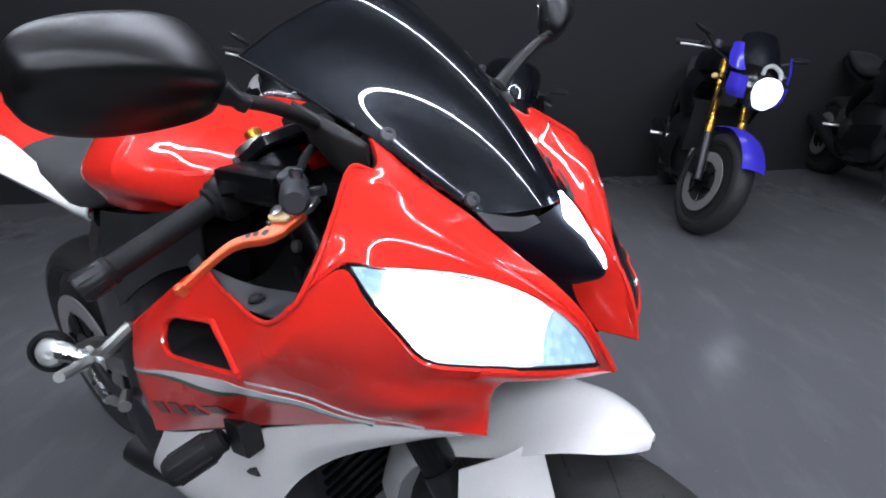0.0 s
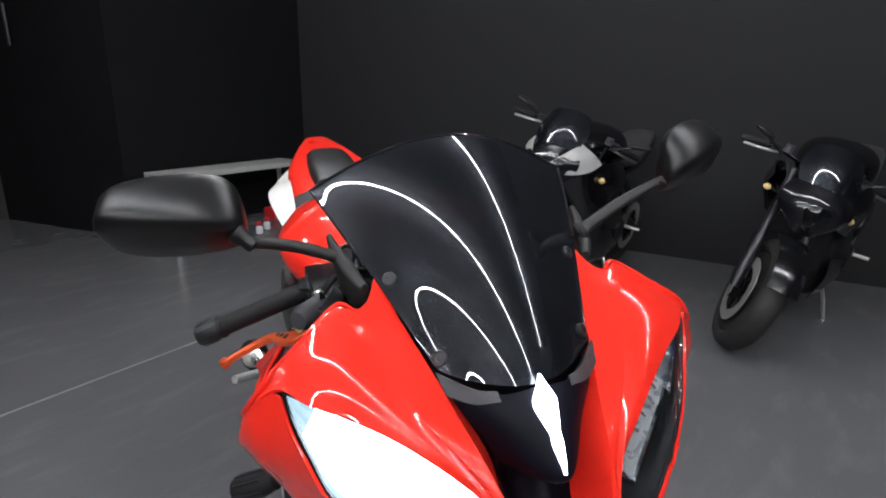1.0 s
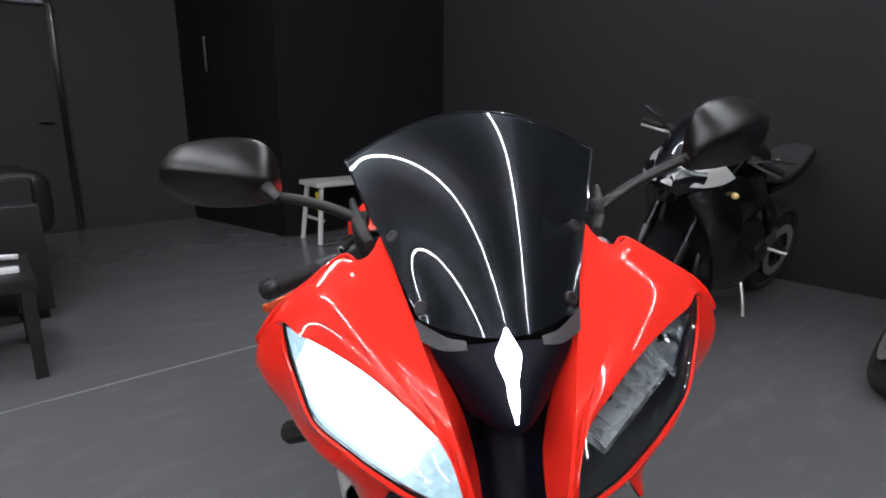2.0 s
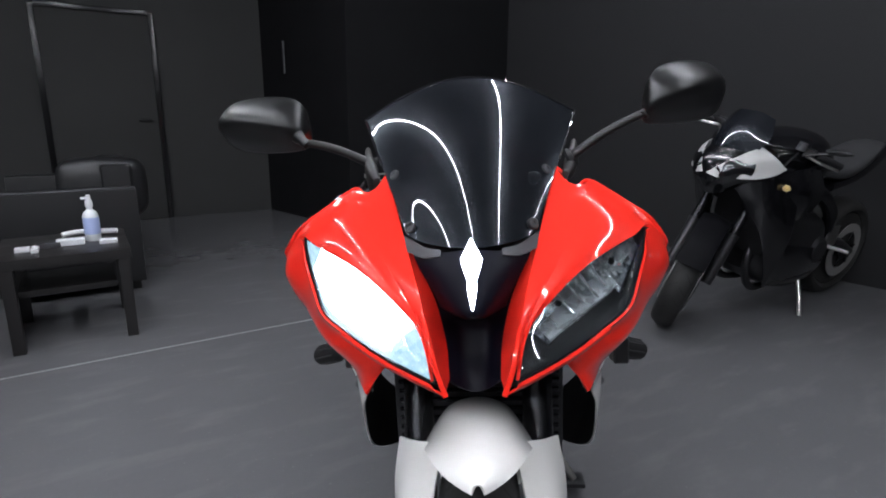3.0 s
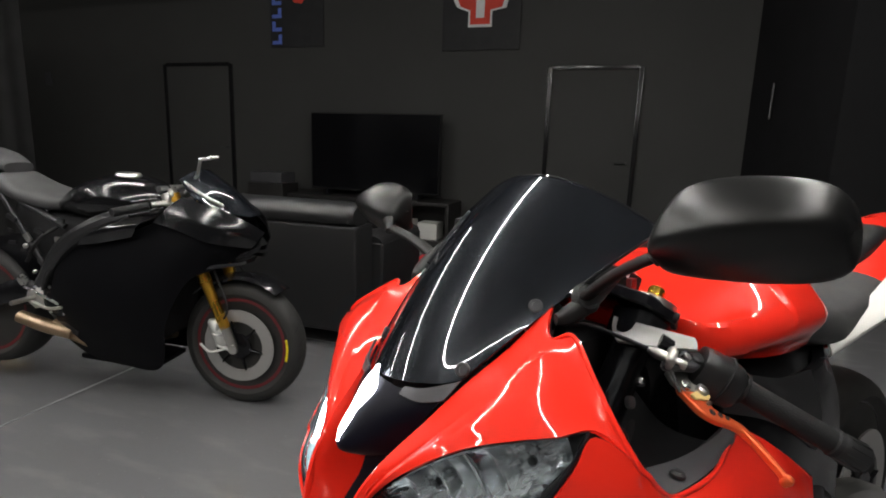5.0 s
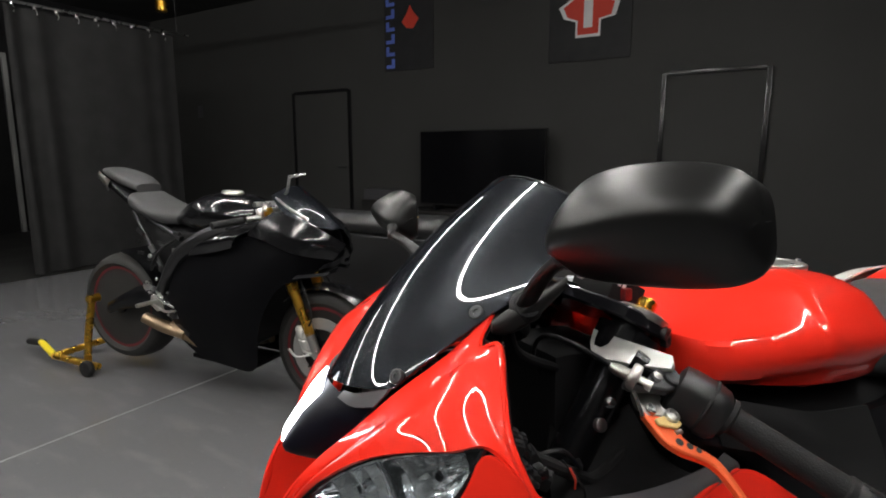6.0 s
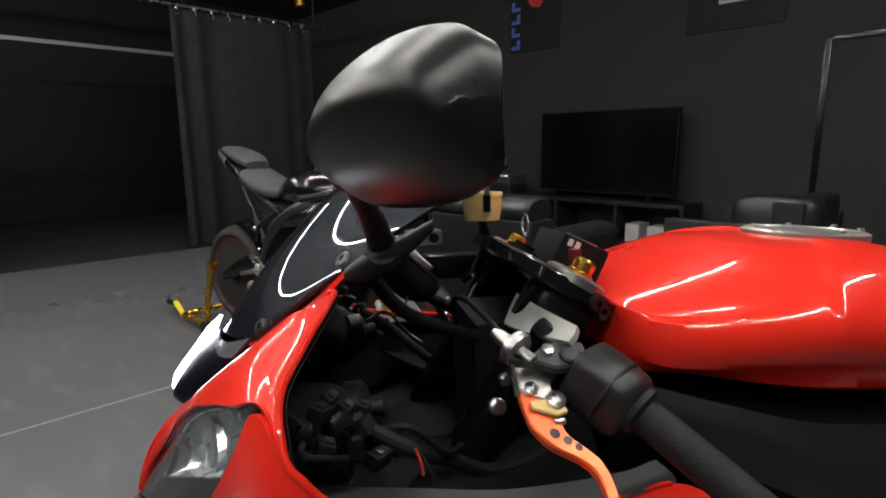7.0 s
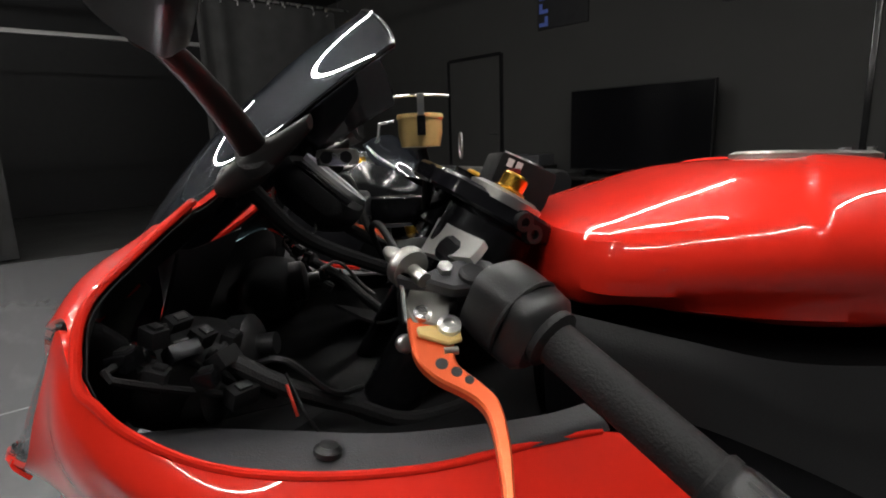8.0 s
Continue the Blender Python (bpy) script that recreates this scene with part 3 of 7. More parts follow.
def inside(y, z, poly):
    hit = False
    for (y0, z0), (y1, z1) in zip(poly, poly[1:] + poly[:1]):
        if (z0 > z) != (z1 > z) and y < (y1 - y0) * (z - z0) / (z1 - z0) + y0:
            hit = not hit
    return hit


SIDES = {s: relax(grid(SIDE_ROWS[s], 150, 70), 40) for s in (1, -1)}


def on_side(y, z, lift=0.0015, s=-1):
    """The point of the side panel at (y, z), a little proud."""
    flat = SIDES[s].reshape(-1, 3)
    d = (flat[:, 1] - y) ** 2 + (flat[:, 2] - z) ** 2
    k = np.argsort(d)[:5]
    w = 1 / (d[k] + 1e-6)
    return ((flat[k, 0] * w).sum() / w.sum() + lift, y, z)


def band(name, path, width, material, s, label="", inset=(0.0, 0.0)):
    """A printed band that follows the side panel; width and inset may change along it."""
    width = width if isinstance(width, tuple) else (width, width)
    p = spline([(0, y, z) for y, z in path], 44)
    t = np.gradient(p, axis=0)
    t /= np.linalg.norm(t, axis=1, keepdims=True)
    n = np.stack([0 * t[:, 0], -t[:, 2], t[:, 1]], 1)
    g = np.array([[on_side(*(q + n_ * w)[1:], 0.0015, s) for w in np.linspace(a_, a_ + w_, 4)] for q, n_, a_, w_ in zip(p, n, np.interp(np.linspace(0, 1, 44), np.linspace(0, 1, len(inset)), inset), np.interp(np.linspace(0, 1, 44), np.linspace(0, 1, len(width)), width))])
    return sheet(name, g if s > 0 else flip_x(g), material, hero, label, 0.0008)


def side_fairing():
    for s in (1, -1):
        side, VENT = SIDES[s], VENTS[s]
        ends = np.arange(side.shape[0] * 2 - 1) / 2, np.arange(side.shape[1] * 2 - 1) / 2
        lo = [np.floor(q).astype(int) for q in ends]
        hi = [np.ceil(q).astype(int) for q in ends]
        shell = (side[lo[0]][:, lo[1]] + side[hi[0]][:, hi[1]] + side[lo[0]][:, hi[1]] + side[hi[0]][:, lo[1]]) / 4
        mid = (shell[:-1, :-1] + shell[1:, 1:]) / 2
        keep = np.array([[not inside(c[1], c[2], VENT) for c in row] for row in mid])
        g = shell if s > 0 else flip_x(shell)
        sheet("side_fairing", g, RED, hero, "glossy red side fairing with an air vent", 0.004, keep, liner=INNER)
        rim = [np.array(on_side(y, z, 0, s)) * (s, 1, 1) for y, z in VENT]
        if len(rim) == 4:
            rim = [p * (1 - t) + q * t for p, q in zip(rim, rim[1:] + rim[:1]) for t in (0.08, 0.5, 0.92)]
        tube("vent_rim", rim + rim[:1], 0.0038, RED, hero, "rolled red vent edge", n=90)
        ends = np.array(VENT)
        c = ends.mean(0)
        duct = [[np.array(on_side(*(c + (p - c) * k), -dx, s)) * (s, 1, 1) for k, dx in ((0.99, 0.002), (0.97, 0.03), (0.75, 0.075), (0.3, 0.09), (0.0, 0.092))] for p in np.vstack([ends, ends[:1]])]
        sheet("vent_duct", grid(duct, 60, 12), INNER, hero, "dark air duct")
        a, b = c + (ends[0] - c) * 0.3, c + (ends[len(ends) // 2] - c) * 0.2
        tube("vent_strut", [np.array(on_side(a[0], a[1] + 0.035, -0.05, s)) * (s, 1, 1), np.array(on_side(b[0], b[1], -0.04, s)) * (s, 1, 1), np.array(on_side(b[0] - 0.01, b[1] - 0.03, -0.045, s)) * (s, 1, 1)], 0.004, PLASTIC, hero, "black strut inside the vent")
        top = [(0.6, 0.668), (0.5, 0.706), (0.398, 0.742), (0.31, 0.77), (0.283, 0.773), (0.241, 0.762), (0.211, 0.746), (0.184, 0.718), (0.172, 0.708)]
        top = [(y, z + 0.004) for y, z in top]
        wide = (0.003, 0.004, 0.006, 0.009, 0.015, 0.019, 0.018, 0.014, 0.01)
        band("white_stripe", top, wide, WHITE, s, "white tricolour stripe")
        band("green_stripe", top, (0.002, 0.003, 0.004, 0.005, 0.006, 0.006, 0.006, 0.005, 0.003), GREEN, s, "dark green tricolour stripe", tuple(w + 0.0006 for w in wide))
        band("thin_stripe", [(0.258, 0.791), (0.252, 0.791), (0.215, 0.78), (0.181, 0.752), (0.155, 0.724), (0.12, 0.714)], 0.005, WHITE, s, "thin white pinstripe")
        for k in range(4):
            y0 = 0.56 - 0.055 * k
            band("printed_mark", [(y0, 0.63 + 0.021 * k), (y0 - 0.02, 0.638 + 0.021 * k), (y0 - 0.036, 0.644 + 0.021 * k)], 0.02, DARKRED, s, "dark red printed mark")
        rim_line = side[:, 0]
        near = lambda q: int(np.argmin(np.linalg.norm(rim_line - np.array(q), axis=1)))  # noqa: E731
        lip = [np.array(q) for q in ((0.163, 0.181, 0.986), (0.182, 0.19, 0.991), (0.227, 0.169, 0.963), (0.262, 0.155, 0.938))] + list(rim_line[near((0.287, 0.16, 0.905)) : near(SIDE_TOP[s][3]) + 1 : 3])
        tube("fairing_lip", [q * (s, 1, 1) for q in lip], [0.002] + [0.003] * (len(lip) - 2) + [0.002], RED, hero, "rolled red fairing edge", n=120, seg=10)
        # matt panel inside the cockpit edge, with its screw
        drop = 0 if s > 0 else -0.02
        rows = [[(s * 0.27, 0.165, 0.876 - drop), (s * 0.238, 0.162, 0.852 - drop), (s * 0.2, 0.155, 0.834 - drop)], [(s * 0.278, 0.2, 0.852 - drop), (s * 0.24, 0.195, 0.846 - drop), (s * 0.208, 0.187, 0.838 - drop)], [(s * 0.272, 0.245, 0.838 - drop), (s * 0.25, 0.247, 0.839 - drop), (s * 0.221, 0.249, 0.838 - drop)], [(s * 0.26, 0.335, 0.826 - drop), (s * 0.25, 0.33, 0.832 - drop), (s * 0.233, 0.326, 0.836 - drop)], [(s * 0.243, 0.42, 0.824 - drop), (s * 0.24, 0.418, 0.83 - drop), (s * 0.229, 0.418, 0.838 - drop)], [(s * 0.222, 0.478, 0.82 - drop), (s * 0.221, 0.474, 0.828 - drop), (s * 0.214, 0.462, 0.838 - drop)]]
        sheet("cockpit_panel", grid(rows, 40, 10), GREYPLASTIC, hero, "charcoal inner cockpit panel", 0.003)
        rows = [[(s * 0.2, 0.11, 0.83), (s * 0.15, 0.1, 0.78), (s * 0.001, 0.09, 0.74)], [(s * 0.21, 0.185, 0.836), (s * 0.17, 0.19, 0.78), (s * 0.001, 0.2, 0.76)], [(s * 0.222, 0.25, 0.834), (s * 0.19, 0.26, 0.79), (s * 0.001, 0.3, 0.77)], [(s * 0.232, 0.33, 0.832), (s * 0.19, 0.34, 0.79), (s * 0.001, 0.37, 0.78)], [(s * 0.214, 0.46, 0.832), (s * 0.18, 0.47, 0.79), (s * 0.001, 0.48, 0.78)]]
        sheet("inner_cowl", grid(rows, 24, 14), INNER, hero, "dull black inner cowl", 0.003)
        lathe("panel_screw", [(0.009, 0), (0.009, 0.003), (0.006, 0.006), (0.0, 0.006)], (s * 0.253, 0.283, 0.836 if s > 0 else 0.856), (0, 0.2, 1), PLASTIC, hero)


def lower_fairing():
    rows = [
        [(0.165, 0.085, 0.703), (0.165, 0.1, 0.695), (0.16, 0.11, 0.688)],
        [(0.202, 0.19, 0.697), (0.205, 0.2, 0.672), (0.2, 0.22, 0.64)],
        [(0.222, 0.26, 0.678), (0.225, 0.28, 0.63), (0.215, 0.3, 0.58)],
        [(0.24, 0.37, 0.634), (0.247, 0.37, 0.57), (0.235, 0.35, 0.52)],
        [(0.25, 0.46, 0.598), (0.268, 0.48, 0.5), (0.24, 0.44, 0.38)],
        [(0.262, 0.54, 0.566), (0.272, 0.58, 0.43), (0.2, 0.66, 0.26)],
        [(0.268, 0.6, 0.545), (0.26, 0.72, 0.4), (0.16, 0.9, 0.2)],
    ]
    g = grid(rows, 40, 20)
    for gg in (g, flip_x(g)):
        sheet("lower_fairing", gg, WHITE, hero, "white lower fairing", 0.003, liner=INNER)
    for s in (1, -1):
        tube("fairing_badge", [(s * 0.246, 0.375, 0.565), (s * 0.243, 0.42, 0.548)], [0.008, 0.0095], GREYPLASTIC, hero, "small grey badge", smooth_path=False)
        plate("bobbin_bracket", [(0.0, 0.0), (0.038, -0.008), (0.046, 0.012), (0.044, 0.05), (0.006, 0.05)], 0.03, PLASTIC, hero, "black bobbin bracket", Matrix.Translation((s * 0.267, 0.356, 0.609)) @ Matrix.Rotation(radians(90), 4, "Z") @ Matrix.Rotation(radians(90), 4, "X"), 0.003)
        foot, way = np.array([s * 0.272, 0.392, 0.634]), np.array([s * 0.84, 0.42, -0.34])
        lathe("crash_bobbin", [(0.012, 0.0), (0.0165, 0.004), (0.0165, 0.012), (0.0195, 0.018), (0.0205, 0.022), (0.0205, 0.072), (0.0175, 0.079), (0.012, 0.081), (0.01, 0.076), (0.0, 0.076)], foot, way, RUBBER, hero, "black crash protector bobbin")
        w_ = way / np.linalg.norm(way)
        u_ = np.cross(w_, (0, 0, 1.0))
        u_ /= np.linalg.norm(u_)
        v_ = np.cross(w_, u_)
        for k in range(8):
            o_ = 0.0205 * (math.cos(k * math.pi / 4) * u_ + math.sin(k * math.pi / 4) * v_)
            tube("bobbin_rib", [foot + w_ * 0.022 + o_, foot + w_ * 0.071 + o_], 0.0022, PLASTIC, hero, smooth_path=False, seg=6)


def nose():
    # black beak between the lamps, above the intake
    rows = [
        [(0.0, 0.056, 0.922), (0.045, 0.066, 0.917), (0.09, 0.102, 0.926)],
        [(0.0, 0.026, 0.892), (0.036, 0.042, 0.892), (0.076, 0.078, 0.898)],
        [(0.0, 0.004, 0.862), (0.026, 0.02, 0.862), (0.058, 0.065, 0.868)],
        [(0.0, 0.001, 0.845), (0.018, 0.012, 0.846), (0.048, 0.062, 0.846)],
        [(0.0, 0.02, 0.836), (0.018, 0.028, 0.836), (0.046, 0.066, 0.838)],
    ]
    sheet("nose_beak", grid(whole(rows), 24, 23), BEAK, hero, "gloss black nose beak", 0.003)
    rows = [[(0.0, 0.04, 0.84), (0.025, 0.05, 0.84), (0.05, 0.07, 0.845)], [(0.0, 0.085, 0.81), (0.022, 0.085, 0.81), (0.044, 0.062, 0.815)], [(0.0, 0.07, 0.77), (0.02, 0.068, 0.77), (0.038, 0.046, 0.785)], [(0.0, 0.04, 0.74), (0.018, 0.036, 0.742), (0.035, 0.018, 0.754)], [(0.0, 0.03, 0.727), (0.018, 0.028, 0.734), (0.036, 0.02, 0.748)]]
    sheet("intake_throat", grid(whole(rows), 24, 19), BEAK, hero, "matt black ram-air intake", 0.003)
    rows = [[(0.0, 0.1, 0.935), (0.05, 0.108, 0.93), (0.1, 0.145, 0.945)], [(0.0, 0.11, 0.885), (0.05, 0.11, 0.885), (0.088, 0.13, 0.91)], [(0.0, 0.115, 0.82), (0.045, 0.105, 0.82), (0.068, 0.1, 0.845)], [(0.0, 0.1, 0.75), (0.035, 0.09, 0.75), (0.05, 0.07, 0.785)]]
    sheet("nose_shield", grid(whole(rows), 20, 21), INNER, hero, "dull black shield behind the nose", 0.003)
    # running light: a long kite on the beak
    kite = [(0.0, 0.058, 0.936), (0.0085, 0.048, 0.922), (0.0138, 0.0395, 0.911), (0.0095, 0.029, 0.897), (0.0058, 0.0215, 0.888), (0.0064, 0.0165, 0.881), (0.004, 0.008, 0.868), (0.0, 0.002, 0.856)]
    rows = [[(-x, y + 0.008 * x / 0.0165, z), (-x / 2, y - 0.001, z + 0.001), (0, y - 0.003, z + 0.002), (x / 2, y - 0.001, z + 0.001), (x, y + 0.008 * x / 0.0165, z)] for x, y, z in kite]
    rows[0] = [(x0, 0.058, 0.936) for x0 in (-0.001, -0.0005, 0, 0.0005, 0.001)]
    rows[-1] = [(x0, 0.002, 0.856) for x0 in (-0.001, -0.0005, 0, 0.0005, 0.001)]
    g = grid(rows, 24, 9)
    g[..., 1] -= 0.003
    sheet("running_light", g, DRL, hero, "lit white running light", 0.003)
    # grey trim at the foot of the screen
    for s in (1, -1):
        rows = [[(0.042, 0.07, 0.92), (0.066, 0.08, 0.923), (0.096, 0.108, 0.934)], [(0.042, 0.062, 0.913), (0.066, 0.072, 0.909), (0.09, 0.09, 0.914)]]
        g = grid(rows, 6, 16)
        g[..., 1] -= 0.004
        sheet("screen_trim", g if s > 0 else flip_x(g), GREYPLASTIC, hero, "grey trim strip below the screen", 0.003)


def screen():
    rows = [
        [(0.0, 0.061, 0.924), (0.03, 0.065, 0.924), (0.054, 0.08, 0.924), (0.078, 0.1, 0.929), (0.096, 0.107, 0.934)],
        [(0.0, 0.105, 0.985), (0.034, 0.11, 0.984), (0.063, 0.128, 0.978), (0.091, 0.152, 0.973), (0.113, 0.16, 0.972)],
        [(0.0, 0.16, 1.048), (0.038, 0.165, 1.045), (0.072, 0.182, 1.034), (0.105, 0.203, 1.021), (0.131, 0.212, 1.017)],
        [(0.0, 0.21, 1.095), (0.075, 0.226, 1.08), (0.152, 0.24, 1.037)],
        [(0.0, 0.258, 1.13), (0.08, 0.27, 1.112), (0.165, 0.272, 1.055)],
        [(0.0, 0.287, 1.148), (0.085, 0.3, 1.13), (0.174, 0.306, 1.075)],
        [(0.0, 0.308, 1.158), (0.06, 0.313, 1.148), (0.104, 0.325, 1.133), (0.14, 0.333, 1.116), (0.177, 0.338, 1.097)],
    ]
    full = fair(grid(whole(rows), 44, 47), 2, 4)
    sheet("windscreen", full, SMOKE, hero, "dark smoked windscreen", 0.003)
    rim = np.concatenate([full[22:, 0], full[-1], full[22:, -1][::-1]])
    tube("screen_edge", rim, 0.0018, GLOSS, hero, n=120, seg=6)
    for s in (1, -1):
        for p, q in (((0.118, 0.196, 1.0115), (0.45, -0.6, 0.55)), ((0.0885, 0.113, 0.9435), (0.45, -0.7, 0.4))):
            lathe("screen_screw", [(0.0085, -0.004), (0.0085, -0.0005), (0.007, 0.001), (0.0035, 0.001), (0.0035, -0.001), (0.0, -0.001)], np.array(p) * (s, 1, 1), np.array(q) * (s, 1, 1), DARKMETAL, hero, "dark button screw")


def headlight(s, lit):
    e = new("headlight")
    e.parent = hero
    e["label"] = "lit white headlight" if lit else "unlit clear headlight with chrome reflectors"
    up, lo = spline(LAMP_UP, 40), spline(LAMP_LOW, 40)
    inset = np.array([-0.0045, 0.004, 0.0])
    up, lo = up + inset, lo + inset
    rows = []
    for a, b in zip(up, lo):
        m_ = (a + b) / 2
        w = np.linalg.norm(a - b)
        rows.append([a, a * 0.75 + b * 0.25 + np.array([0.012, -0.035, 0.01]) * w, m_ + np.array([0.02, -0.05, 0.01]) * w, a * 0.25 + b * 0.75 + np.array([0.015, -0.04, 0.006]) * w, b])
    g = grid(rows, 40, 14)
    f = (lambda q: q) if s > 0 else flip_x
    sheet("lens", f(g), LENS, e, "clear plastic lens", 0.002)
    loop = np.concatenate([up, lo[::-1], up[:1]])
    tube("lens_gasket", f(loop + np.array([0.0005, -0.001, 0.0])), 0.0024, GLOSS, e, "black lens gasket", n=140, seg=6)
    # bowl behind the lens, closed by a black shell
    depth = (np.sin(np.linspace(0, math.pi, 40)) ** 0.6)[:, None, None] * (np.sin(np.linspace(0, math.pi, 14)) ** 0.6)[None, :, None]
    way = np.array([-0.01, 0.05, -0.004])
    bowl = g + depth * way * (0.45 if lit else 1.0) + np.array([-0.001, 0.003, 0.0])
    sheet("bowl", f(bowl), LAMPDIM if lit else LAMPBOWL, e, "pale glowing lamp bowl" if lit else "dark lamp bowl", 0.001)
    sheet("lamp_shell", f(g + depth * (way + np.array([0, 0.016, 0])) + np.array([-0.002, 0.0065, 0.0])), INNER, e, "black lamp shell", 0.002)
    if lit:
        near = g * 0.6 + bowl * 0.4
        sheet("beam_reflector", f(near[5:30, 1:13]), LAMPON, e, "glowing white beam reflector", 0.001)
        rnd = random.Random(8)
        for i0 in (1, 2, 3, 4, 30, 31, 32, 33, 34, 35, 36):
            for j0 in range(1, 12, 2):
                if rnd.random() < 0.15 + 0.09 * max(0, i0 - 30):
                    continue
                q = near[i0 : i0 + 2, j0 : j0 + 3]
                sheet("lit_facet", f(q[[0, -1]][:, [0, -1]] + np.array([0, rnd.uniform(0.0, 0.006), 0])), LAMPMID if rnd.random() < 0.5 else LAMPSOFT, e, "pale glowing facet", 0.0008)
        return e
    rnd = random.Random(4)
    lay = lambda k: g * (1 - k) + bowl * k  # noqa: E731
    ii, jj = np.meshgrid(np.arange(39), np.arange(13), indexing="ij")
    # black bezel with a window for the reflectors
    window = (ii >= 3) & (ii <= 30) & (jj >= 1) & (jj <= np.where(ii > 12, 8, 10))
    sheet("bezel", f(lay(0.32)), LAMPBEZEL, e, "dark grey lamp bezel", 0.001, ~window)
    # two deep mirrored bowls side by side
    for i0, i1, name in ((3, 17, "outer_bowl"), (17, 31, "inner_bowl")):
        u = np.linspace(0, 1, 29)
        v = np.linspace(0, 1, 19)
        fi, fj = i0 + (i1 - i0) * u, 1 + 9.6 * v
        src = np.stack([[lay(0.45)[int(min(38, p))] * (1 - p % 1) + lay(0.45)[int(min(38, p)) + 1] * (p % 1)][0] for p in fi])
        src = np.stack([[row[int(min(12, q))] * (1 - q % 1) + row[int(min(12, q)) + 1] * (q % 1) for q in fj] for row in src])
        dip = np.sin(math.pi * u)[:, None] ** 0.55 * np.sin(math.pi * v)[None, :] ** 0.55
        pleat = 0.0035 * np.abs(np.sin(u * math.pi * 6))[:, None] * dip
        sheet(name, f(src + dip[..., None] * np.array([-0.012, 0.05, -0.004]) + pleat[..., None] * np.array([0.5, -1, 0])), CHROME, e, "mirrored reflector bowl", 0.001, sharp=30)
    # ribbed shelf along the foot of the window
    for k in range(46):
        i = 12 + k * 18.5 / 46
        p, q = int(i), i % 1
        near, far = lay(0.42), lay(1.15)
        lo_ = near[p, 9] * (1 - q) + near[p + 1, 9] * q
        hi_ = far[p, 6] * (1 - q) + far[p + 1, 6] * q
        tube("reflector_rib", f(np.array([lo_, lo_ * 0.6 + hi_ * 0.4 + np.array([0, 0.003, 0]), hi_])), 0.00125, FLUTED, e, "fine chrome reflector rib", n=5, seg=6)
    # small jewelled cells towards the outer end
    verts, faces = [], []
    near = lay(0.62)
    for i in range(4, 13):
        for j in range(1, 10):
            q = np.array([near[i, j], near[i + 1, j], near[i + 1, j + 1], near[i, j + 1]])
            c = q.mean(0) + np.array([rnd.uniform(-0.002, 0.002), rnd.uniform(-0.009, 0.004), rnd.uniform(-0.002, 0.002)])
            if rnd.random() < 0.22:
                continue
            q = q * 0.96 + q.mean(0) * 0.04 + np.array([0, rnd.uniform(0, 0.012), 0])
            k = len(verts)
            verts += [*q, c]
            faces += [(k, k + 1, k + 4), (k + 1, k + 2, k + 4), (k + 2, k + 3, k + 4), (k + 3, k, k + 4)]
    mesh_ob("jewel_reflector", f(np.array(verts)), faces, REFLECTOR, e, "faceted chrome reflector cells", smooth=False)
    # upright blades, bulb shields and bright edges
    for i, w_, k0, k1 in ((17, 0.6, 0.4, 1.3), (20, 0.25, 0.5, 1.1), (23, 0.5, 0.55, 1.2), (27, 0.3, 0.5, 1.15), (14, 0.35, 0.5, 1.2)):
        fr, bk = lay(k0)[i, 1:9], lay(k1)[i, 1:9]
        side = (lay(k0)[i + 1, 1:9] - fr) * w_
        sheet("reflector_blade", f(np.stack([fr, fr + side * 0.6, bk + side])), REFLECTOR, e, "upright chrome blade", 0.001)
    for i, j in ((24, 4), (10, 5)):
        c = f(lay(0.95)[i, j][None])[0]
        lathe("bulb_shield", [(0.0, -0.016), (0.006, -0.015), (0.0085, -0.009), (0.009, 0.004), (0.011, 0.012)], c, (-0.35 * s, 0.93, -0.05), CHROME, e, "polished bulb shield", seg=20)
        lathe("bulb_cap", [(0.0, -0.018), (0.004, -0.0175), (0.005, -0.0145)], c, (-0.35 * s, 0.93, -0.05), INNER, e, "black bulb cap", seg=16)
    edge = lay(0.3)
    tube("window_edge", f(np.array([edge[i, 9] for i in range(13, 32, 2)])), 0.0011, CHROME, e, "bright lower window edge", seg=6)
    tube("window_edge", f(np.array([edge[31, j] for j in range(1, 10, 2)])), 0.0011, CHROME, e, "bright inner window edge", seg=6)
    tube("window_edge", f(np.array([edge[i, 1] for i in range(5, 32, 3)])), 0.0008, FLUTED, e, "bright upper window edge", seg=6)
    return e


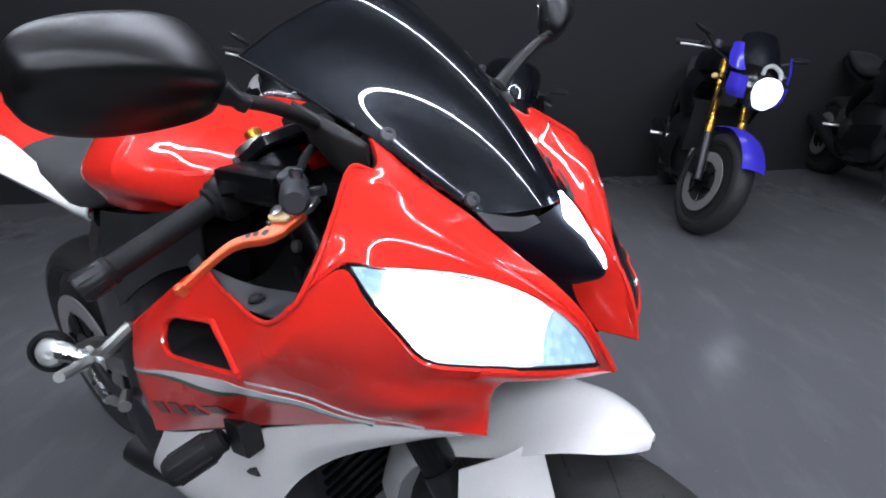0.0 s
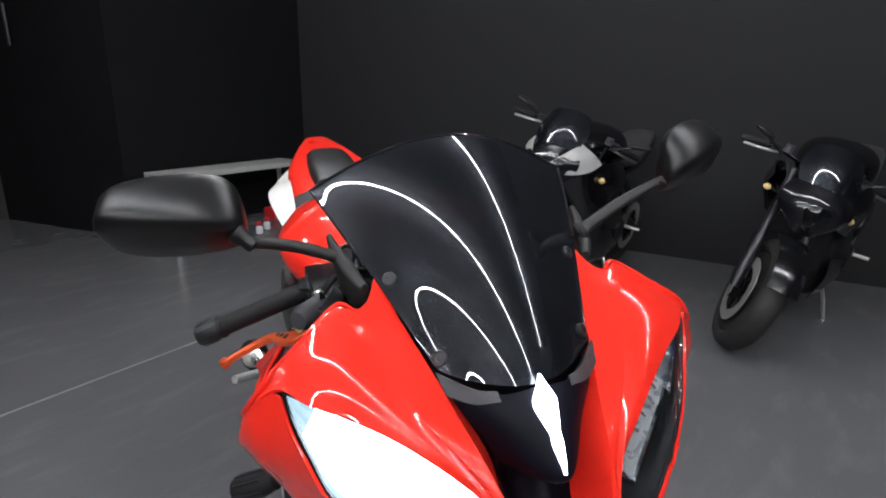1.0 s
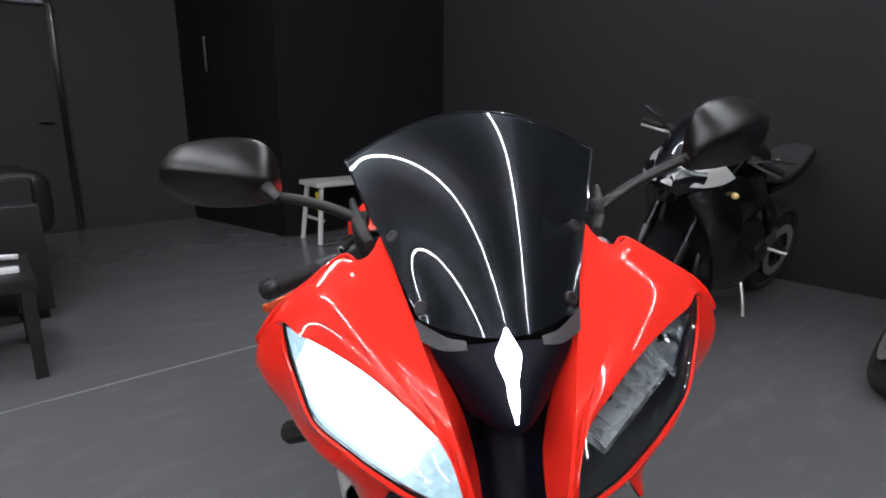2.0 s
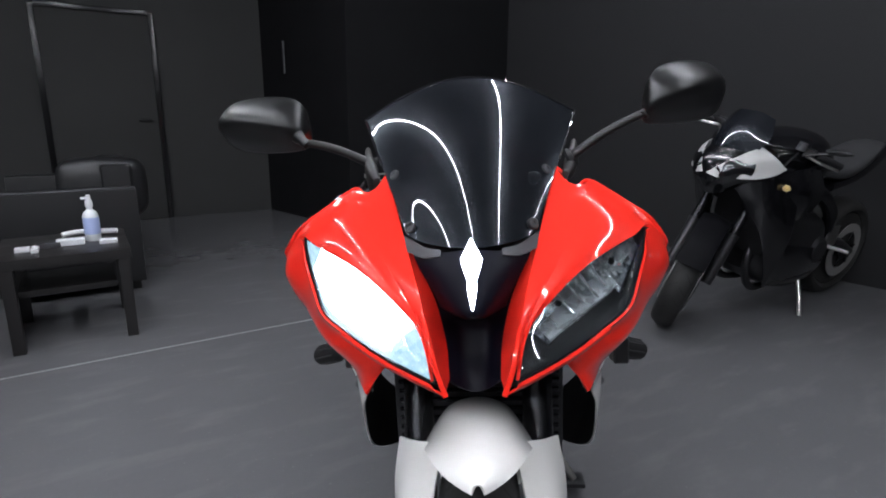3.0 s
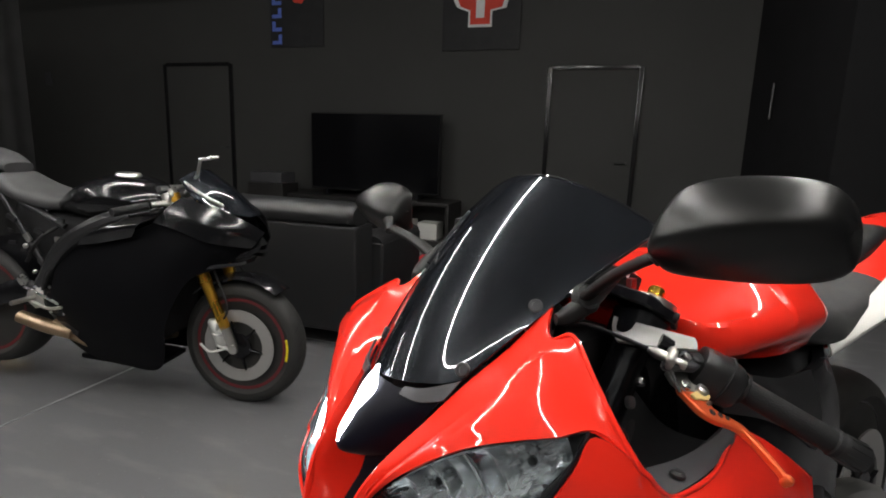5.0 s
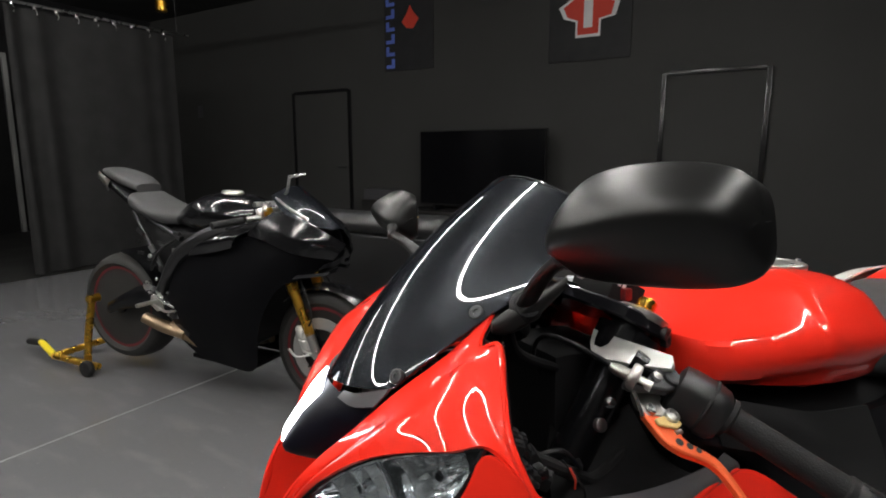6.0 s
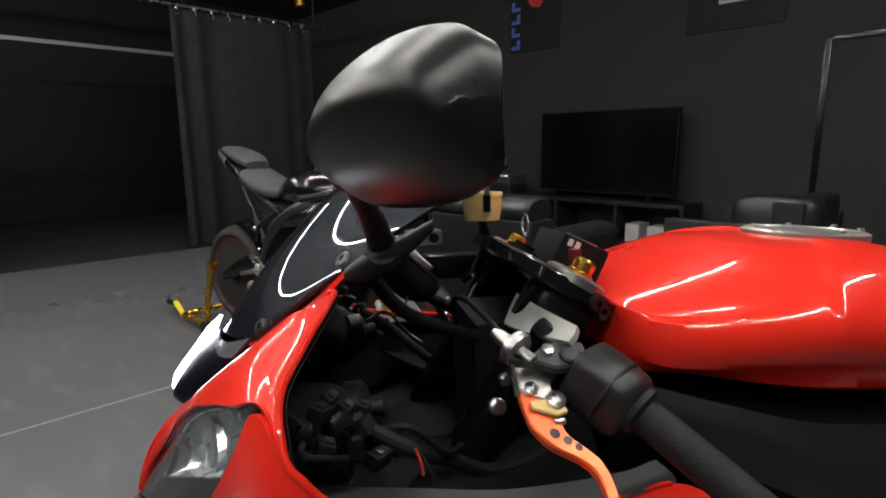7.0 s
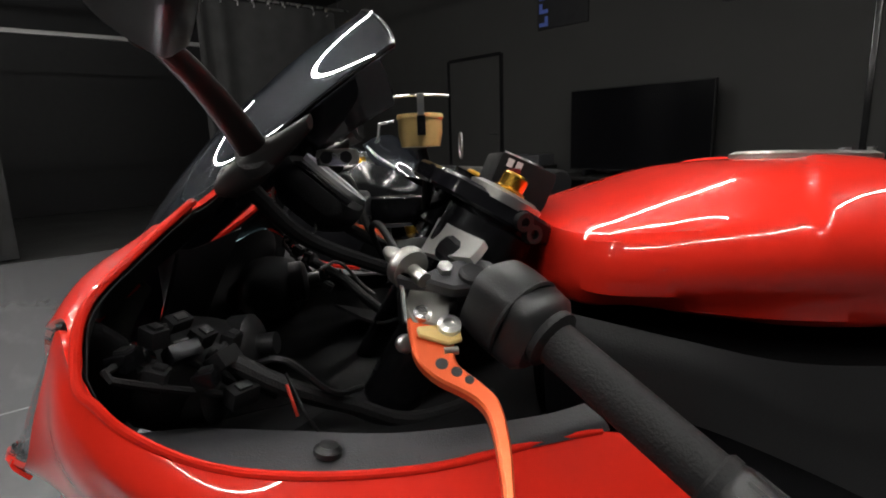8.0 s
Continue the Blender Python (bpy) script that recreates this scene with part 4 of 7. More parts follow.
def mirror(s, xc, yc, zc, w, ht, hl, d0, lift, yaw, end, foot):
    """Mirror head about (xc, yc, zc): half width, heights up and down, depth, rise and sweep; its stalk runs from foot to end."""
    e = new("mirror")
    e.parent = hero
    st = np.array([-1.0, -0.985, -0.93, -0.78, -0.4, 0.0, 0.4, 0.75, 0.92, 0.985, 1.0])
    top = np.array([-0.1, 0.34, 0.64, 0.87, 0.98, 1.0, 0.98, 0.89, 0.7, 0.42, 0.1]) * ht
    low = np.array([-0.36, -0.72, -0.88, -0.97, -1.0, -1.0, -0.97, -0.88, -0.7, -0.42, 0.0] if s > 0 else [-0.36, -0.72, -0.88, -0.97, -1.0, -0.99, -0.92, -0.76, -0.52, -0.28, 0.0]) * hl
    rdg = np.array([-0.01, -0.011, -0.01, -0.006, 0.001, 0.008, 0.012, 0.014, 0.011, 0.006, 0.003])
    dep = np.array([0.3, 0.5, 0.66, 0.84, 0.98, 1.0, 0.97, 0.87, 0.7, 0.55, 0.35]) * d0
    rings = []
    for t, a, b, r, d in zip(st, top, low, rdg, dep):
        x, up, yb = xc + w * t, lift * t, yc + yaw * t - 0.008 * max(0, abs(t) - 0.9) * 10
        k = min(1, (a - b) / 0.05)
        sec = [(yb - 0.002, a - 0.006 * k), (yb - 0.012, a - 0.001 * k), (yb - min(0.024, 0.3 * d), a), (yb - 0.5 * d, r + (a - r) * 0.86), (yb - 0.8 * d, r + (a - r) * 0.5), (yb - 0.96 * d, r + 0.006 * k), (yb - d, r - 0.003 * k), (yb - 0.96 * d, r - 0.011 * k), (yb - 0.74 * d, r + (b - r) * 0.6), (yb - 0.42 * d, r + (b - r) * 0.9), (yb - min(0.018, 0.25 * d), b), (yb - 0.002, b + 0.005 * k)]
        sec = spline([(0, *q) for q in sec], 34)
        rings.append([(s * (x - (2.0 if s > 0 else 0.8) * w * t * q[2]), q[1], zc + up + q[2]) for q in sec])
    rings = np.array(rings)
    for _ in range(1):
        rings[1:-1] = 0.5 * rings[1:-1] + 0.25 * (rings[2:] + rings[:-2])
    hull("mirror_housing", rings, SATIN, e, "matt black mirror housing with a forward ridge", 5)
    sgn = lambda v, p: math.copysign(abs(v) ** p, v)  # noqa: E731
    glass = [[(s * (xc + 0.84 * w * sgn(math.cos(a), 0.7)), yy + 0.84 * yaw * sgn(math.cos(a), 0.7), zc + (ht - hl) / 2 + 0.74 * (ht + hl) / 2 * sgn(math.sin(a), 0.7) + lift * math.cos(a)) for a in np.linspace(0, 2 * math.pi, 36, endpoint=False)] for yy in (yc - 0.0035, yc - 0.0008)]
    hull("mirror_glass", glass, MIRROR, e, "mirror glass", 1)
    end, foot = np.array(end), np.array(foot)
    arm = []
    for t in np.linspace(0, 1, 7):
        c_ = foot * (1 - t) + end * t + np.array([0.0, 0.0, 0.006]) * math.sin(math.pi * t)
        w_, h_ = 0.0125 - 0.005 * t, 0.0085 - 0.0022 * t
        arm.append([(s * c_[0], c_[1] + w_ * math.cos(a), c_[2] + h_ * math.sin(a)) for a in np.linspace(0, 2 * math.pi, 18, endpoint=False)])
    hull("mirror_stalk", arm, ARM, e, "black tapered mirror stalk", 3)
    lathe("stalk_joint", [(0.0, -0.01), (0.0075, -0.008), (0.0085, -0.002), (0.0075, 0.003), (0.0105, 0.01), (0.0115, 0.016), (0.0, 0.022)], (s * end[0], end[1], end[2]), (s * 0.7, 0.35, 0.6), ARM if s > 0 else SATIN, e, "black ball joint")
    # rubber foot that hooks over the fairing's tip and runs up the screen's edge
    base, deep = [], 1.0 if s > 0 else 2.2
    for (x, y, z), wx, up, dn in (((0.146, 0.2, 1.005), 0.005, 0.005, 0.008), ((0.153, 0.213, 1.012), 0.008, 0.009, 0.016), ((0.16, 0.232, 1.022), 0.0095, 0.01, 0.018), ((0.166, 0.252, 1.034), 0.007, 0.008, 0.013), ((0.171, 0.275, 1.049), 0.004, 0.005, 0.006)):
        base.append([(s * (x + wx * math.cos(a)), y - 0.4 * wx * math.cos(a), z - 0.003 + (up if math.sin(a) > 0 else dn * deep) * math.sin(a)) for a in np.linspace(0, 2 * math.pi, 22, endpoint=False)])
    hull("mirror_base", base, ARM, e, "black mirror foot", 4)
    lathe("foot_collar", [(0.0, -0.004), (0.016, -0.003), (0.018, 0.002), (0.014, 0.008), (0.0, 0.01)], (s * foot[0], foot[1], foot[2] - 0.002), end - foot if s > 0 else (end - foot) * (-1, 1, 1), RUBBER, e, "rubber collar")
    return e


def front_end():
    # white front fender over the wheel
    A = (0.02, 0.3)
    rows = []
    for a, w, r0 in ((104, 0.006, 0.363), (102, 0.026, 0.366), (98, 0.048, 0.369), (90, 0.068, 0.372), (76, 0.08, 0.373), (55, 0.083, 0.37), (35, 0.08, 0.365), (15, 0.075, 0.36)):
        row = []
        for t in np.linspace(-1, 1, 11):
            rr = r0 - 0.05 * min(1.0, (112 - a) / 30) * abs(t) ** 2.2 - (0.035 * max(0, abs(t) - 0.6) if a < 90 else 0)
            row.append((w * t, A[0] + rr * math.cos(radians(a)), A[1] + rr * math.sin(radians(a))))
        rows.append(row)
    sheet("front_fender", grid(rows, 44, 25), WHITE, hero, "white front fender", 0.004)
    for s in (1, -1):
        rows = [[(s * 0.052, 0.052, 0.636), (s * 0.092, 0.078, 0.622), (s * 0.126, 0.125, 0.6)], [(s * 0.07, 0.015, 0.545), (s * 0.112, 0.05, 0.54), (s * 0.138, 0.12, 0.525)], [(s * 0.077, -0.008, 0.49), (s * 0.116, 0.03, 0.485), (s * 0.136, 0.1, 0.46)], [(s * 0.086, -0.015, 0.43), (s * 0.116, 0.02, 0.42), (s * 0.13, 0.08, 0.4)]]
        sheet("fender_flap", grid(rows, 16, 10), WHITE, hero, "white fender side flap", 0.003)
        tube("fork_leg", [(s * 0.1, 0.02, 0.3), (s * 0.1, 0.175, 0.56)], [0.03, 0.029], DARKMETAL, hero, "dark fork leg", smooth_path=False, seg=14)
        tube("fork_tube", [(s * 0.1, 0.17, 0.55), (s * 0.115, 0.425, 0.985)], 0.026, BLACKANO, hero, "black fork tube", smooth_path=False, seg=16)
        caliper(hero, s * 0.085, 0.13, 0.36)
    wheel(hero, 0.02, 0.3, 0.3, 0.12, 5, BLACKANO, True)
    # radiator and horn in the dark behind the fork
    box("radiator", (-0.17, 0.36, 0.36), (0.17, 0.39, 0.66), DARKMETAL, hero, "dark radiator core")
    for k in range(14):
        z = 0.375 + 0.02 * k
        box("radiator_fin", (-0.16, 0.352, z), (0.16, 0.36, z + 0.006), BLACKANO, hero, bevel=0)


def handlebar(s):
    e = new("handlebar")
    e.parent = hero
    if s > 0:
        a, b = np.array([0.175, 0.376, 0.944]), np.array([0.337, 0.503, 0.834])
    else:
        a, b = np.array([-0.135, 0.425, 0.945]), np.array([-0.337, 0.454, 0.875])
    d = (b - a) / np.linalg.norm(b - a)
    tube("bar", [a - d * 0.012, a + d * 0.2], 0.011, BLACKANO, e, smooth_path=False)
    inner = 0.068 if s > 0 else 0.034
    p0 = a + d * (inner + 0.027)
    tube("grip", [p0, p0 + d * 0.005, p0 + d * 0.008, b - d * 0.02, b - d * 0.018, b - d * 0.012], [0.021, 0.021, 0.0152, 0.0152, 0.0175, 0.0175], RUBBER, e, "black rubber grip", smooth_path=False, seg=20)
    lathe("bar_end", [(0.0165, 0.0), (0.0175, 0.004), (0.0175, 0.03), (0.015, 0.034), (0.0, 0.034)], b - d * 0.012, d, PLASTIC, e, "knurled bar end", seg=20)
    for k in range(10):
        an = 2 * math.pi * k / 10
        u = np.cross(d, (0, 0, 1))
        u /= np.linalg.norm(u)
        v = np.cross(d, u)
        o = 0.0175 * (math.cos(an) * u + math.sin(an) * v)
        tube("bar_end_flute", [b - d * 0.006 + o, b + d * 0.018 + o], 0.0012, PLASTIC, e, smooth_path=False, seg=5)
    # switch block
    M = Matrix.Translation(a + d * inner) @ Vector(d).to_track_quat("X", "Z").to_matrix().to_4x4()
    hull("switch_block", [[(M @ Vector((x, w * math.copysign(abs(math.cos(t)) ** 0.6, math.cos(t)), h * math.copysign(abs(math.sin(t)) ** 0.6, math.sin(t)) - 0.004))) for t in np.linspace(0, 2 * math.pi, 24, endpoint=False)] for x, w, h in ((-0.03, 0.02, 0.02), (-0.026, 0.026, 0.027), (0.0, 0.027, 0.029), (0.022, 0.025, 0.027), (0.027, 0.021, 0.022))], PLASTIC, e, "black switch block", 2)
    box("switch_button", (0.0, 0.02, 0.0), (0.016, 0.034, 0.012), DARKMETAL, e, "grey switch button", 0.002, M)
    box("switch_rocker", (-0.02, 0.022, -0.012), (-0.006, 0.033, 0.004), PLASTIC, e, "", 0.002, M)
    tube("switch_clamp", [M @ Vector((0.006, 0.029 * math.cos(t), 0.031 * math.sin(t) - 0.004)) for t in np.linspace(0, 2 * math.pi, 16)], 0.0022, RUBBER, e, n=40, seg=6)
    return e


def lever(s):
    """Short folding lever with holes, its perch, adjuster and pivot bolts."""
    e = new("brake_lever" if s < 0 else "clutch_lever")
    e.parent = hero
    e["label"] = "orange anodised adjustable lever on a silver perch"
    X = np.array([s, 1, 1])
    if s > 0:
        piv, u, v, n = np.array([0.212, 0.347, 0.909]), np.array([0.7652, 0.3087, -0.565]), np.array([-0.2877, 0.949, 0.1288]), np.array([0.576, 0.064, 0.815])
    else:
        piv, u, v, n = np.array([0.199, 0.252, 0.943]), np.array([0.804, 0.454, -0.381]), np.array([-0.401, 0.889, 0.214]), np.array([0.437, -0.019, 0.899])
    B = Matrix.Diagonal((s, 1, 1, 1)) @ Matrix([[u[i], v[i], n[i], piv[i]] for i in range(3)] + [[0, 0, 0, 1]])
    at = lambda a, b, c: np.array(B @ Vector((a, b, c)))  # noqa: E731
    up = n * X
    edge_a = spline([(-0.002, -0.007, 0), (0.002, 0.006, 0), (0.012, 0.012, 0), (0.03, 0.011, 0), (0.045, 0.0065, 0), (0.0625, 0.0145, 0), (0.079, 0.0195, 0), (0.106, 0.0125, 0), (0.132, 0.001, 0), (0.142, -0.004, 0)], 30)
    edge_b = spline([(0.143, -0.009, 0), (0.136, -0.009, 0), (0.128, -0.004, 0), (0.092, 0.0075, 0), (0.073, 0.0058, 0), (0.051, -0.011, 0), (0.033, -0.0172, 0), (0.015, -0.0145, 0), (0.002, -0.0115, 0)], 28)
    plate("lever_blade", [(p[0], p[1]) for p in np.vstack([edge_a, edge_b])], 0.009, ORANGE, e, "orange anodised lever blade", B @ Matrix.Translation((0, 0, -0.005)), 0.0016)
    for a, b, r in ((0.0428, -0.0035, 0.0042), (0.0515, 0.003, 0.0036), (0.0595, 0.008, 0.003)):
        lathe("lever_hole", [(r, -0.0054), (r, 0.0044), (0.0, 0.0044)], at(a, b, 0), up, PLASTIC, e, "dark hole through the lever", seg=14)
    lathe("lever_tip", [(0.0, -0.008), (0.005, -0.006), (0.0065, 0), (0.005, 0.006), (0.0, 0.008)], at(0.141, -0.006, -0.001), up, ORANGE, e, "ball end")
    lathe("pivot_bolt", [(0.0062, -0.006), (0.0062, 0.008), (0.004, 0.009), (0.004, 0.006), (0.0, 0.006)], at(0.003, -0.001, 0.001), up, STEEL, e, "steel pivot bolt", seg=18)
    lathe("adjuster_nut", [(0.0078, -0.002), (0.0078, 0.011), (0.0045, 0.0125), (0.0042, 0.009), (0.0, 0.009)], at(0.0205, 0.011, 0.001), up, STEEL, e, "steel adjuster nut", seg=18)
    plate("adjuster_block", [(0.0125, -0.009), (0.0155, 0.0045), (0.0215, 0.0175), (0.0325, 0.0155), (0.0325, 0.005), (0.0195, -0.0105)], 0.004, FLUID, e, "pale gold adjuster block", B @ Matrix.Translation((0, 0, 0.0045)), 0.001)
    tube("adjuster_spring", [at(0.034, 0.002, 0.003), at(0.036, 0.011, 0.003)], 0.0028, STEEL, e, smooth_path=False)
    # perch: pale plate below a dark clamp arm
    plate("perch_plate", [(-0.0225, 0.0), (-0.018, 0.018), (-0.0045, 0.0285), (0.0, 0.0265), (0.0015, 0.02), (0.008, 0.0165), (0.0155, 0.019), (0.022, 0.0195), (0.0245, 0.0145), (0.012, 0.002), (0.0055, -0.0085), (-0.01, -0.009)], 0.007, ALU, e, "silver lever perch", B @ Matrix.Translation((0, 0, -0.0015)), 0.001)
    plate("perch_arm", [(-0.0345, -0.006), (-0.03, -0.011), (-0.019, -0.003), (-0.0195, 0.012), (-0.0235, 0.027), (-0.0235, 0.047), (-0.014, 0.0585), (-0.001, 0.055), (0.0045, 0.038), (0.001, 0.021), (-0.009, 0.009), (-0.016, -0.004), (-0.022, -0.012), (-0.03, -0.016)], 0.012, GREYPLASTIC, e, "charcoal clamp arm", B @ Matrix.Translation((0, 0, 0.011)), 0.002)
    lathe("perch_bolt", [(0.009, -0.004), (0.009, 0.003), (0.007, 0.0045), (0.0, 0.0045)], at(-0.0055, 0.038, 0.0235), up, DARKMETAL, e, "dark clamp bolt", seg=18)
    lathe("perch_nut", [(0.0055, -0.004), (0.0055, 0.004), (0.0, 0.005)], at(-0.016, 0.022, 0.0235), up, STEEL, e, "steel nut", seg=6)
    ax = np.array([-0.62 * s, -0.45, 0.3])
    if s < 0:
        # the brake side has a radial master cylinder in place of the cable
        tube("master_cylinder", [(-0.222, 0.232, 0.962), (-0.215, 0.24, 0.962), (-0.185, 0.276, 0.961), (-0.168, 0.3, 0.96)], [0.011, 0.0155, 0.0155, 0.0125], GREYPLASTIC, e, "dark grey master cylinder", smooth_path=False, seg=20)
        box("cylinder_clamp", (-0.196, 0.3, 0.936), (-0.15, 0.415, 0.972), BLACKANO, e, "black bar clamp", 0.008)
        tube("brake_hose", [(-0.19, 0.262, 0.978), (-0.165, 0.265, 1.0), (-0.12, 0.28, 0.992), (-0.08, 0.3, 0.94), (-0.06, 0.34, 0.86)], 0.0045, RUBBER, e, "black brake hose")
        lathe("banjo_bolt", [(0.007, -0.004), (0.007, 0.006), (0.0, 0.007)], (-0.192, 0.262, 0.979), (0, 0, 1), STEEL, e, "steel banjo bolt", seg=6)
        return e
    lathe("cable_adjuster", [(0.0055, -0.02), (0.0055, -0.006), (0.0145, -0.005), (0.0155, -0.002), (0.0155, 0.002), (0.0145, 0.004), (0.007, 0.005), (0.0065, 0.018), (0.0035, 0.026), (0.0, 0.026)], at(-0.03, 0.0, 0.02), ax, ALU, e, "knurled cable adjuster", seg=20)
    tube("perch_strut", [at(-0.028, -0.006, 0.018), at(-0.005, -0.011, 0.006), at(0.003, -0.013, 0.002)], 0.0022, STEEL, e, "thin steel push rod", smooth_path=False, seg=6)
    tube("control_cable", np.vstack([[at(-0.032, -0.002, 0.022)], np.array([(0.1, 0.318, 0.962), (0.06, 0.31, 0.95), (0.03, 0.33, 0.9), (0.04, 0.38, 0.84)]) * X]), 0.003, RUBBER, e, "black control cable")
    return e


def cockpit():
    # top yoke with fork caps
    outline = [(-0.15, 0.03), (-0.13, 0.065), (-0.085, 0.07), (-0.04, 0.035), (0.04, 0.035), (0.085, 0.07), (0.13, 0.065), (0.15, 0.03), (0.14, -0.03), (0.1, -0.045), (0.04, -0.06), (-0.04, -0.06), (-0.1, -0.045), (-0.14, -0.03)]
    M = Matrix.Translation((0, 0.403, 0.973)) @ Matrix.Rotation(radians(-31), 4, "X")
    plate("top_yoke", outline, 0.018, GLOSS, hero, "black triple clamp", M, 0.003)
    for s in (1, -1):
        c = M @ Vector((s * 0.117, 0.015, 0.018))
        ax = M.to_3x3() @ Vector((0, 0, 1))
        lathe("fork_cap_ring", [(0.033, -0.004), (0.033, 0.004), (0.026, 0.007), (0.0, 0.007)], c, ax, ALU, hero, "silver fork cap ring")
        lathe("fork_cap", [(0.0145, 0.004), (0.0145, 0.009), (0.0115, 0.011), (0.0115, 0.021), (0.008, 0.024), (0.0, 0.024)], c, ax, GOLD, hero, "gold fork preload adjuster")
        lathe("yoke_bolt", [(0.008, -0.002), (0.008, 0.006), (0.004, 0.006), (0.004, 0.002), (0.0, 0.002)], M @ Vector((s * 0.146, 0.03, 0.009)), M.to_3x3() @ Vector((s * 0.9, 0.4, 0)), DARKMETAL, hero, "dark pinch bolt", seg=16)
        lathe("yoke_bolt", [(0.008, -0.002), (0.008, 0.006), (0.004, 0.006), (0.004, 0.002), (0.0, 0.002)], (s * 0.139, 0.442, 0.953), (s * 0.9, 0.4, 0), DARKMETAL, hero, "dark pinch bolt", seg=16)
        # clip-on clamp and silver bracket
        lathe("bar_clamp", [(0.029, -0.02), (0.04, -0.018), (0.04, 0.018), (0.029, 0.02)], (s * 0.11, 0.405, 0.945), (s * 0.02, 0.52, 0.86), BLACKANO, hero, "black bar clamp")
        rows = [[(s * 0.095, 0.371, 0.966), (s * 0.145, 0.378, 0.963), (s * 0.2, 0.394, 0.958)], [(s * 0.1, 0.362, 0.952), (s * 0.15, 0.37, 0.952), (s * 0.207, 0.388, 0.953)], [(s * 0.115, 0.352, 0.94), (s * 0.163, 0.361, 0.944), (s * 0.21, 0.382, 0.948)]]
        sheet("clamp_bracket", grid(rows, 10, 12), SILVER if s > 0 else BLACKANO, hero, "silver master cylinder bracket" if s > 0 else "black bar bracket", 0.006)
    lathe("stem_nut", [(0.02, 0.0), (0.02, 0.006), (0.013, 0.008), (0.013, 0.012), (0.0, 0.012)], M @ Vector((0, -0.01, 0.018)), M.to_3x3() @ Vector((0, 0, 1)), BLACKANO, hero, "black steering stem nut")
    Mi = M @ Matrix.Translation((0.012, 0.035, 0.05)) @ Matrix.Rotation(radians(6), 4, "X")
    box("ignition_block", (-0.042, -0.03, -0.026), (0.044, 0.03, 0.014), INNER, hero, "black ignition block", 0.006, Mi)
    for k in range(2):
        box("printed_mark", (0.0442, -0.022 + 0.009 * k, 0.002), (0.0446, -0.016 + 0.009 * k, 0.01), PAPER, hero, "white printed mark", 0, Mi)
    tube("block_edge", [Mi @ Vector((0.044, -0.028, 0.0142)), Mi @ Vector((0.044, 0.012, 0.0142))], 0.0008, STEEL, hero, "bright metal edge", smooth_path=False, seg=6)
    box("red_tag", (0.064, 0.438, 0.99), (0.074, 0.45, 1.006), DARKRED, hero, "dark red key tag", 0.002)
    tube("key_ring", [(0.03 + 0.012 * math.cos(a), 0.4, 1.03 + 0.012 * math.sin(a)) for a in np.linspace(0, 2 * math.pi, 18)], 0.0011, STEEL, hero, "steel key ring", n=40, seg=6)
    # brake fluid cup
    lathe("fluid_cup", [(0.0, -0.014), (0.021, -0.014), (0.024, 0.0), (0.024, 0.016), (0.0, 0.016)], (-0.033, 0.364, 1.046), (0, 0, 1), FLUID, hero, "amber brake fluid cup")
    box("cup_strap", (-0.0105, 0.3605, 1.064), (-0.0065, 0.3675, 1.086), STEEL, hero, "steel cup strap", 0.001)
    box("strap_clip", (-0.0105, 0.3595, 1.043), (-0.0062, 0.3685, 1.0635), BLACKANO, hero, "black strap clip", 0.001)
    tube("cup_strap", [(-0.03, 0.336, 1.085), (-0.03, 0.35, 1.0865), (-0.03, 0.382, 1.0865), (-0.03, 0.396, 1.085)], 0.0016, STEEL, hero, "steel cup strap", seg=8)
    lathe("cup_lid", [(0.0, 0.021), (0.0245, 0.0205), (0.0255, 0.018), (0.0255, 0.0155)], (-0.033, 0.364, 1.046), (0, 0, 1), FLUID, hero, "amber cup lid")
    tube("fluid_hose", [(-0.033, 0.364, 1.03), (-0.04, 0.37, 1.0), (-0.1, 0.37, 0.96)], 0.006, RUBBER, hero)
    # instrument cluster under the screen
    M2 = Matrix.Translation((0, 0.262, 0.992)) @ Matrix.Rotation(radians(-42), 4, "X")
    hull("instrument_case", [[M2 @ Vector((w * math.copysign(abs(math.cos(t)) ** 0.6, math.cos(t)), h * math.copysign(abs(math.sin(t)) ** 0.6, math.sin(t)), z)) for t in np.linspace(0, 2 * math.pi, 28, endpoint=False)] for z, w, h in ((-0.03, 0.06, 0.03), (-0.015, 0.09, 0.044), (0.004, 0.092, 0.046), (0.008, 0.088, 0.042))], INNER, hero, "black instrument cluster", 2)
    lathe("tachometer", [(0.0, 0.001), (0.036, 0.001), (0.036, 0.004), (0.04, 0.005), (0.04, -0.002)], M2 @ Vector((-0.03, 0, 0.009)), M2.to_3x3() @ Vector((0, 0, 1)), PAPER, hero, "white tachometer dial")
    for k in range(2):
        tube("dial_ring", [np.array([0.06 + 0.006 * k, 0.24, 0.976]) + 0.03 * (math.cos(t) * np.array([0.25, 0.55, -0.72]) + 0.45 * math.sin(t) * np.array([0.1, 0.8, 0.6])) for t in np.linspace(0, 2 * math.pi, 24)], 0.0009, STEEL, hero, "thin bright dial ring", n=60, seg=6)
    box("speed_display", (0.02, -0.03, 0.008), (0.085, 0.03, 0.011), SCREEN, hero, "dark speed display", 0.002, M2)
    box("cluster_bracket", (0.03, 0.262, 1.014), (0.062, 0.3, 1.03), STEEL, hero, "pale metal cluster bracket", 0.006, Matrix.Translation((0, 0.0, 0)))
    for k in range(2):
        lathe("bracket_hole", [(0.0055, 0.0), (0.0055, 0.001), (0.0, 0.001)], (0.0622, 0.272 + 0.018 * k, 1.022), (1, 0, 0), PLASTIC, hero, seg=16)
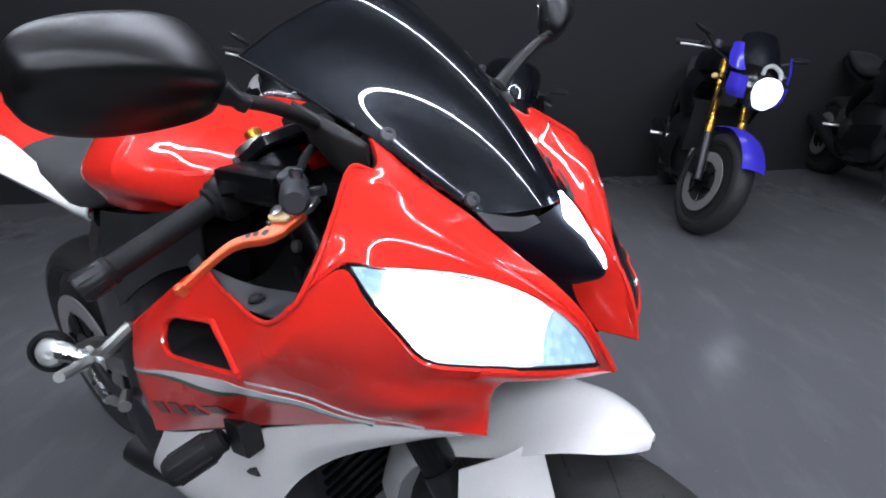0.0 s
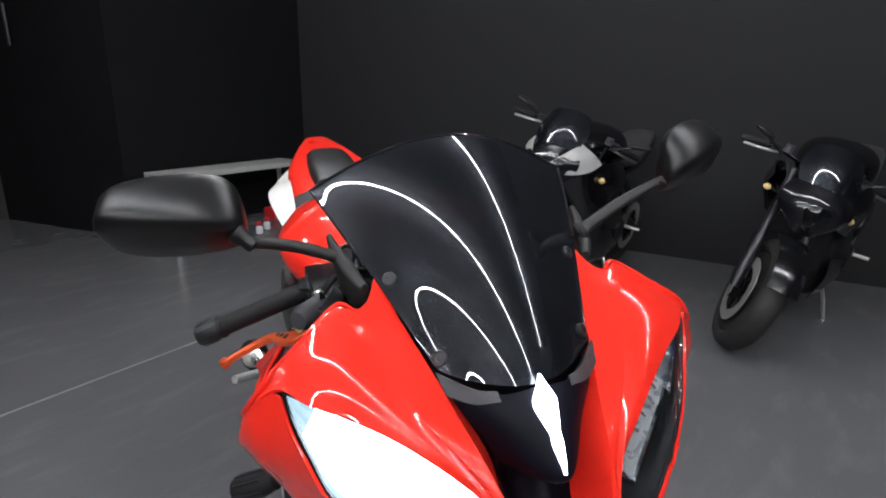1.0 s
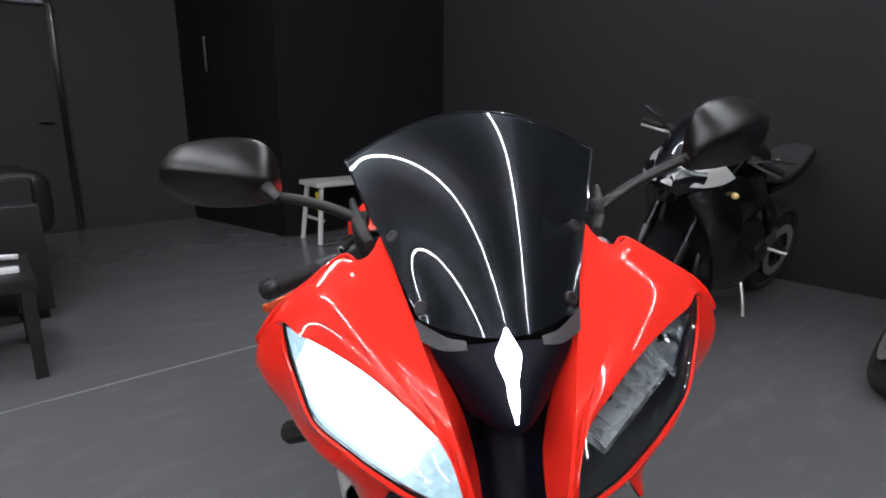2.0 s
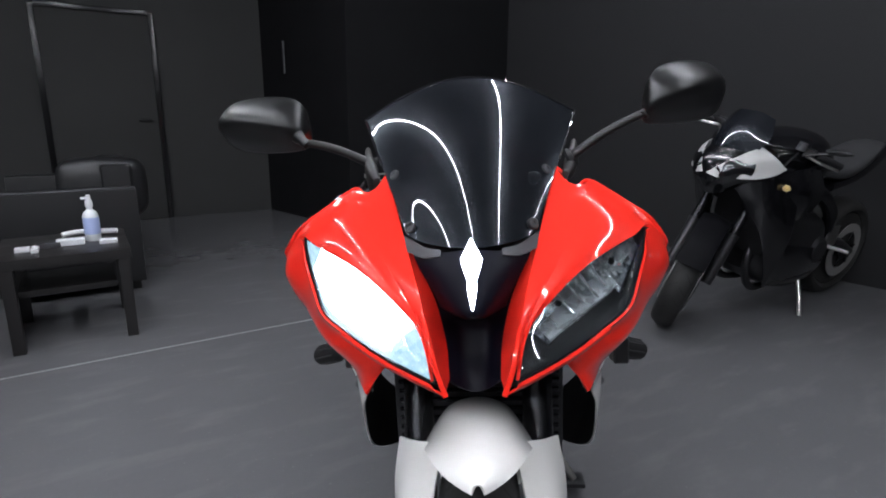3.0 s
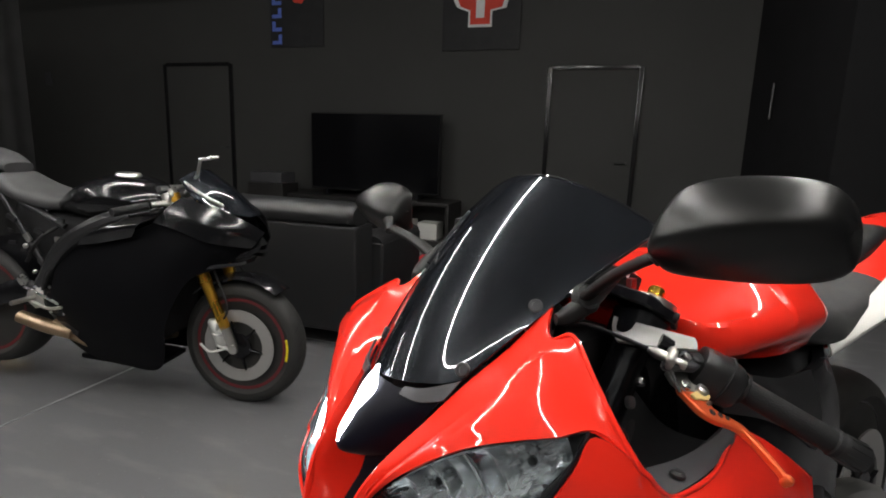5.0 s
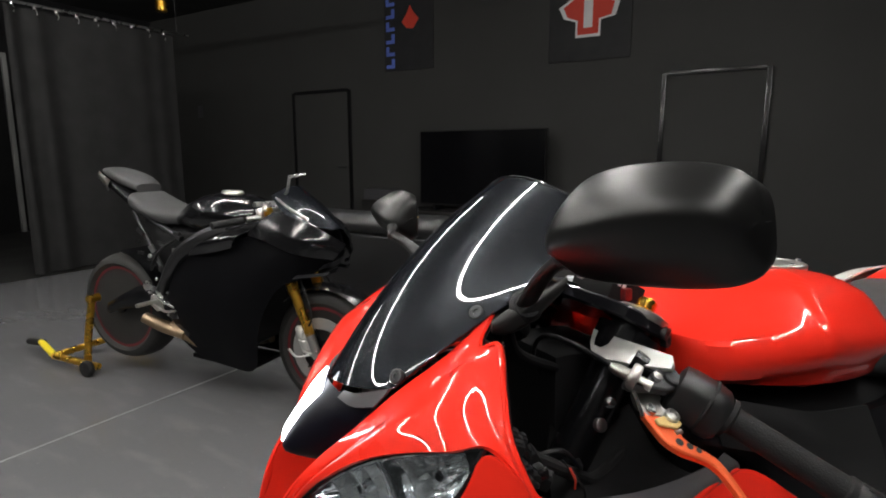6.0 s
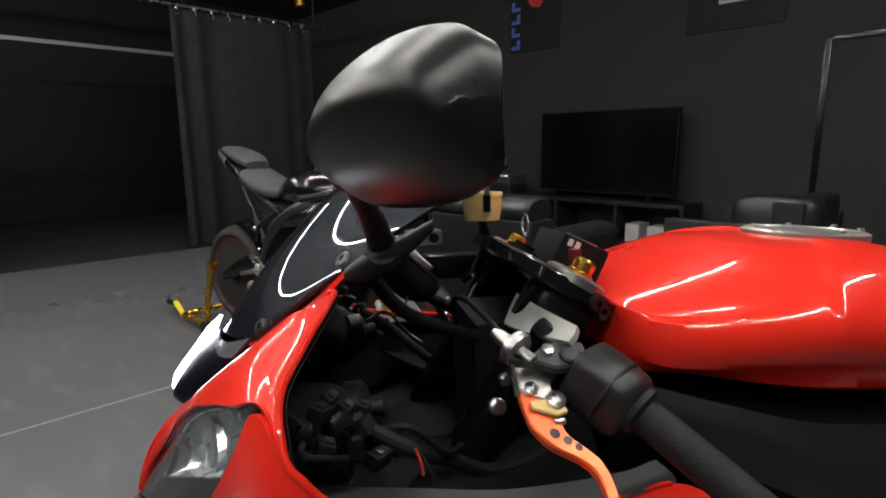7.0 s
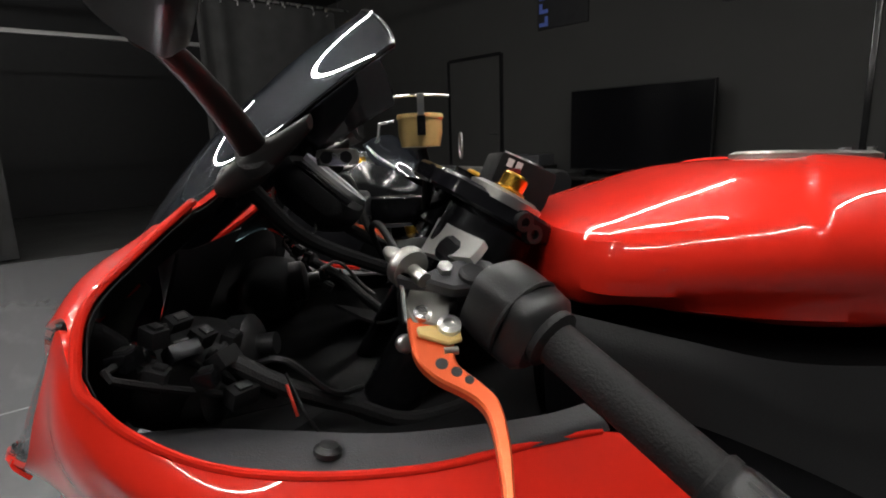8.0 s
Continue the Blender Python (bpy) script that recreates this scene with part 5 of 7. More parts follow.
    # lamp backs, loom and stays seen from the side
    for s in (1, -1):
        hull("lamp_back", [[(s * (0.15 + w * math.cos(t)), y, 0.86 + h * math.sin(t)) for t in np.linspace(0, 2 * math.pi, 20, endpoint=False)] for y, w, h in ((0.135, 0.05, 0.03), (0.15, 0.065, 0.04), (0.185, 0.055, 0.038), (0.2, 0.04, 0.03))], INNER, hero, "black headlight back shell", 2)
        for x, y, z, r in ((0.13, 0.205, 0.87, 0.026), (0.185, 0.19, 0.852, 0.022)):
            lathe("bulb_cap", [(r, -0.01), (r, 0.006), (r * 0.8, 0.01), (r * 0.35, 0.012), (r * 0.35, 0.026), (0.0, 0.026)], (s * x, y, z), (s * 0.15, 1, 0.1), PLASTIC, hero, "black bulb cap", seg=18)
        rnd = random.Random(11)
        spots = ((0.255, 0.17, 0.905), (0.246, 0.182, 0.89), (0.232, 0.178, 0.912), (0.222, 0.19, 0.897), (0.212, 0.185, 0.915), (0.2, 0.195, 0.9), (0.226, 0.205, 0.88), (0.205, 0.21, 0.885), (0.185, 0.21, 0.892), (0.19, 0.225, 0.866), (0.212, 0.222, 0.862), (0.175, 0.235, 0.852))
        for k, (x, y, z) in enumerate(spots):
            M3 = Matrix.Translation((s * x, y, z)) @ Matrix.Rotation(rnd.uniform(-0.7, 0.7), 4, "Z") @ Matrix.Rotation(rnd.uniform(-0.6, 0.6), 4, "X")
            a, b, c = rnd.uniform(0.006, 0.011), rnd.uniform(0.005, 0.008), rnd.uniform(0.004, 0.007)
            con = box("connector", (-a, -b, -c), (a, b, c), INNER if k % 3 else BLACKANO, hero, "black loom connector", 0.0022, M3)
            box("connector_latch", (-0.5 * a, -0.4 * b, c), (0.5 * a, 0.7 * b, c + 0.002), PLASTIC, con, "", 0.0008, M3)
            if k % 4 == 0:
                tube("connector_lead", [M3 @ Vector((a, 0, 0)), M3 @ Vector((a + 0.008, 0.004, -0.006)), (s * 0.19, 0.225, 0.85)], 0.0024, RUBBER, hero, seg=6)
        tube("wiring_loom", [(s * 0.2, 0.2, 0.89), (s * 0.2, 0.25, 0.86), (s * 0.17, 0.29, 0.83), (s * 0.14, 0.34, 0.8), (s * 0.1, 0.42, 0.8)], 0.007, RUBBER, hero, "taped wiring loom")
        tube("loom_wire", [(s * 0.2, 0.25, 0.87), (s * 0.215, 0.265, 0.845), (s * 0.205, 0.275, 0.82)], 0.0013, RUBBER, hero, seg=6)
        tube("loom_wire", [(s * 0.19, 0.225, 0.875), (s * 0.2, 0.25, 0.88), (s * 0.19, 0.28, 0.85), (s * 0.16, 0.3, 0.84)], 0.0025, PLASTIC, hero, seg=6)
        tube("red_lead", [(s * 0.21, 0.252, 0.866), (s * 0.214, 0.256, 0.855), (s * 0.211, 0.258, 0.843)], 0.0013, REDPRINT, hero, "thin red lead", seg=6)
        tube("fairing_stay", [(s * 0.05, 0.36, 0.9), (s * 0.1, 0.26, 0.95), (s * 0.14, 0.22, 1.0)], 0.007, INNER, hero, "fairing stay")
        lathe("stay_bolt", [(0.008, 0), (0.008, 0.006), (0.005, 0.008), (0.0, 0.008)], (s * 0.15, 0.335, 0.87), (s, 0.1, 0.3), STEEL, hero, "steel bolt", seg=14)
        lathe("stay_bolt", [(0.006, 0), (0.006, 0.006), (0.004, 0.008), (0.0, 0.008)], (s * 0.16, 0.34, 0.9), (s, 0.1, 0.3), STEEL, hero, "steel bolt", seg=14)
        rows = [[(s * 0.2, 0.24, 0.82), (s * 0.1, 0.3, 0.82), (s * 0.05, 0.34, 0.84)], [(s * 0.21, 0.33, 0.8), (s * 0.12, 0.36, 0.8), (s * 0.05, 0.4, 0.82)], [(s * 0.2, 0.45, 0.8), (s * 0.13, 0.45, 0.8), (s * 0.06, 0.46, 0.84)]]
        sheet("air_duct", grid(rows, 16, 12), INNER, hero, "matt black ram-air duct", 0.004)
    box("head_tube", (-0.07, 0.33, 0.7), (0.07, 0.44, 0.93), INNER, hero, "black head stock", 0.02)


def tank_and_tail():
    rings = []
    for y, w, zt, zc, z0 in ((0.447, 0.06, 0.95, 0.94, 0.92), (0.458, 0.13, 0.955, 0.938, 0.905), (0.478, 0.185, 0.962, 0.936, 0.893), (0.52, 0.206, 0.973, 0.936, 0.892), (0.58, 0.218, 0.988, 0.939, 0.882), (0.65, 0.223, 1.004, 0.941, 0.872), (0.73, 0.22, 1.008, 0.938, 0.866), (0.79, 0.207, 1.005, 0.932, 0.862), (0.84, 0.172, 0.995, 0.922, 0.85), (0.9, 0.14, 0.968, 0.91, 0.85), (0.95, 0.105, 0.93, 0.895, 0.85)):
        half = [(0.0, zt), (0.3 * w, zt - 0.002), (0.55 * w, zt - 0.008), (0.78 * w, zt - 0.024), (0.915 * w, zc + 0.02), (0.975 * w, zc + 0.006), (0.99 * w, zc - 0.008), (0.96 * w, zc - 0.026), (0.9 * w, (zc + z0) / 2 - 0.008), (0.84 * w, z0 + 0.004), (0.6 * w, z0)]
        rings.append([(x, y, z) for x, z in half] + [(-x, y, z) for x, z in half[:0:-1]])
    hull("airbox", [ring(0.46, 0.1, 0.75, 0.9, 3), ring(0.6, 0.175, 0.7, 0.875, 3), ring(0.8, 0.18, 0.68, 0.85, 3), ring(1.0, 0.13, 0.65, 0.84, 3)], INNER, hero, "dull black airbox under the tank")
    fine = []
    for rg in rings:
        half = spline(rg[:11], 30)
        fine.append(np.concatenate([half, flip_x(half[:0:-1])]))
    fine = np.array(fine)
    fine = np.stack([spline(fine[:, j], 170) for j in range(fine.shape[1])], 1)
    # the rear part stands a few millimetres proud behind a crease that runs out and forward from the cap
    ax = np.abs(fine[..., 0])
    line = np.interp(ax, [0.04, 0.067, 0.112, 0.152, 0.178, 0.202, 0.22], [0.755, 0.738, 0.709, 0.676, 0.656, 0.642, 0.633]) + np.clip(0.938 - fine[..., 2], 0, 0.1) * 1.6
    far = fine[..., 1] - line
    rise = np.clip((far + 0.005) / 0.01, 0, 1)
    rise = rise * rise * (3 - 2 * rise) * np.exp(-np.clip(far, 0, 1) / 0.11) * np.clip((ax - 0.045) / 0.04, 0, 1) * np.clip((fine[..., 2] - 0.938) / 0.02, 0, 1)
    out = np.stack([fine[..., 0] / 0.22, ax * 0 - 0.15, (fine[..., 2] - 0.93) / 0.075], -1)
    fine = fine + out / np.linalg.norm(out, axis=-1, keepdims=True) * rise[..., None] * 0.0055
    hull("fuel_tank", fine, RED, hero, "glossy red fuel tank", 1)
    lathe("tank_cap", [(0.072, -0.008), (0.072, 0.003), (0.066, 0.006), (0.055, 0.0065), (0.053, 0.005), (0.0, 0.006)], (0, 0.782, 1.006), (0, 0.04, 1), ALU, hero, "brushed aluminium fuel cap", seg=48)
    for k in range(7):
        a = 2 * math.pi * k / 7
        lathe("cap_screw", [(0.004, 0.004), (0.004, 0.0085), (0.0, 0.0085)], (0.061 * math.cos(a), 0.782 + 0.061 * math.sin(a), 1.006), (0, 0.04, 1), STEEL, hero, seg=10)
    for s in (1, -1):
        # dark cover below the tank and frame spar
        rows = [[(s * 0.13, 0.46, 0.885), (s * 0.15, 0.45, 0.84), (s * 0.16, 0.45, 0.76)], [(s * 0.205, 0.6, 0.85), (s * 0.215, 0.6, 0.79), (s * 0.215, 0.62, 0.66)], [(s * 0.2, 0.8, 0.832), (s * 0.21, 0.82, 0.75), (s * 0.2, 0.84, 0.6)], [(s * 0.13, 1.0, 0.82), (s * 0.17, 1.0, 0.7), (s * 0.18, 1.0, 0.5)]]
        sheet("frame_spar", grid(rows, 26, 14), BLACKANO, hero, "black alloy frame spar", 0.02)
        h = 0.0 if s > 0 else 0.022
        rows = [[(s * 0.19, 0.455, 0.9 + h), (s * 0.2, 0.46, 0.875 + h), (s * 0.205, 0.47, 0.84)], [(s * (0.213 + h / 5), 0.53, 0.882 + h), (s * 0.226, 0.545, 0.855 + h), (s * 0.222, 0.55, 0.815)], [(s * (0.214 + h / 4), 0.62, 0.858 + 1.4 * h), (s * 0.23, 0.635, 0.81 + h), (s * 0.224, 0.65, 0.765)], [(s * (0.21 + h / 4), 0.73, 0.845 + 1.4 * h), (s * 0.226, 0.75, 0.77 + h), (s * 0.22, 0.76, 0.7)]]
        sheet("tank_side_cover", grid(rows, 24, 12), PLASTIC, hero, "satin black cover below the tank", 0.004)
        rows = [
            [(s * 0.15, 0.97, 0.83), (s * 0.16, 0.965, 0.81), (s * 0.152, 0.975, 0.797)],
            [(s * 0.15, 1.08, 0.866), (s * 0.18, 1.08, 0.846), (s * 0.155, 1.07, 0.808)],
            [(s * 0.145, 1.22, 0.905), (s * 0.203, 1.23, 0.882), (s * 0.15, 1.2, 0.828)],
            [(s * 0.14, 1.35, 0.936), (s * 0.21, 1.37, 0.91), (s * 0.145, 1.34, 0.85)],
            [(s * 0.132, 1.5, 0.938), (s * 0.168, 1.52, 0.925), (s * 0.12, 1.5, 0.885)],
            [(s * 0.088, 1.7, 0.97), (s * 0.094, 1.7, 0.96), (s * 0.075, 1.68, 0.942)],
        ]
        sheet("tail_side_panel", grid(rows, 24, 10), WHITE, hero, "white tail side panel", 0.004)
    hull("rider_seat", [ring(0.835, 0.13, 0.835, 0.9, 3), ring(0.88, 0.162, 0.825, 0.922, 3), ring(0.96, 0.168, 0.81, 0.91, 3), ring(1.05, 0.165, 0.8, 0.898, 3), ring(1.16, 0.16, 0.825, 0.908, 3), ring(1.28, 0.145, 0.85, 0.928, 3)], SEAT, hero, "dark grey vinyl rider seat")
    hull("passenger_seat", [ring(1.3, 0.07, 0.9, 0.955, 3), ring(1.4, 0.078, 0.92, 0.99, 3), ring(1.54, 0.068, 0.95, 1.015, 3), ring(1.6, 0.05, 0.97, 1.01, 3)], PLASTIC, hero, "dark grey vinyl passenger seat")
    hull("tail_cowl", [ring(1.05, 0.13, 0.78, 0.84, 2.6), ring(1.28, 0.145, 0.83, 0.925, 2.8), ring(1.5, 0.138, 0.88, 0.985, 2.8), ring(1.68, 0.09, 0.95, 1.02, 2.6), ring(1.8, 0.05, 0.99, 1.035, 2.6)], RED, hero, "glossy red tail cowl")
    hull("tail_light", [ring(1.79, 0.045, 0.985, 1.025, 3), ring(1.815, 0.035, 0.992, 1.02, 3)], REDPRINT, hero, "red tail light", 1)


def drivetrain():
    hull("engine", [ring(0.42, 0.12, 0.32, 0.6, 3), ring(0.55, 0.19, 0.26, 0.7, 4), ring(0.85, 0.21, 0.24, 0.66, 4), ring(1.0, 0.15, 0.3, 0.6, 3)], DARKMETAL, hero, "dark engine block")
    for s in (1, -1):
        lathe("engine_cover", [(0.08, 0.0), (0.085, 0.02), (0.07, 0.045), (0.0, 0.05)], (s * 0.18, 0.82, 0.42), (s, 0, 0), DARKMETAL, hero, "round engine cover")
        tube("swingarm", [(s * 0.13, 1.0, 0.45), (s * 0.14, 1.2, 0.42), (s * 0.125, 1.46, 0.315)], [0.04, 0.035, 0.025], ALU, hero, "silver swingarm")
        drop = 0.035 if s > 0 else 0.0
        tube("foot_peg", [(s * 0.27, 0.82, 0.6 - drop), (s * 0.3, 0.785, 0.617 - drop), (s * 0.34, 0.742, 0.636 - 1.3 * drop)], [0.011, 0.01, 0.009 - drop / 10], SILVER, hero, "pale aluminium foot peg", smooth_path=False)
        if s > 0:
            continue
        plate("heel_plate", [(0.0, -0.005), (0.03, -0.012), (0.05, 0.0), (0.065, 0.02), (0.05, 0.032), (0.02, 0.026), (0.0, 0.02)], 0.01, SILVER, hero, "aluminium heel plate", Matrix.Translation((s * 0.268, 0.79, 0.588)) @ Matrix.Rotation(radians(90), 4, "Z") @ Matrix.Rotation(radians(90), 4, "X"), 0.002)
        tube("frame_bracket", [(s * 0.18, 0.78, 0.66), (s * 0.24, 0.8, 0.62), (s * 0.265, 0.82, 0.6)], 0.014, ALU, hero, "silver rear-set bracket")
        tube("brake_pedal", [(s * 0.27, 0.81, 0.597), (s * 0.285, 0.72, 0.6), (s * 0.292, 0.645, 0.608)], [0.008, 0.007, 0.006], DARKMETAL, hero, "dark foot lever")
        tube("pedal_tip", [(s * 0.286, 0.65, 0.606), (s * 0.305, 0.612, 0.611)], 0.0095, ALU, hero, "pale pedal tip", smooth_path=False)
        tube("heel_rod", [(s * 0.28, 0.81, 0.592), (s * 0.292, 0.735, 0.585), (s * 0.297, 0.7, 0.582)], 0.0085, STEEL, hero, "polished pedal rod", smooth_path=False)
        lathe("heel_ring", [(0.03, -0.012), (0.037, -0.01), (0.039, 0.0), (0.037, 0.01), (0.03, 0.012), (0.027, 0.0), (0.03, -0.012)], (s * 0.3, 0.905, 0.607), (s * 0.7, -0.65, 0.2), RUBBER, hero, "black rubber ring", caps=False)
        lathe("heel_guard", [(0.0, 0.034), (0.014, 0.03), (0.022, 0.02), (0.028, 0.004), (0.029, -0.006), (0.0, -0.008)], (s * 0.299, 0.9, 0.607), (s * 0.5, -0.85, 0.1), SILVER, hero, "polished heel guard")
        tube("guard_arm", [(s * 0.295, 0.885, 0.612), (s * 0.282, 0.85, 0.606), (s * 0.27, 0.815, 0.6)], [0.02, 0.015, 0.011], STEEL, hero, "polished guard arm")
    tube("exhaust", [(-0.1, 0.5, 0.3), (-0.1, 0.8, 0.19), (-0.15, 0.98, 0.2), (-0.17, 1.06, 0.22)], [0.028, 0.035, 0.05, 0.045], DARKMETAL, hero, "dark stubby exhaust", seg=18)
    wheel(hero, 1.43, 0.315, 0.315, 0.18, 5, BLACKANO, True, None, "rear_wheel", tread=False)
    hull("rear_hugger", [[(0.09 * math.cos(t) * k, 1.2 + 0.02 * k, 0.42 + 0.16 * (k + math.sin(t))) for t in np.linspace(0, math.pi, 12)] for k in (0.8, 1.0)], PLASTIC, hero, "black rear hugger", 1)
    stand_leg(hero, -3.09)


upper_fairing()
side_fairing()
lower_fairing()
nose()
screen()
headlight(1, False)
headlight(-1, True)
for s in (1, -1):
    handlebar(s)
    lever(s)
mirror(1, 0.331, 0.255, 1.1154, 0.0675, 0.0467, 0.0461, 0.0607, 0.0013, 0.03, (0.266, 0.206, 1.0885), (0.158, 0.2335, 1.0235))
mirror(-1, 0.338, 0.284, 1.094, 0.0745, 0.046, 0.047, 0.07, -0.002, 0.004, (0.264, 0.2265, 1.0655), (0.156, 0.2533, 1.0205))
front_end()
cockpit()
tank_and_tail()
drivetrain()


# ---- the other motorcycles ----
def race_bike(m):
    """The black sport machine by the sofa: gold forks, bare right side, raised tail."""
    e = empty("black_sport_motorcycle", m, "black sport motorcycle with gold forks on a rear paddock stand", "motorcycle", "parked motorcycles")
    wheel(e, 0.05, 0.3, 0.3, 0.12, 10, BLACKANO, True, DULLRED)
    wheel(e, 1.43, 0.315, 0.315, 0.19, 5, BLACKANO, False, DULLRED, "rear_wheel", tread=False)
    arc = [[(x, 0.05 + (0.335 - 3.0 * x * x) * math.cos(a), 0.3 + (0.335 - 3.0 * x * x) * math.sin(a)) for x in np.linspace(-0.072, 0.072, 9)] for a in np.radians(np.linspace(124, 44, 9))]
    sheet("front_fender", grid(arc, 20, 9), LACQUER, e, "gloss black front fender", thick=0.004)
    for s in (-1, 1):
        tube("fork_leg", [(s * 0.1, 0.06, 0.3), (s * 0.1, 0.105, 0.4)], [0.022, 0.024], ALU, e, "silver fork foot", smooth_path=False, seg=14)
        tube("fork_slider", [(s * 0.1, 0.1, 0.39), (s * 0.1, 0.2, 0.6)], 0.024, GOLD, e, "gold lower fork leg", smooth_path=False, seg=16)
        tube("fork_tube", [(s * 0.1, 0.195, 0.59), (s * 0.1, 0.36, 0.985)], 0.029, GOLD, e, "gold upper fork tube", smooth_path=False, seg=16)
        hull("radial_caliper", [[(s * 0.09 + 0.024 * math.cos(a) * w, 0.118 + 0.05 * t + 0.032 * math.sin(a) * w, 0.3 + 0.12 * t) for a in np.linspace(0, 2 * math.pi, 12, endpoint=False)] for t, w in ((0, 0.6), (0.12, 1), (0.45, 1.05), (0.5, 0.85), (0.55, 1.05), (0.88, 1), (1, 0.6))], SILVER, e, "silver radial brake caliper", 1)
        tube("caliper_mount", [(s * 0.1, 0.095, 0.42), (s * 0.106, 0.13, 0.415), (s * 0.1, 0.14, 0.31), (s * 0.104, 0.07, 0.29)], 0.0095, SILVER, e, "silver caliper mount", seg=10)
        tube("sensor_wire", [(s * 0.11, 0.1, 0.29), (s * 0.115, 0.17, 0.27), (s * 0.11, 0.22, 0.3)], 0.006, SILVER, e, "pale brake line", seg=6)
        lathe("axle_nut", [(0.022, 0.0), (0.022, 0.014), (0.012, 0.018), (0.0, 0.018)], (s * 0.112, 0.05, 0.3), (s, 0, 0), ALU, e, seg=14)
        tube("brake_hose", [(s * 0.1, 0.13, 0.4), (s * 0.12, 0.08, 0.5), (s * 0.1, 0.16, 0.66)], 0.005, RUBBER, e, seg=6)
        tube("tyre_mark", [(s * 0.0575, 0.05 + 0.236 * math.cos(a), 0.3 + 0.236 * math.sin(a)) for a in np.linspace(math.pi - 0.25, math.pi + 0.2, 6)], 0.006, YELLOW, e, "yellow tyre mark", seg=6)
        # broad matt side panel, with gloss layers above it
        rows = [
            [(0.075, 0.03, 0.84), (0.09, 0.03, 0.79), (0.07, 0.05, 0.72)],
            [(0.14, 0.10, 0.88), (0.165, 0.11, 0.79), (0.14, 0.14, 0.67)],
            [(0.17, 0.22, 0.9), (0.205, 0.22, 0.77), (0.18, 0.24, 0.61)],
            [(0.19, 0.34, 0.88), (0.23, 0.34, 0.66), (0.2, 0.33, 0.42)],
            [(0.205, 0.46, 0.83), (0.242, 0.46, 0.55), (0.17, 0.38, 0.18)],
            [(0.215, 0.62, 0.77), (0.24, 0.62, 0.5), (0.15, 0.58, 0.15)],
            [(0.21, 0.76, 0.72), (0.225, 0.78, 0.48), (0.14, 0.78, 0.17)],
            [(0.2, 0.88, 0.63), (0.2, 0.92, 0.46), (0.13, 0.94, 0.25)],
        ]
        g = grid(rows, 40, 18)
        sheet("side_fairing", g if s > 0 else flip_x(g), MATTBLACK, e, "matt black side fairing", 0.004)
        rows = [[(0.02, -0.045, 0.845), (0.06, -0.035, 0.81), (0.075, -0.01, 0.775)], [(0.075, -0.005, 0.885), (0.125, 0.02, 0.845), (0.15, 0.06, 0.79)], [(0.115, 0.07, 0.93), (0.17, 0.1, 0.88), (0.2, 0.15, 0.81)], [(0.14, 0.17, 0.965), (0.185, 0.2, 0.92), (0.215, 0.27, 0.85)], [(0.15, 0.28, 0.985), (0.19, 0.32, 0.94), (0.215, 0.38, 0.87)]]
        g = grid(rows, 26, 14)
        sheet("nose_cowl", g if s > 0 else flip_x(g), LACQUER, e, "gloss black nose cowl", 0.004)
        rows = [[(0.03, -0.04, 0.79), (0.07, -0.015, 0.77), (0.1, 0.03, 0.75)], [(0.04, -0.025, 0.755), (0.08, 0.0, 0.74), (0.115, 0.05, 0.725)]]
        g = grid(rows, 6, 10)
        sheet("headlight", g if s > 0 else flip_x(g), SCREEN, e, "dark slit headlight", 0.004)
        rows = [[(0.05, -0.025, 0.735), (0.1, 0.02, 0.715), (0.17, 0.13, 0.7)], [(0.05, -0.01, 0.71), (0.105, 0.035, 0.695), (0.18, 0.15, 0.68)]]
        g = grid(rows, 5, 12)
        sheet("chin_lip", g if s > 0 else flip_x(g), LACQUER, e, "gloss black chin lip", 0.006)
        rows = [[(0.2, 0.36, 0.9), (0.235, 0.42, 0.86), (0.225, 0.46, 0.8)], [(0.21, 0.5, 0.875), (0.24, 0.55, 0.83), (0.23, 0.6, 0.76)], [(0.2, 0.66, 0.84), (0.225, 0.7, 0.79), (0.215, 0.74, 0.73)]]
        g = grid(rows, 16, 10)
        g[..., 0] += 0.012
        sheet("knee_cover", g if s > 0 else flip_x(g), LACQUER, e, "gloss black frame cover", 0.005)
        tube("frame_spar", [(s * 0.08, 0.42, 0.9), (s * 0.2, 0.58, 0.86), (s * 0.2, 0.82, 0.72), (s * 0.16, 1.0, 0.5)], [0.03, 0.04, 0.04, 0.035], DARKMETAL, e, "dark frame spar")
        # bars
        tube("clip_on_bar", [(s * 0.1, 0.38, 0.945), (s * 0.34, 0.46, 0.92)], 0.012, BLACKANO, e, smooth_path=False)
        tube("grip", [(s * 0.2, 0.413, 0.935), (s * 0.345, 0.462, 0.919)], 0.0175, RUBBER, e, "black rubber grip", smooth_path=False, seg=14)
        tube("lever", [(s * 0.16, 0.365, 0.94), (s * 0.24, 0.36, 0.925), (s * 0.33, 0.395, 0.91)], 0.006, BLACKANO, e, "black brake lever")
        lathe("master_cylinder", [(0.016, 0.0), (0.018, 0.01), (0.018, 0.035), (0.011, 0.045), (0.0, 0.045)], (s * 0.15, 0.35, 0.95), (0, 0.2, 1), ALU, e, "silver master cylinder", seg=16)
        tube("fork_bracket", [(s * 0.1, 0.31, 0.93), (s * 0.16, 0.35, 0.95), (s * 0.2, 0.39, 0.945)], 0.011, ALU, e, "silver bar clamp")
        lathe("fork_cap", [(0.024, 0.0), (0.024, 0.012), (0.012, 0.016), (0.012, 0.026), (0.0, 0.026)], (s * 0.1, 0.362, 0.985), (0, 0.38, 0.92), ALU, e, "silver fork cap", seg=16)
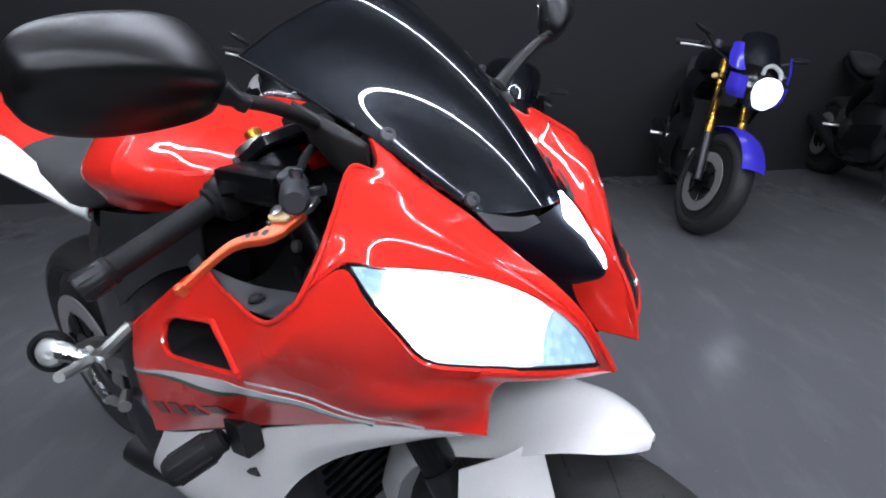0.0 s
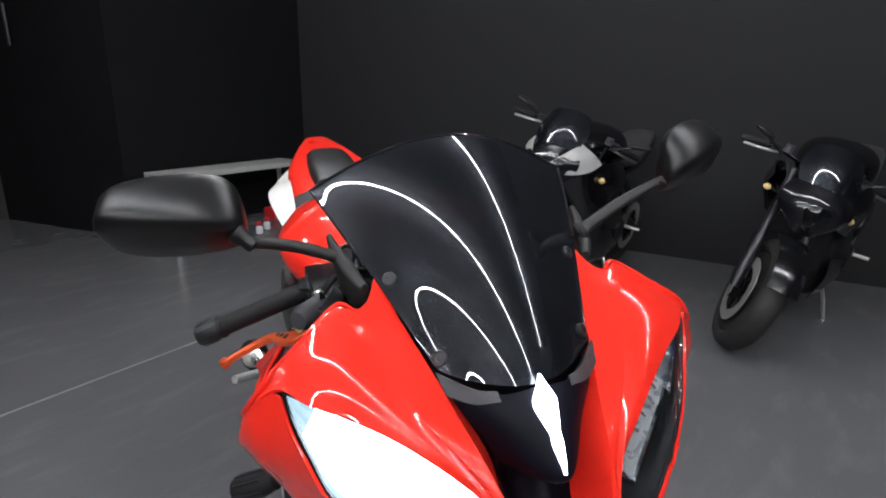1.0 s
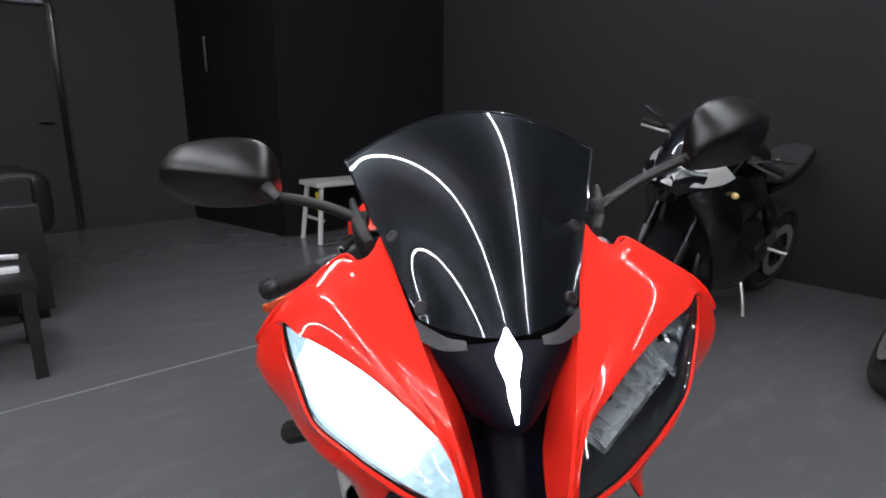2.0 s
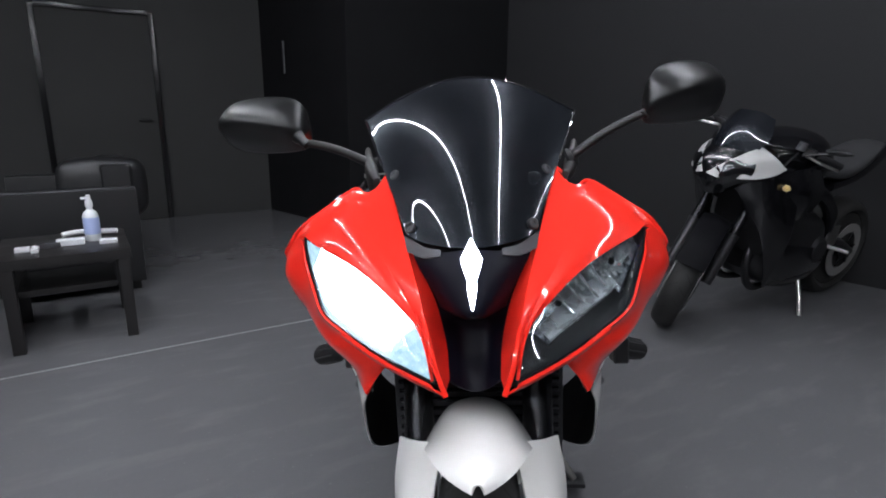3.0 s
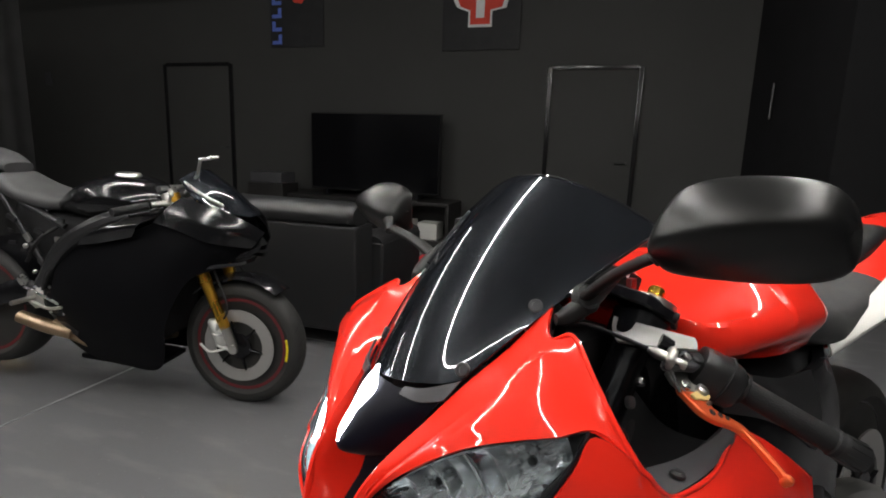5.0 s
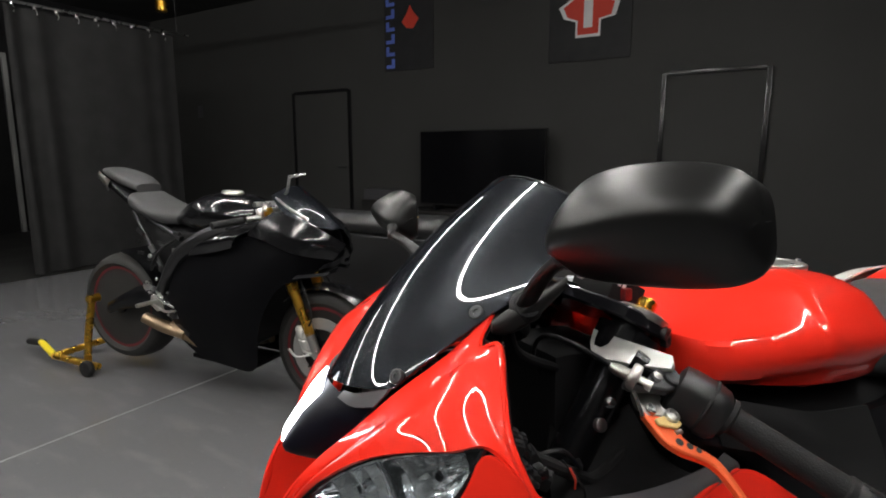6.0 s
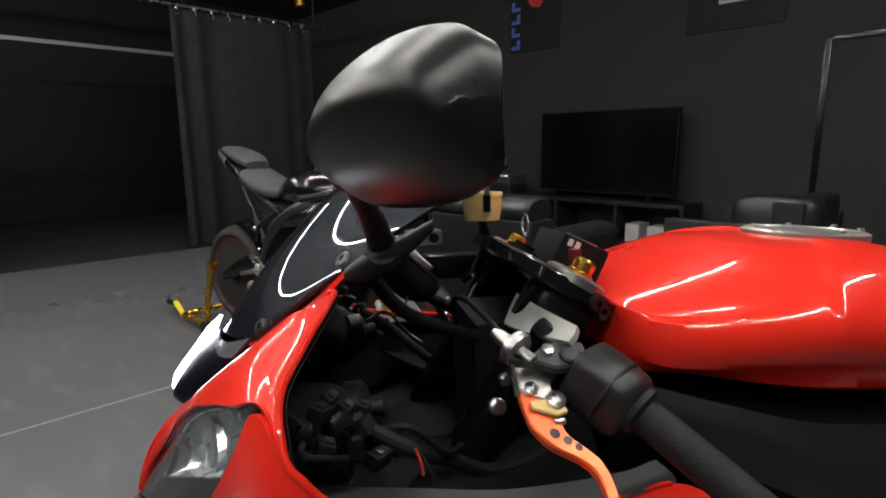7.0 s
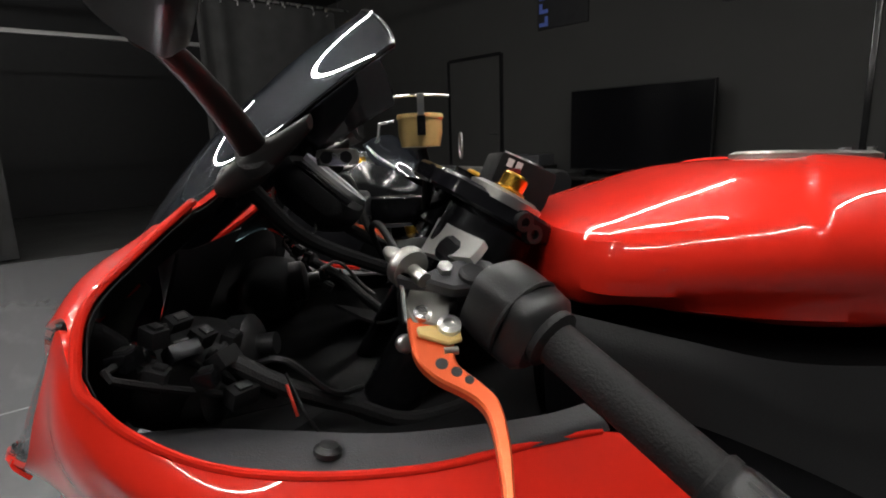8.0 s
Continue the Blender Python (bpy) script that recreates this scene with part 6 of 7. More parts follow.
        # bare rear: rear-sets, linkage, subframe
        tube("subframe_rail", [(s * 0.12, 0.9, 0.78), (s * 0.11, 1.15, 0.88), (s * 0.07, 1.5, 1.03)], 0.014, DARKMETAL, e, "dark subframe rail")
        tube("subframe_brace", [(s * 0.15, 1.0, 0.6), (s * 0.12, 1.24, 0.9)], 0.012, DARKMETAL, e, smooth_path=False)
        plate("rearset_plate", [(0.0, 0.0), (0.05, -0.015), (0.1, 0.02), (0.085, 0.07), (0.05, 0.055), (0.035, 0.11), (0.005, 0.1)], 0.008, ALU, e, "silver rear-set plate", Matrix.Translation((s * 0.19, 0.97, 0.4)) @ Matrix.Rotation(radians(90), 4, "Y") @ Matrix.Rotation(radians(90), 4, "Z"), 0.001)
        tube("foot_peg", [(s * 0.19, 1.02, 0.44), (s * 0.3, 1.03, 0.44)], 0.011, ALU, e, "silver foot peg", smooth_path=False)
        tube("foot_lever", [(s * 0.21, 1.03, 0.43), (s * 0.225, 0.92, 0.41), (s * 0.24, 0.83, 0.43)], 0.007, ALU, e, "silver foot lever")
        tube("shift_rod", [(s * 0.205, 0.88, 0.43), (s * 0.2, 1.06, 0.49)], 0.006, STEEL, e, smooth_path=False, seg=8)
        lathe("heel_boss", [(0.026, 0.0), (0.026, 0.012), (0.01, 0.018), (0.0, 0.018)], (s * 0.19, 1.07, 0.52), (s, 0, 0), STEEL, e, seg=16)
        hull("swingarm", [[(s * (x + w * math.cos(a)), y, z + h * math.sin(a)) for a in np.linspace(0, 2 * math.pi, 14, endpoint=False)] for x, y, z, w, h in ((0.13, 0.98, 0.43, 0.03, 0.06), (0.14, 1.15, 0.44, 0.028, 0.065), (0.14, 1.3, 0.39, 0.024, 0.05), (0.13, 1.46, 0.318, 0.02, 0.035))], BLACKANO, e, "black swingarm", 3)
        tube("header_pipe", [(s * 0.1, 0.5, 0.24), (s * 0.12, 0.66, 0.2), (s * 0.13, 0.84, 0.25), (s * 0.15, 0.96, 0.31)], [0.026, 0.028, 0.03, 0.03], TITANIUM, e, "brown heat-stained header pipe", seg=14)
        tube("exhaust_can", [(s * 0.15, 0.86, 0.27), (s * 0.17, 1.0, 0.3), (s * 0.18, 1.12, 0.33)], [0.03, 0.034, 0.03], TITANIUM, e, "pale titanium exhaust can", seg=16)
        for y, z, r in ((0.84, 0.55, 0.016), (0.9, 0.68, 0.013), (0.98, 0.62, 0.018), (1.06, 0.68, 0.012), (1.02, 0.56, 0.01)):
            lathe("frame_bolt", [(r, 0.0), (r, 0.01), (r * 0.5, 0.014), (0.0, 0.014)], (s * 0.175, y, z), (s, 0, 0.1), STEEL if r < 0.015 else DARKMETAL, e, seg=12)
        tube("hose", [(s * 0.16, 0.8, 0.66), (s * 0.2, 0.9, 0.6), (s * 0.18, 0.98, 0.48), (s * 0.13, 1.02, 0.42)], 0.011, RUBBER, e, "black coolant hose", seg=8)
        tube("hose", [(s * 0.14, 0.92, 0.78), (s * 0.19, 0.98, 0.72), (s * 0.16, 1.08, 0.6)], 0.008, RUBBER, e, "black breather hose", seg=8)
    # engine cases on the bare rear half
    hull("engine", [ring(0.42, 0.1, 0.3, 0.6, 3), ring(0.55, 0.18, 0.22, 0.7, 4), ring(0.85, 0.18, 0.22, 0.68, 4), ring(1.02, 0.14, 0.3, 0.62, 3)], DARKMETAL, e, "dark engine block")
    for s in (-1, 1):
        lathe("clutch_cover", [(0.0, 0.035), (0.05, 0.034), (0.06, 0.025), (0.078, 0.022), (0.084, 0.0)], (s * 0.165, 0.9, 0.44), (s, 0, 0), BLACKANO, e, "black round clutch cover", seg=24)
        for k in range(6):
            a = math.pi * k / 3
            lathe("cover_bolt", [(0.007, 0.0), (0.007, 0.006), (0.0, 0.007)], (s * 0.187, 0.9 + 0.07 * math.cos(a), 0.44 + 0.07 * math.sin(a)), (s, 0, 0), STEEL, e, seg=8)
    tube("shock_body", [(0.03, 1.0, 0.74), (0.03, 1.12, 0.46)], 0.022, DARKMETAL, e, "rear shock", smooth_path=False)
    tube("shock_spring", [(0.03 + 0.036 * math.cos(a), 1.01 + 0.1 * a / 44 + 0.01 * math.sin(a), 0.72 - 0.24 * a / 44 + 0.034 * math.sin(a)) for a in np.linspace(0, 44, 90)], 0.006, DARKRED, e, "dark red shock spring", n=220, seg=6)
    # tank, seats and tail
    hull("tank", [ring(0.44, 0.08, 0.88, 0.97, 2.2), ring(0.5, 0.16, 0.84, 1.0, 2.6, 0.45), ring(0.62, 0.2, 0.82, 1.035, 2.5, 0.5), ring(0.74, 0.195, 0.82, 1.03, 2.4, 0.5), ring(0.86, 0.15, 0.83, 0.98, 2.3, 0.5), ring(0.95, 0.1, 0.83, 0.92, 2.2)], LACQUER, e, "gloss black fuel tank")
    lathe("tank_cap", [(0.0, 0.014), (0.05, 0.012), (0.058, 0.0)], (0, 0.66, 1.034), (0, 0, 1), ALU, e, "silver tank cap", seg=28)
    hull("rider_seat", [ring(0.93, 0.09, 0.84, 0.91, 3), ring(1.02, 0.14, 0.84, 0.92, 3), ring(1.16, 0.15, 0.87, 0.95, 3), ring(1.27, 0.13, 0.9, 1.0, 3)], SEAT, e, "dark grey rider seat")
    hull("tail_cowl", [ring(1.0, 0.11, 0.8, 0.86, 2.6), ring(1.22, 0.125, 0.87, 0.97, 2.6), ring(1.42, 0.1, 0.97, 1.05, 2.6), ring(1.58, 0.05, 1.05, 1.09, 2.4)], LACQUER, e, "gloss black tail cowl")
    hull("passenger_seat", [ring(1.26, 0.08, 0.99, 1.04, 3), ring(1.36, 0.105, 1.02, 1.085, 3), ring(1.5, 0.08, 1.06, 1.115, 3), ring(1.56, 0.05, 1.075, 1.11, 3)], SEAT, e, "dark grey passenger pad")
    for s in (-1, 1):
        rows = [[(s * 0.1, 1.44, 1.05), (s * 0.108, 1.45, 1.02), (s * 0.095, 1.46, 0.99)], [(s * 0.06, 1.575, 1.09), (s * 0.064, 1.58, 1.07), (s * 0.055, 1.585, 1.05)]]
        sheet("tail_panel", grid(rows, 8, 6), ALU, e, "silver tail side panel", 0.004)
    hull("tail_light", [ring(1.57, 0.045, 1.05, 1.09, 3), ring(1.6, 0.035, 1.055, 1.085, 3)], REDPRINT, e, "red tail light", fine=1)
    plate("triple_clamp", [(-0.14, 0.02), (-0.09, 0.045), (0.09, 0.045), (0.14, 0.02), (0.13, -0.03), (0.04, -0.045), (-0.04, -0.045), (-0.13, -0.03)], 0.016, ALU, e, "silver triple clamp", Matrix.Translation((0, 0.365, 0.968)) @ Matrix.Rotation(radians(-22), 4, "X"), 0.003)
    tube("steering_damper", [(-0.1, 0.43, 1.0), (0.1, 0.41, 1.0)], [0.013, 0.011], STEEL, e, "polished steering damper", smooth_path=False, seg=14)
    sc = [[(0.0, 0.0, 0.915), (0.06, 0.02, 0.915), (0.125, 0.1, 0.935)], [(0.0, 0.13, 1.02), (0.075, 0.15, 1.01), (0.15, 0.22, 0.985)], [(0.0, 0.27, 1.1), (0.07, 0.28, 1.09), (0.125, 0.31, 1.055)]]
    g = grid(sc, 20, 16)
    sheet("windscreen", np.concatenate([flip_x(g)[:, :0:-1], g], 1), SMOKE, e, "smoked windscreen", thick=0.003)
    # steel hook and strip shaped as the tube light's reflection in the windscreen
    tube("reflection_hook", [(-0.1, 0.3, 0.99), (-0.08, 0.25, 1.08), (-0.09, 0.23, 1.15), (-0.06, 0.16, 1.165)], 0.008, STEEL, e, "bright hook in place of a tube light reflection on the screen", smooth_path=False)
    tube("screen_strip", [(-0.115, 0.29, 1.045), (-0.125, 0.2, 1.0), (-0.11, 0.11, 0.958)], 0.008, STEEL, e, "bright strip in place of a tube light reflection on the screen")
    box("dash", (-0.07, 0.25, 0.97), (0.07, 0.275, 1.03), PLASTIC, e, "black dash display", 0.006)
    box("radiator", (-0.15, 0.4, 0.3), (0.15, 0.43, 0.7), INNER, e, "dark radiator", 0.005)
    box("belly_pan", (-0.12, 0.45, 0.135), (0.12, 0.85, 0.16), MATTBLACK, e, "matt black belly pan", 0.01)
    # dark filling under the seat, with small brackets and fittings on it
    hull("airbox", [ring(0.8, 0.1, 0.62, 0.84, 3), ring(0.95, 0.13, 0.52, 0.84, 3), ring(1.1, 0.11, 0.56, 0.86, 3), ring(1.22, 0.07, 0.7, 0.88, 3)], INNER, e, "dull black airbox and battery cover")
    sheet("rear_hugger", grid([[(x, 1.43 + 0.34 * math.cos(a), 0.315 + 0.34 * math.sin(a)) for x in (-0.1, 0.0, 0.1)] for a in np.radians(np.linspace(175, 95, 8))], 20, 9), MATTBLACK, e, "matt black rear hugger", 0.004)
    rnd = random.Random(21)
    for s in (-1, 1):
        for k in range(16):
            y, z = rnd.uniform(0.86, 1.16), rnd.uniform(0.46, 0.84)
            x = s * (0.135 + rnd.uniform(0, 0.03))
            q = Matrix.Translation((x, y, z)) @ Matrix.Rotation(rnd.uniform(-1, 1), 4, "X")
            w, h = rnd.uniform(0.012, 0.035), rnd.uniform(0.006, 0.014)
            box("bracket", (-0.006, -w, -h), (0.006, w, h), (ALU, DARKMETAL, STEEL, DARKMETAL)[k % 4], e, "small metal bracket", 0.003, q)
        tube("chain_guard", [(s * 0.11, 1.05, 0.46), (s * 0.115, 1.25, 0.43), (s * 0.11, 1.42, 0.36)], 0.012, DARKMETAL, e, "dark chain guard", seg=8)
    return e


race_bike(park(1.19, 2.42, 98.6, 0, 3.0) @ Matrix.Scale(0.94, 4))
def street_bike(name, label, m, lean, steer, cowl, lamp, lamp_label, fender, tank, fork, h=0.0, cheeks=None, side=None, big=1.0, ears=None):
    """A machine on its side stand: bars, cowl and front wheel turned to the lock; h lifts the cowl."""
    e = empty(name, m, label, "motorcycle", "parked motorcycles")
    wheel(e, 0.05, 0.3, 0.3, 0.12, 5, BLACKANO, True)
    arc = [[(x, 0.05 + (0.335 - 3.0 * x * x) * math.cos(a), 0.3 + (0.335 - 3.0 * x * x) * math.sin(a)) for x in np.linspace(-0.068, 0.068, 9)] for a in np.radians(np.linspace(150, 55, 9))]
    sheet("front_fender", grid(arc, 20, 9), fender, e, "front fender", thick=0.004)
    for s in (-1, 1):
        tube("fork_leg", [(s * 0.1, 0.05, 0.3), (s * 0.1, 0.16, 0.56)], [0.026, 0.028], DARKMETAL, e, "dark fork leg", smooth_path=False, seg=12)
        tube("fork_tube", [(s * 0.1, 0.15, 0.54), (s * 0.1, 0.33, 0.96 + h)], 0.022, fork, e, "fork tube", smooth_path=False, seg=12)
        caliper(e, s * 0.085, 0.15, 0.37)
        tube("handlebar", [(0, 0.36, 0.98 + h), (s * 0.12, 0.37, 1.0 + h), (s * 0.22, 0.4, 1.01 + h), (s * 0.36, 0.46, 0.99 + h)], 0.011, BLACKANO, e, "black handlebar")
        tube("grip", [(s * 0.25, 0.412, 1.008 + h), (s * 0.37, 0.464, 0.988 + h)], 0.0175, RUBBER, e, "black grip", smooth_path=False)
        tube("lever", [(s * 0.2, 0.36, 1.0 + h), (s * 0.27, 0.36, 0.99 + h), (s * 0.36, 0.41, 0.975 + h)], 0.007, ALU, e, "silver lever")
        box("switch_block", (s * 0.215 - 0.025, 0.375, 0.985 + h), (s * 0.215 + 0.025, 0.425, 1.03 + h), PLASTIC, e, "black switch block", 0.01)
        lathe("fluid_cup", [(0.0, 0.04), (0.02, 0.038), (0.022, 0.0), (0.0, 0.0)], (s * 0.17, 0.36, 1.015 + h), (0, 0, 1), GREYPLASTIC, e, "grey fluid cup", seg=16)
        tube("mirror_stalk", [(s * 0.19, 0.33, 1.0 + h), (s * 0.25, 0.31, 1.035 + h), (s * 0.3, 0.3, 1.06 + h)], 0.007, PLASTIC, e, "black mirror stalk")
        hull("mirror_housing", [[(s * (0.32 + w * math.cos(a)), yy, 1.075 + h + hh * math.sin(a) + 0.22 * w * math.cos(a)) for a in np.linspace(0, 2 * math.pi, 18, endpoint=False)] for yy, w, hh in ((0.275, 0.025, 0.006), (0.285, 0.05, 0.014), (0.305, 0.055, 0.017))], PLASTIC, e, "black mirror housing", fine=2)
        tube("brake_hose", [(s * 0.17, 0.36, 1.0 + h), (s * 0.14, 0.22, 0.93 + h), (s * 0.12, 0.2, 0.7), (s * 0.09, 0.14, 0.42)], 0.005, RUBBER, e, seg=6)
        lathe("turn_signal", [(0.0, -0.02), (0.014, -0.012), (0.016, 0.006), (0.0, 0.02)], (s * 0.2, 0.19, 0.86 + h), (s, 0, 0), FLUID, e, "amber turn signal", seg=14)
        tube("signal_stalk", [(s * 0.12, 0.2, 0.85 + h), (s * 0.19, 0.19, 0.86 + h)], 0.006, PLASTIC, e, smooth_path=False, seg=6)
    # cowl with its lamp, and a small screen above it
    rows = [
        [(0.0, 0.06, 0.975 + h), (0.07, 0.075, 0.97 + h), (0.13, 0.13, 0.955 + h)],
        [(0.0, 0.0, 0.9 + h), (0.085, 0.02, 0.9 + h), (0.165, 0.1, 0.9 + h)],
        [(0.0, -0.015, 0.82 + h), (0.08, 0.005, 0.82 + h), (0.15, 0.09, 0.84 + h)],
        [(0.0, 0.02, 0.75 + h), (0.05, 0.035, 0.755 + h), (0.095, 0.1, 0.79 + h)],
    ]
    sheet("nose_cowl", grid(whole(rows), 22, 25), cowl, e, "glossy nose cowl", 0.004)
    lamp_rows = [[(-0.034, -0.006, 0.9 + h), (0.0, -0.012, 0.906 + h), (0.034, -0.006, 0.9 + h)], [(-0.062, -0.004, 0.87 + h), (0.0, -0.024, 0.872 + h), (0.062, -0.004, 0.87 + h)], [(-0.056, -0.004, 0.82 + h), (0.0, -0.03, 0.818 + h), (0.056, -0.004, 0.82 + h)], [(-0.026, 0.004, 0.785 + h), (0.0, -0.01, 0.782 + h), (0.026, 0.004, 0.785 + h)]]
    lamp_rows = [[(x * big, y - 0.012 * (big - 1) * 5, 0.85 + h + (z - 0.85 - h) * big) for x, y, z in row] for row in lamp_rows]
    sheet("headlight", grid(lamp_rows, 14, 13), lamp, e, lamp_label, 0.006)
    sc = [[(0.0, 0.055, 0.975 + h), (0.065, 0.07, 0.97 + h), (0.125, 0.125, 0.958 + h)], [(0.0, 0.12, 1.065 + h), (0.07, 0.135, 1.058 + h), (0.14, 0.195, 1.035 + h)], [(0.0, 0.2, 1.145 + h), (0.06, 0.21, 1.14 + h), (0.11, 0.24, 1.115 + h)]]
    sheet("windscreen", grid(whole(sc), 18, 25), SMOKE, e, "smoked windscreen", 0.003)
    if ears:
        # painted fins beside the screen and below the lamp, and a bright arch over the lamp
        for s in (-1, 1):
            for rows in ([[(0.13, 0.06, 0.93), (0.16, 0.08, 0.92), (0.19, 0.13, 0.93)], [(0.15, 0.1, 0.99), (0.175, 0.12, 0.985), (0.195, 0.16, 0.98)], [(0.15, 0.15, 1.06), (0.17, 0.165, 1.06), (0.185, 0.19, 1.05)]], [[(0.115, 0.03, 0.9), (0.15, 0.05, 0.9), (0.18, 0.1, 0.9)], [(0.1, 0.025, 0.83), (0.145, 0.045, 0.825), (0.175, 0.1, 0.83)], [(0.08, 0.04, 0.79), (0.12, 0.055, 0.785), (0.15, 0.1, 0.79)]]):
                g = grid([[(x, y - 0.012, z + h) for x, y, z in row] for row in rows], 10, 8)
                sheet("cowl_fin", g if s > 0 else flip_x(g), ears, e, "blue painted cowl fin", 0.006)
        tube("lamp_arch", [(-0.055, 0.0, 0.93 + h), (-0.045, 0.015, 0.965 + h), (0.0, 0.03, 0.985 + h), (0.045, 0.015, 0.965 + h), (0.055, 0.0, 0.93 + h)], 0.011, PALEPAINT, e, "pale arch over the lamp")
    if cheeks:
        for s in (-1, 1):
            rows = [[(0.012, -0.022, 0.852 + h), (0.03, -0.016, 0.846 + h), (0.06, 0.0, 0.84 + h)], [(0.06, 0.02, 0.905 + h), (0.11, 0.045, 0.88 + h), (0.165, 0.1, 0.85 + h)], [(0.11, 0.1, 0.965 + h), (0.165, 0.14, 0.93 + h), (0.205, 0.2, 0.87 + h)], [(0.13, 0.18, 0.99 + h), (0.185, 0.22, 0.95 + h), (0.215, 0.28, 0.9 + h)]]
            g = grid(rows, 18, 12)
            g[..., 1] -= 0.01
            sheet("nose_cheek", g if s > 0 else flip_x(g), cheeks, e, "painted nose cheek", 0.004)
            rows = [[(0.09, 0.09, 0.8), (0.11, 0.13, 0.75), (0.11, 0.17, 0.7)], [(0.17, 0.16, 0.84), (0.19, 0.2, 0.72), (0.17, 0.25, 0.6)], [(0.205, 0.28, 0.85), (0.225, 0.32, 0.64), (0.19, 0.36, 0.42)], [(0.215, 0.42, 0.82), (0.235, 0.46, 0.55), (0.18, 0.46, 0.24)]]
            g = grid(rows, 18, 14)
            sheet("lower_fairing", g if s > 0 else flip_x(g), LACQUER, e, "gloss black lower fairing", 0.004)
    if steer:
        axis = Vector((0, 0.42, 0.9)).normalized()
        turn = Matrix.Translation((0, 0.35, 0.95)) @ Matrix.Rotation(radians(steer), 4, axis) @ Matrix.Translation((0, -0.35, -0.95))
        for o in e.children:
            if not (cheeks and ("cowl" in o.name or "fairing" in o.name or "cheek" in o.name or "headlight" in o.name or "screen" in o.name)):
                o.matrix_basis = turn
    wheel(e, 1.4, 0.315, 0.315, 0.18, 5, BLACKANO, True, None, "rear_wheel", tread=False)
    hull("engine", [ring(0.44, 0.1, 0.3, 0.6, 3), ring(0.55, 0.19, 0.22, 0.66, 4), ring(0.85, 0.2, 0.2, 0.62, 4), ring(1.0, 0.14, 0.27, 0.55, 3)], DARKMETAL, e, "dark engine block")
    box("radiator", (-0.16, 0.38, 0.42), (0.16, 0.41, 0.72), INNER, e, "dark radiator", 0.006)
    for s in (-1, 1):
        rows = [[(0.17, 0.26, 0.86), (0.2, 0.3, 0.78), (0.17, 0.34, 0.66)], [(0.22, 0.42, 0.9), (0.25, 0.46, 0.78), (0.2, 0.5, 0.62)], [(0.21, 0.6, 0.88), (0.235, 0.64, 0.76), (0.19, 0.66, 0.64)]]
        g = grid(rows, 16, 12)
        sheet("tank_shroud", g if s > 0 else flip_x(g), side or cowl, e, "painted radiator shroud", 0.005)
        rows = [[(0.16, 0.42, 0.5), (0.17, 0.44, 0.38), (0.13, 0.48, 0.24)], [(0.19, 0.7, 0.46), (0.19, 0.72, 0.34), (0.13, 0.74, 0.2)], [(0.16, 0.95, 0.42), (0.16, 0.96, 0.32), (0.12, 0.96, 0.22)]]
        g = grid(rows, 14, 10)
        g[..., 0] += 0.03
        sheet("belly_panel", g if s > 0 else flip_x(g), LACQUER, e, "black belly panel", 0.005)
        tube("frame_spar", [(s * 0.07, 0.38, 0.88), (s * 0.19, 0.58, 0.8), (s * 0.18, 0.88, 0.64), (s * 0.14, 1.0, 0.44)], [0.028, 0.038, 0.038, 0.03], BLACKANO, e, "black frame spar")
        tube("swingarm", [(s * 0.12, 1.0, 0.42), (s * 0.13, 1.2, 0.4), (s * 0.12, 1.42, 0.315)], [0.036, 0.032, 0.024], DARKMETAL, e, "dark swingarm")
        tube("foot_peg", [(s * 0.17, 0.98, 0.42), (s * 0.29, 1.0, 0.42)], 0.011, ALU, e, "silver foot peg", smooth_path=False)
        box("heel_plate", (s * 0.18 - 0.005, 0.95, 0.42), (s * 0.18 + 0.005, 1.06, 0.54), ALU, e, "silver heel plate", 0.004)
        lathe("engine_cover", [(0.085, 0.0), (0.085, 0.02), (0.065, 0.04), (0.0, 0.042)], (s * 0.18, 0.84, 0.42), (s, 0, 0), DARKMETAL, e, "round engine cover", seg=22)
        tube("header_pipe", [(s * 0.08, 0.42, 0.5), (s * 0.1, 0.38, 0.34), (s * 0.09, 0.5, 0.2), (s * 0.06, 0.75, 0.18)], 0.02, DARKMETAL, e, "dark header pipe")
    tube("exhaust", [(-0.08, 0.75, 0.18), (-0.13, 1.0, 0.24), (-0.18, 1.2, 0.36), (-0.2, 1.4, 0.44)], [0.028, 0.035, 0.05, 0.054], DARKMETAL, e, "dark exhaust silencer", seg=14)
    hull("tank", [ring(0.42, 0.07, 0.88, 0.96, 2.2), ring(0.5, 0.15, 0.84, 1.02, 2.6, 0.45), ring(0.64, 0.185, 0.82, 1.06, 2.6, 0.45), ring(0.8, 0.15, 0.82, 1.0, 2.4, 0.45), ring(0.92, 0.1, 0.81, 0.9, 2.2)], tank, e, "fuel tank")
    hull("seat", [ring(0.9, 0.1, 0.79, 0.86, 3), ring(1.05, 0.14, 0.78, 0.87, 3), ring(1.22, 0.13, 0.82, 0.9, 3), ring(1.42, 0.1, 0.9, 0.97, 3), ring(1.52, 0.07, 0.93, 0.98, 3)], SEAT, e, "dark vinyl seat")
    hull("tail_cowl", [ring(1.0, 0.11, 0.7, 0.78, 2.6), ring(1.25, 0.12, 0.76, 0.84, 2.6), ring(1.5, 0.09, 0.85, 0.93, 2.6), ring(1.64, 0.05, 0.9, 0.95, 2.4)], side or cowl, e, "tail cowl")
    hull("tail_light", [ring(1.63, 0.04, 0.9, 0.945, 3), ring(1.66, 0.03, 0.905, 0.94, 3)], REDPRINT, e, "red tail light", fine=1)
    stand_leg(e, lean)
    return e


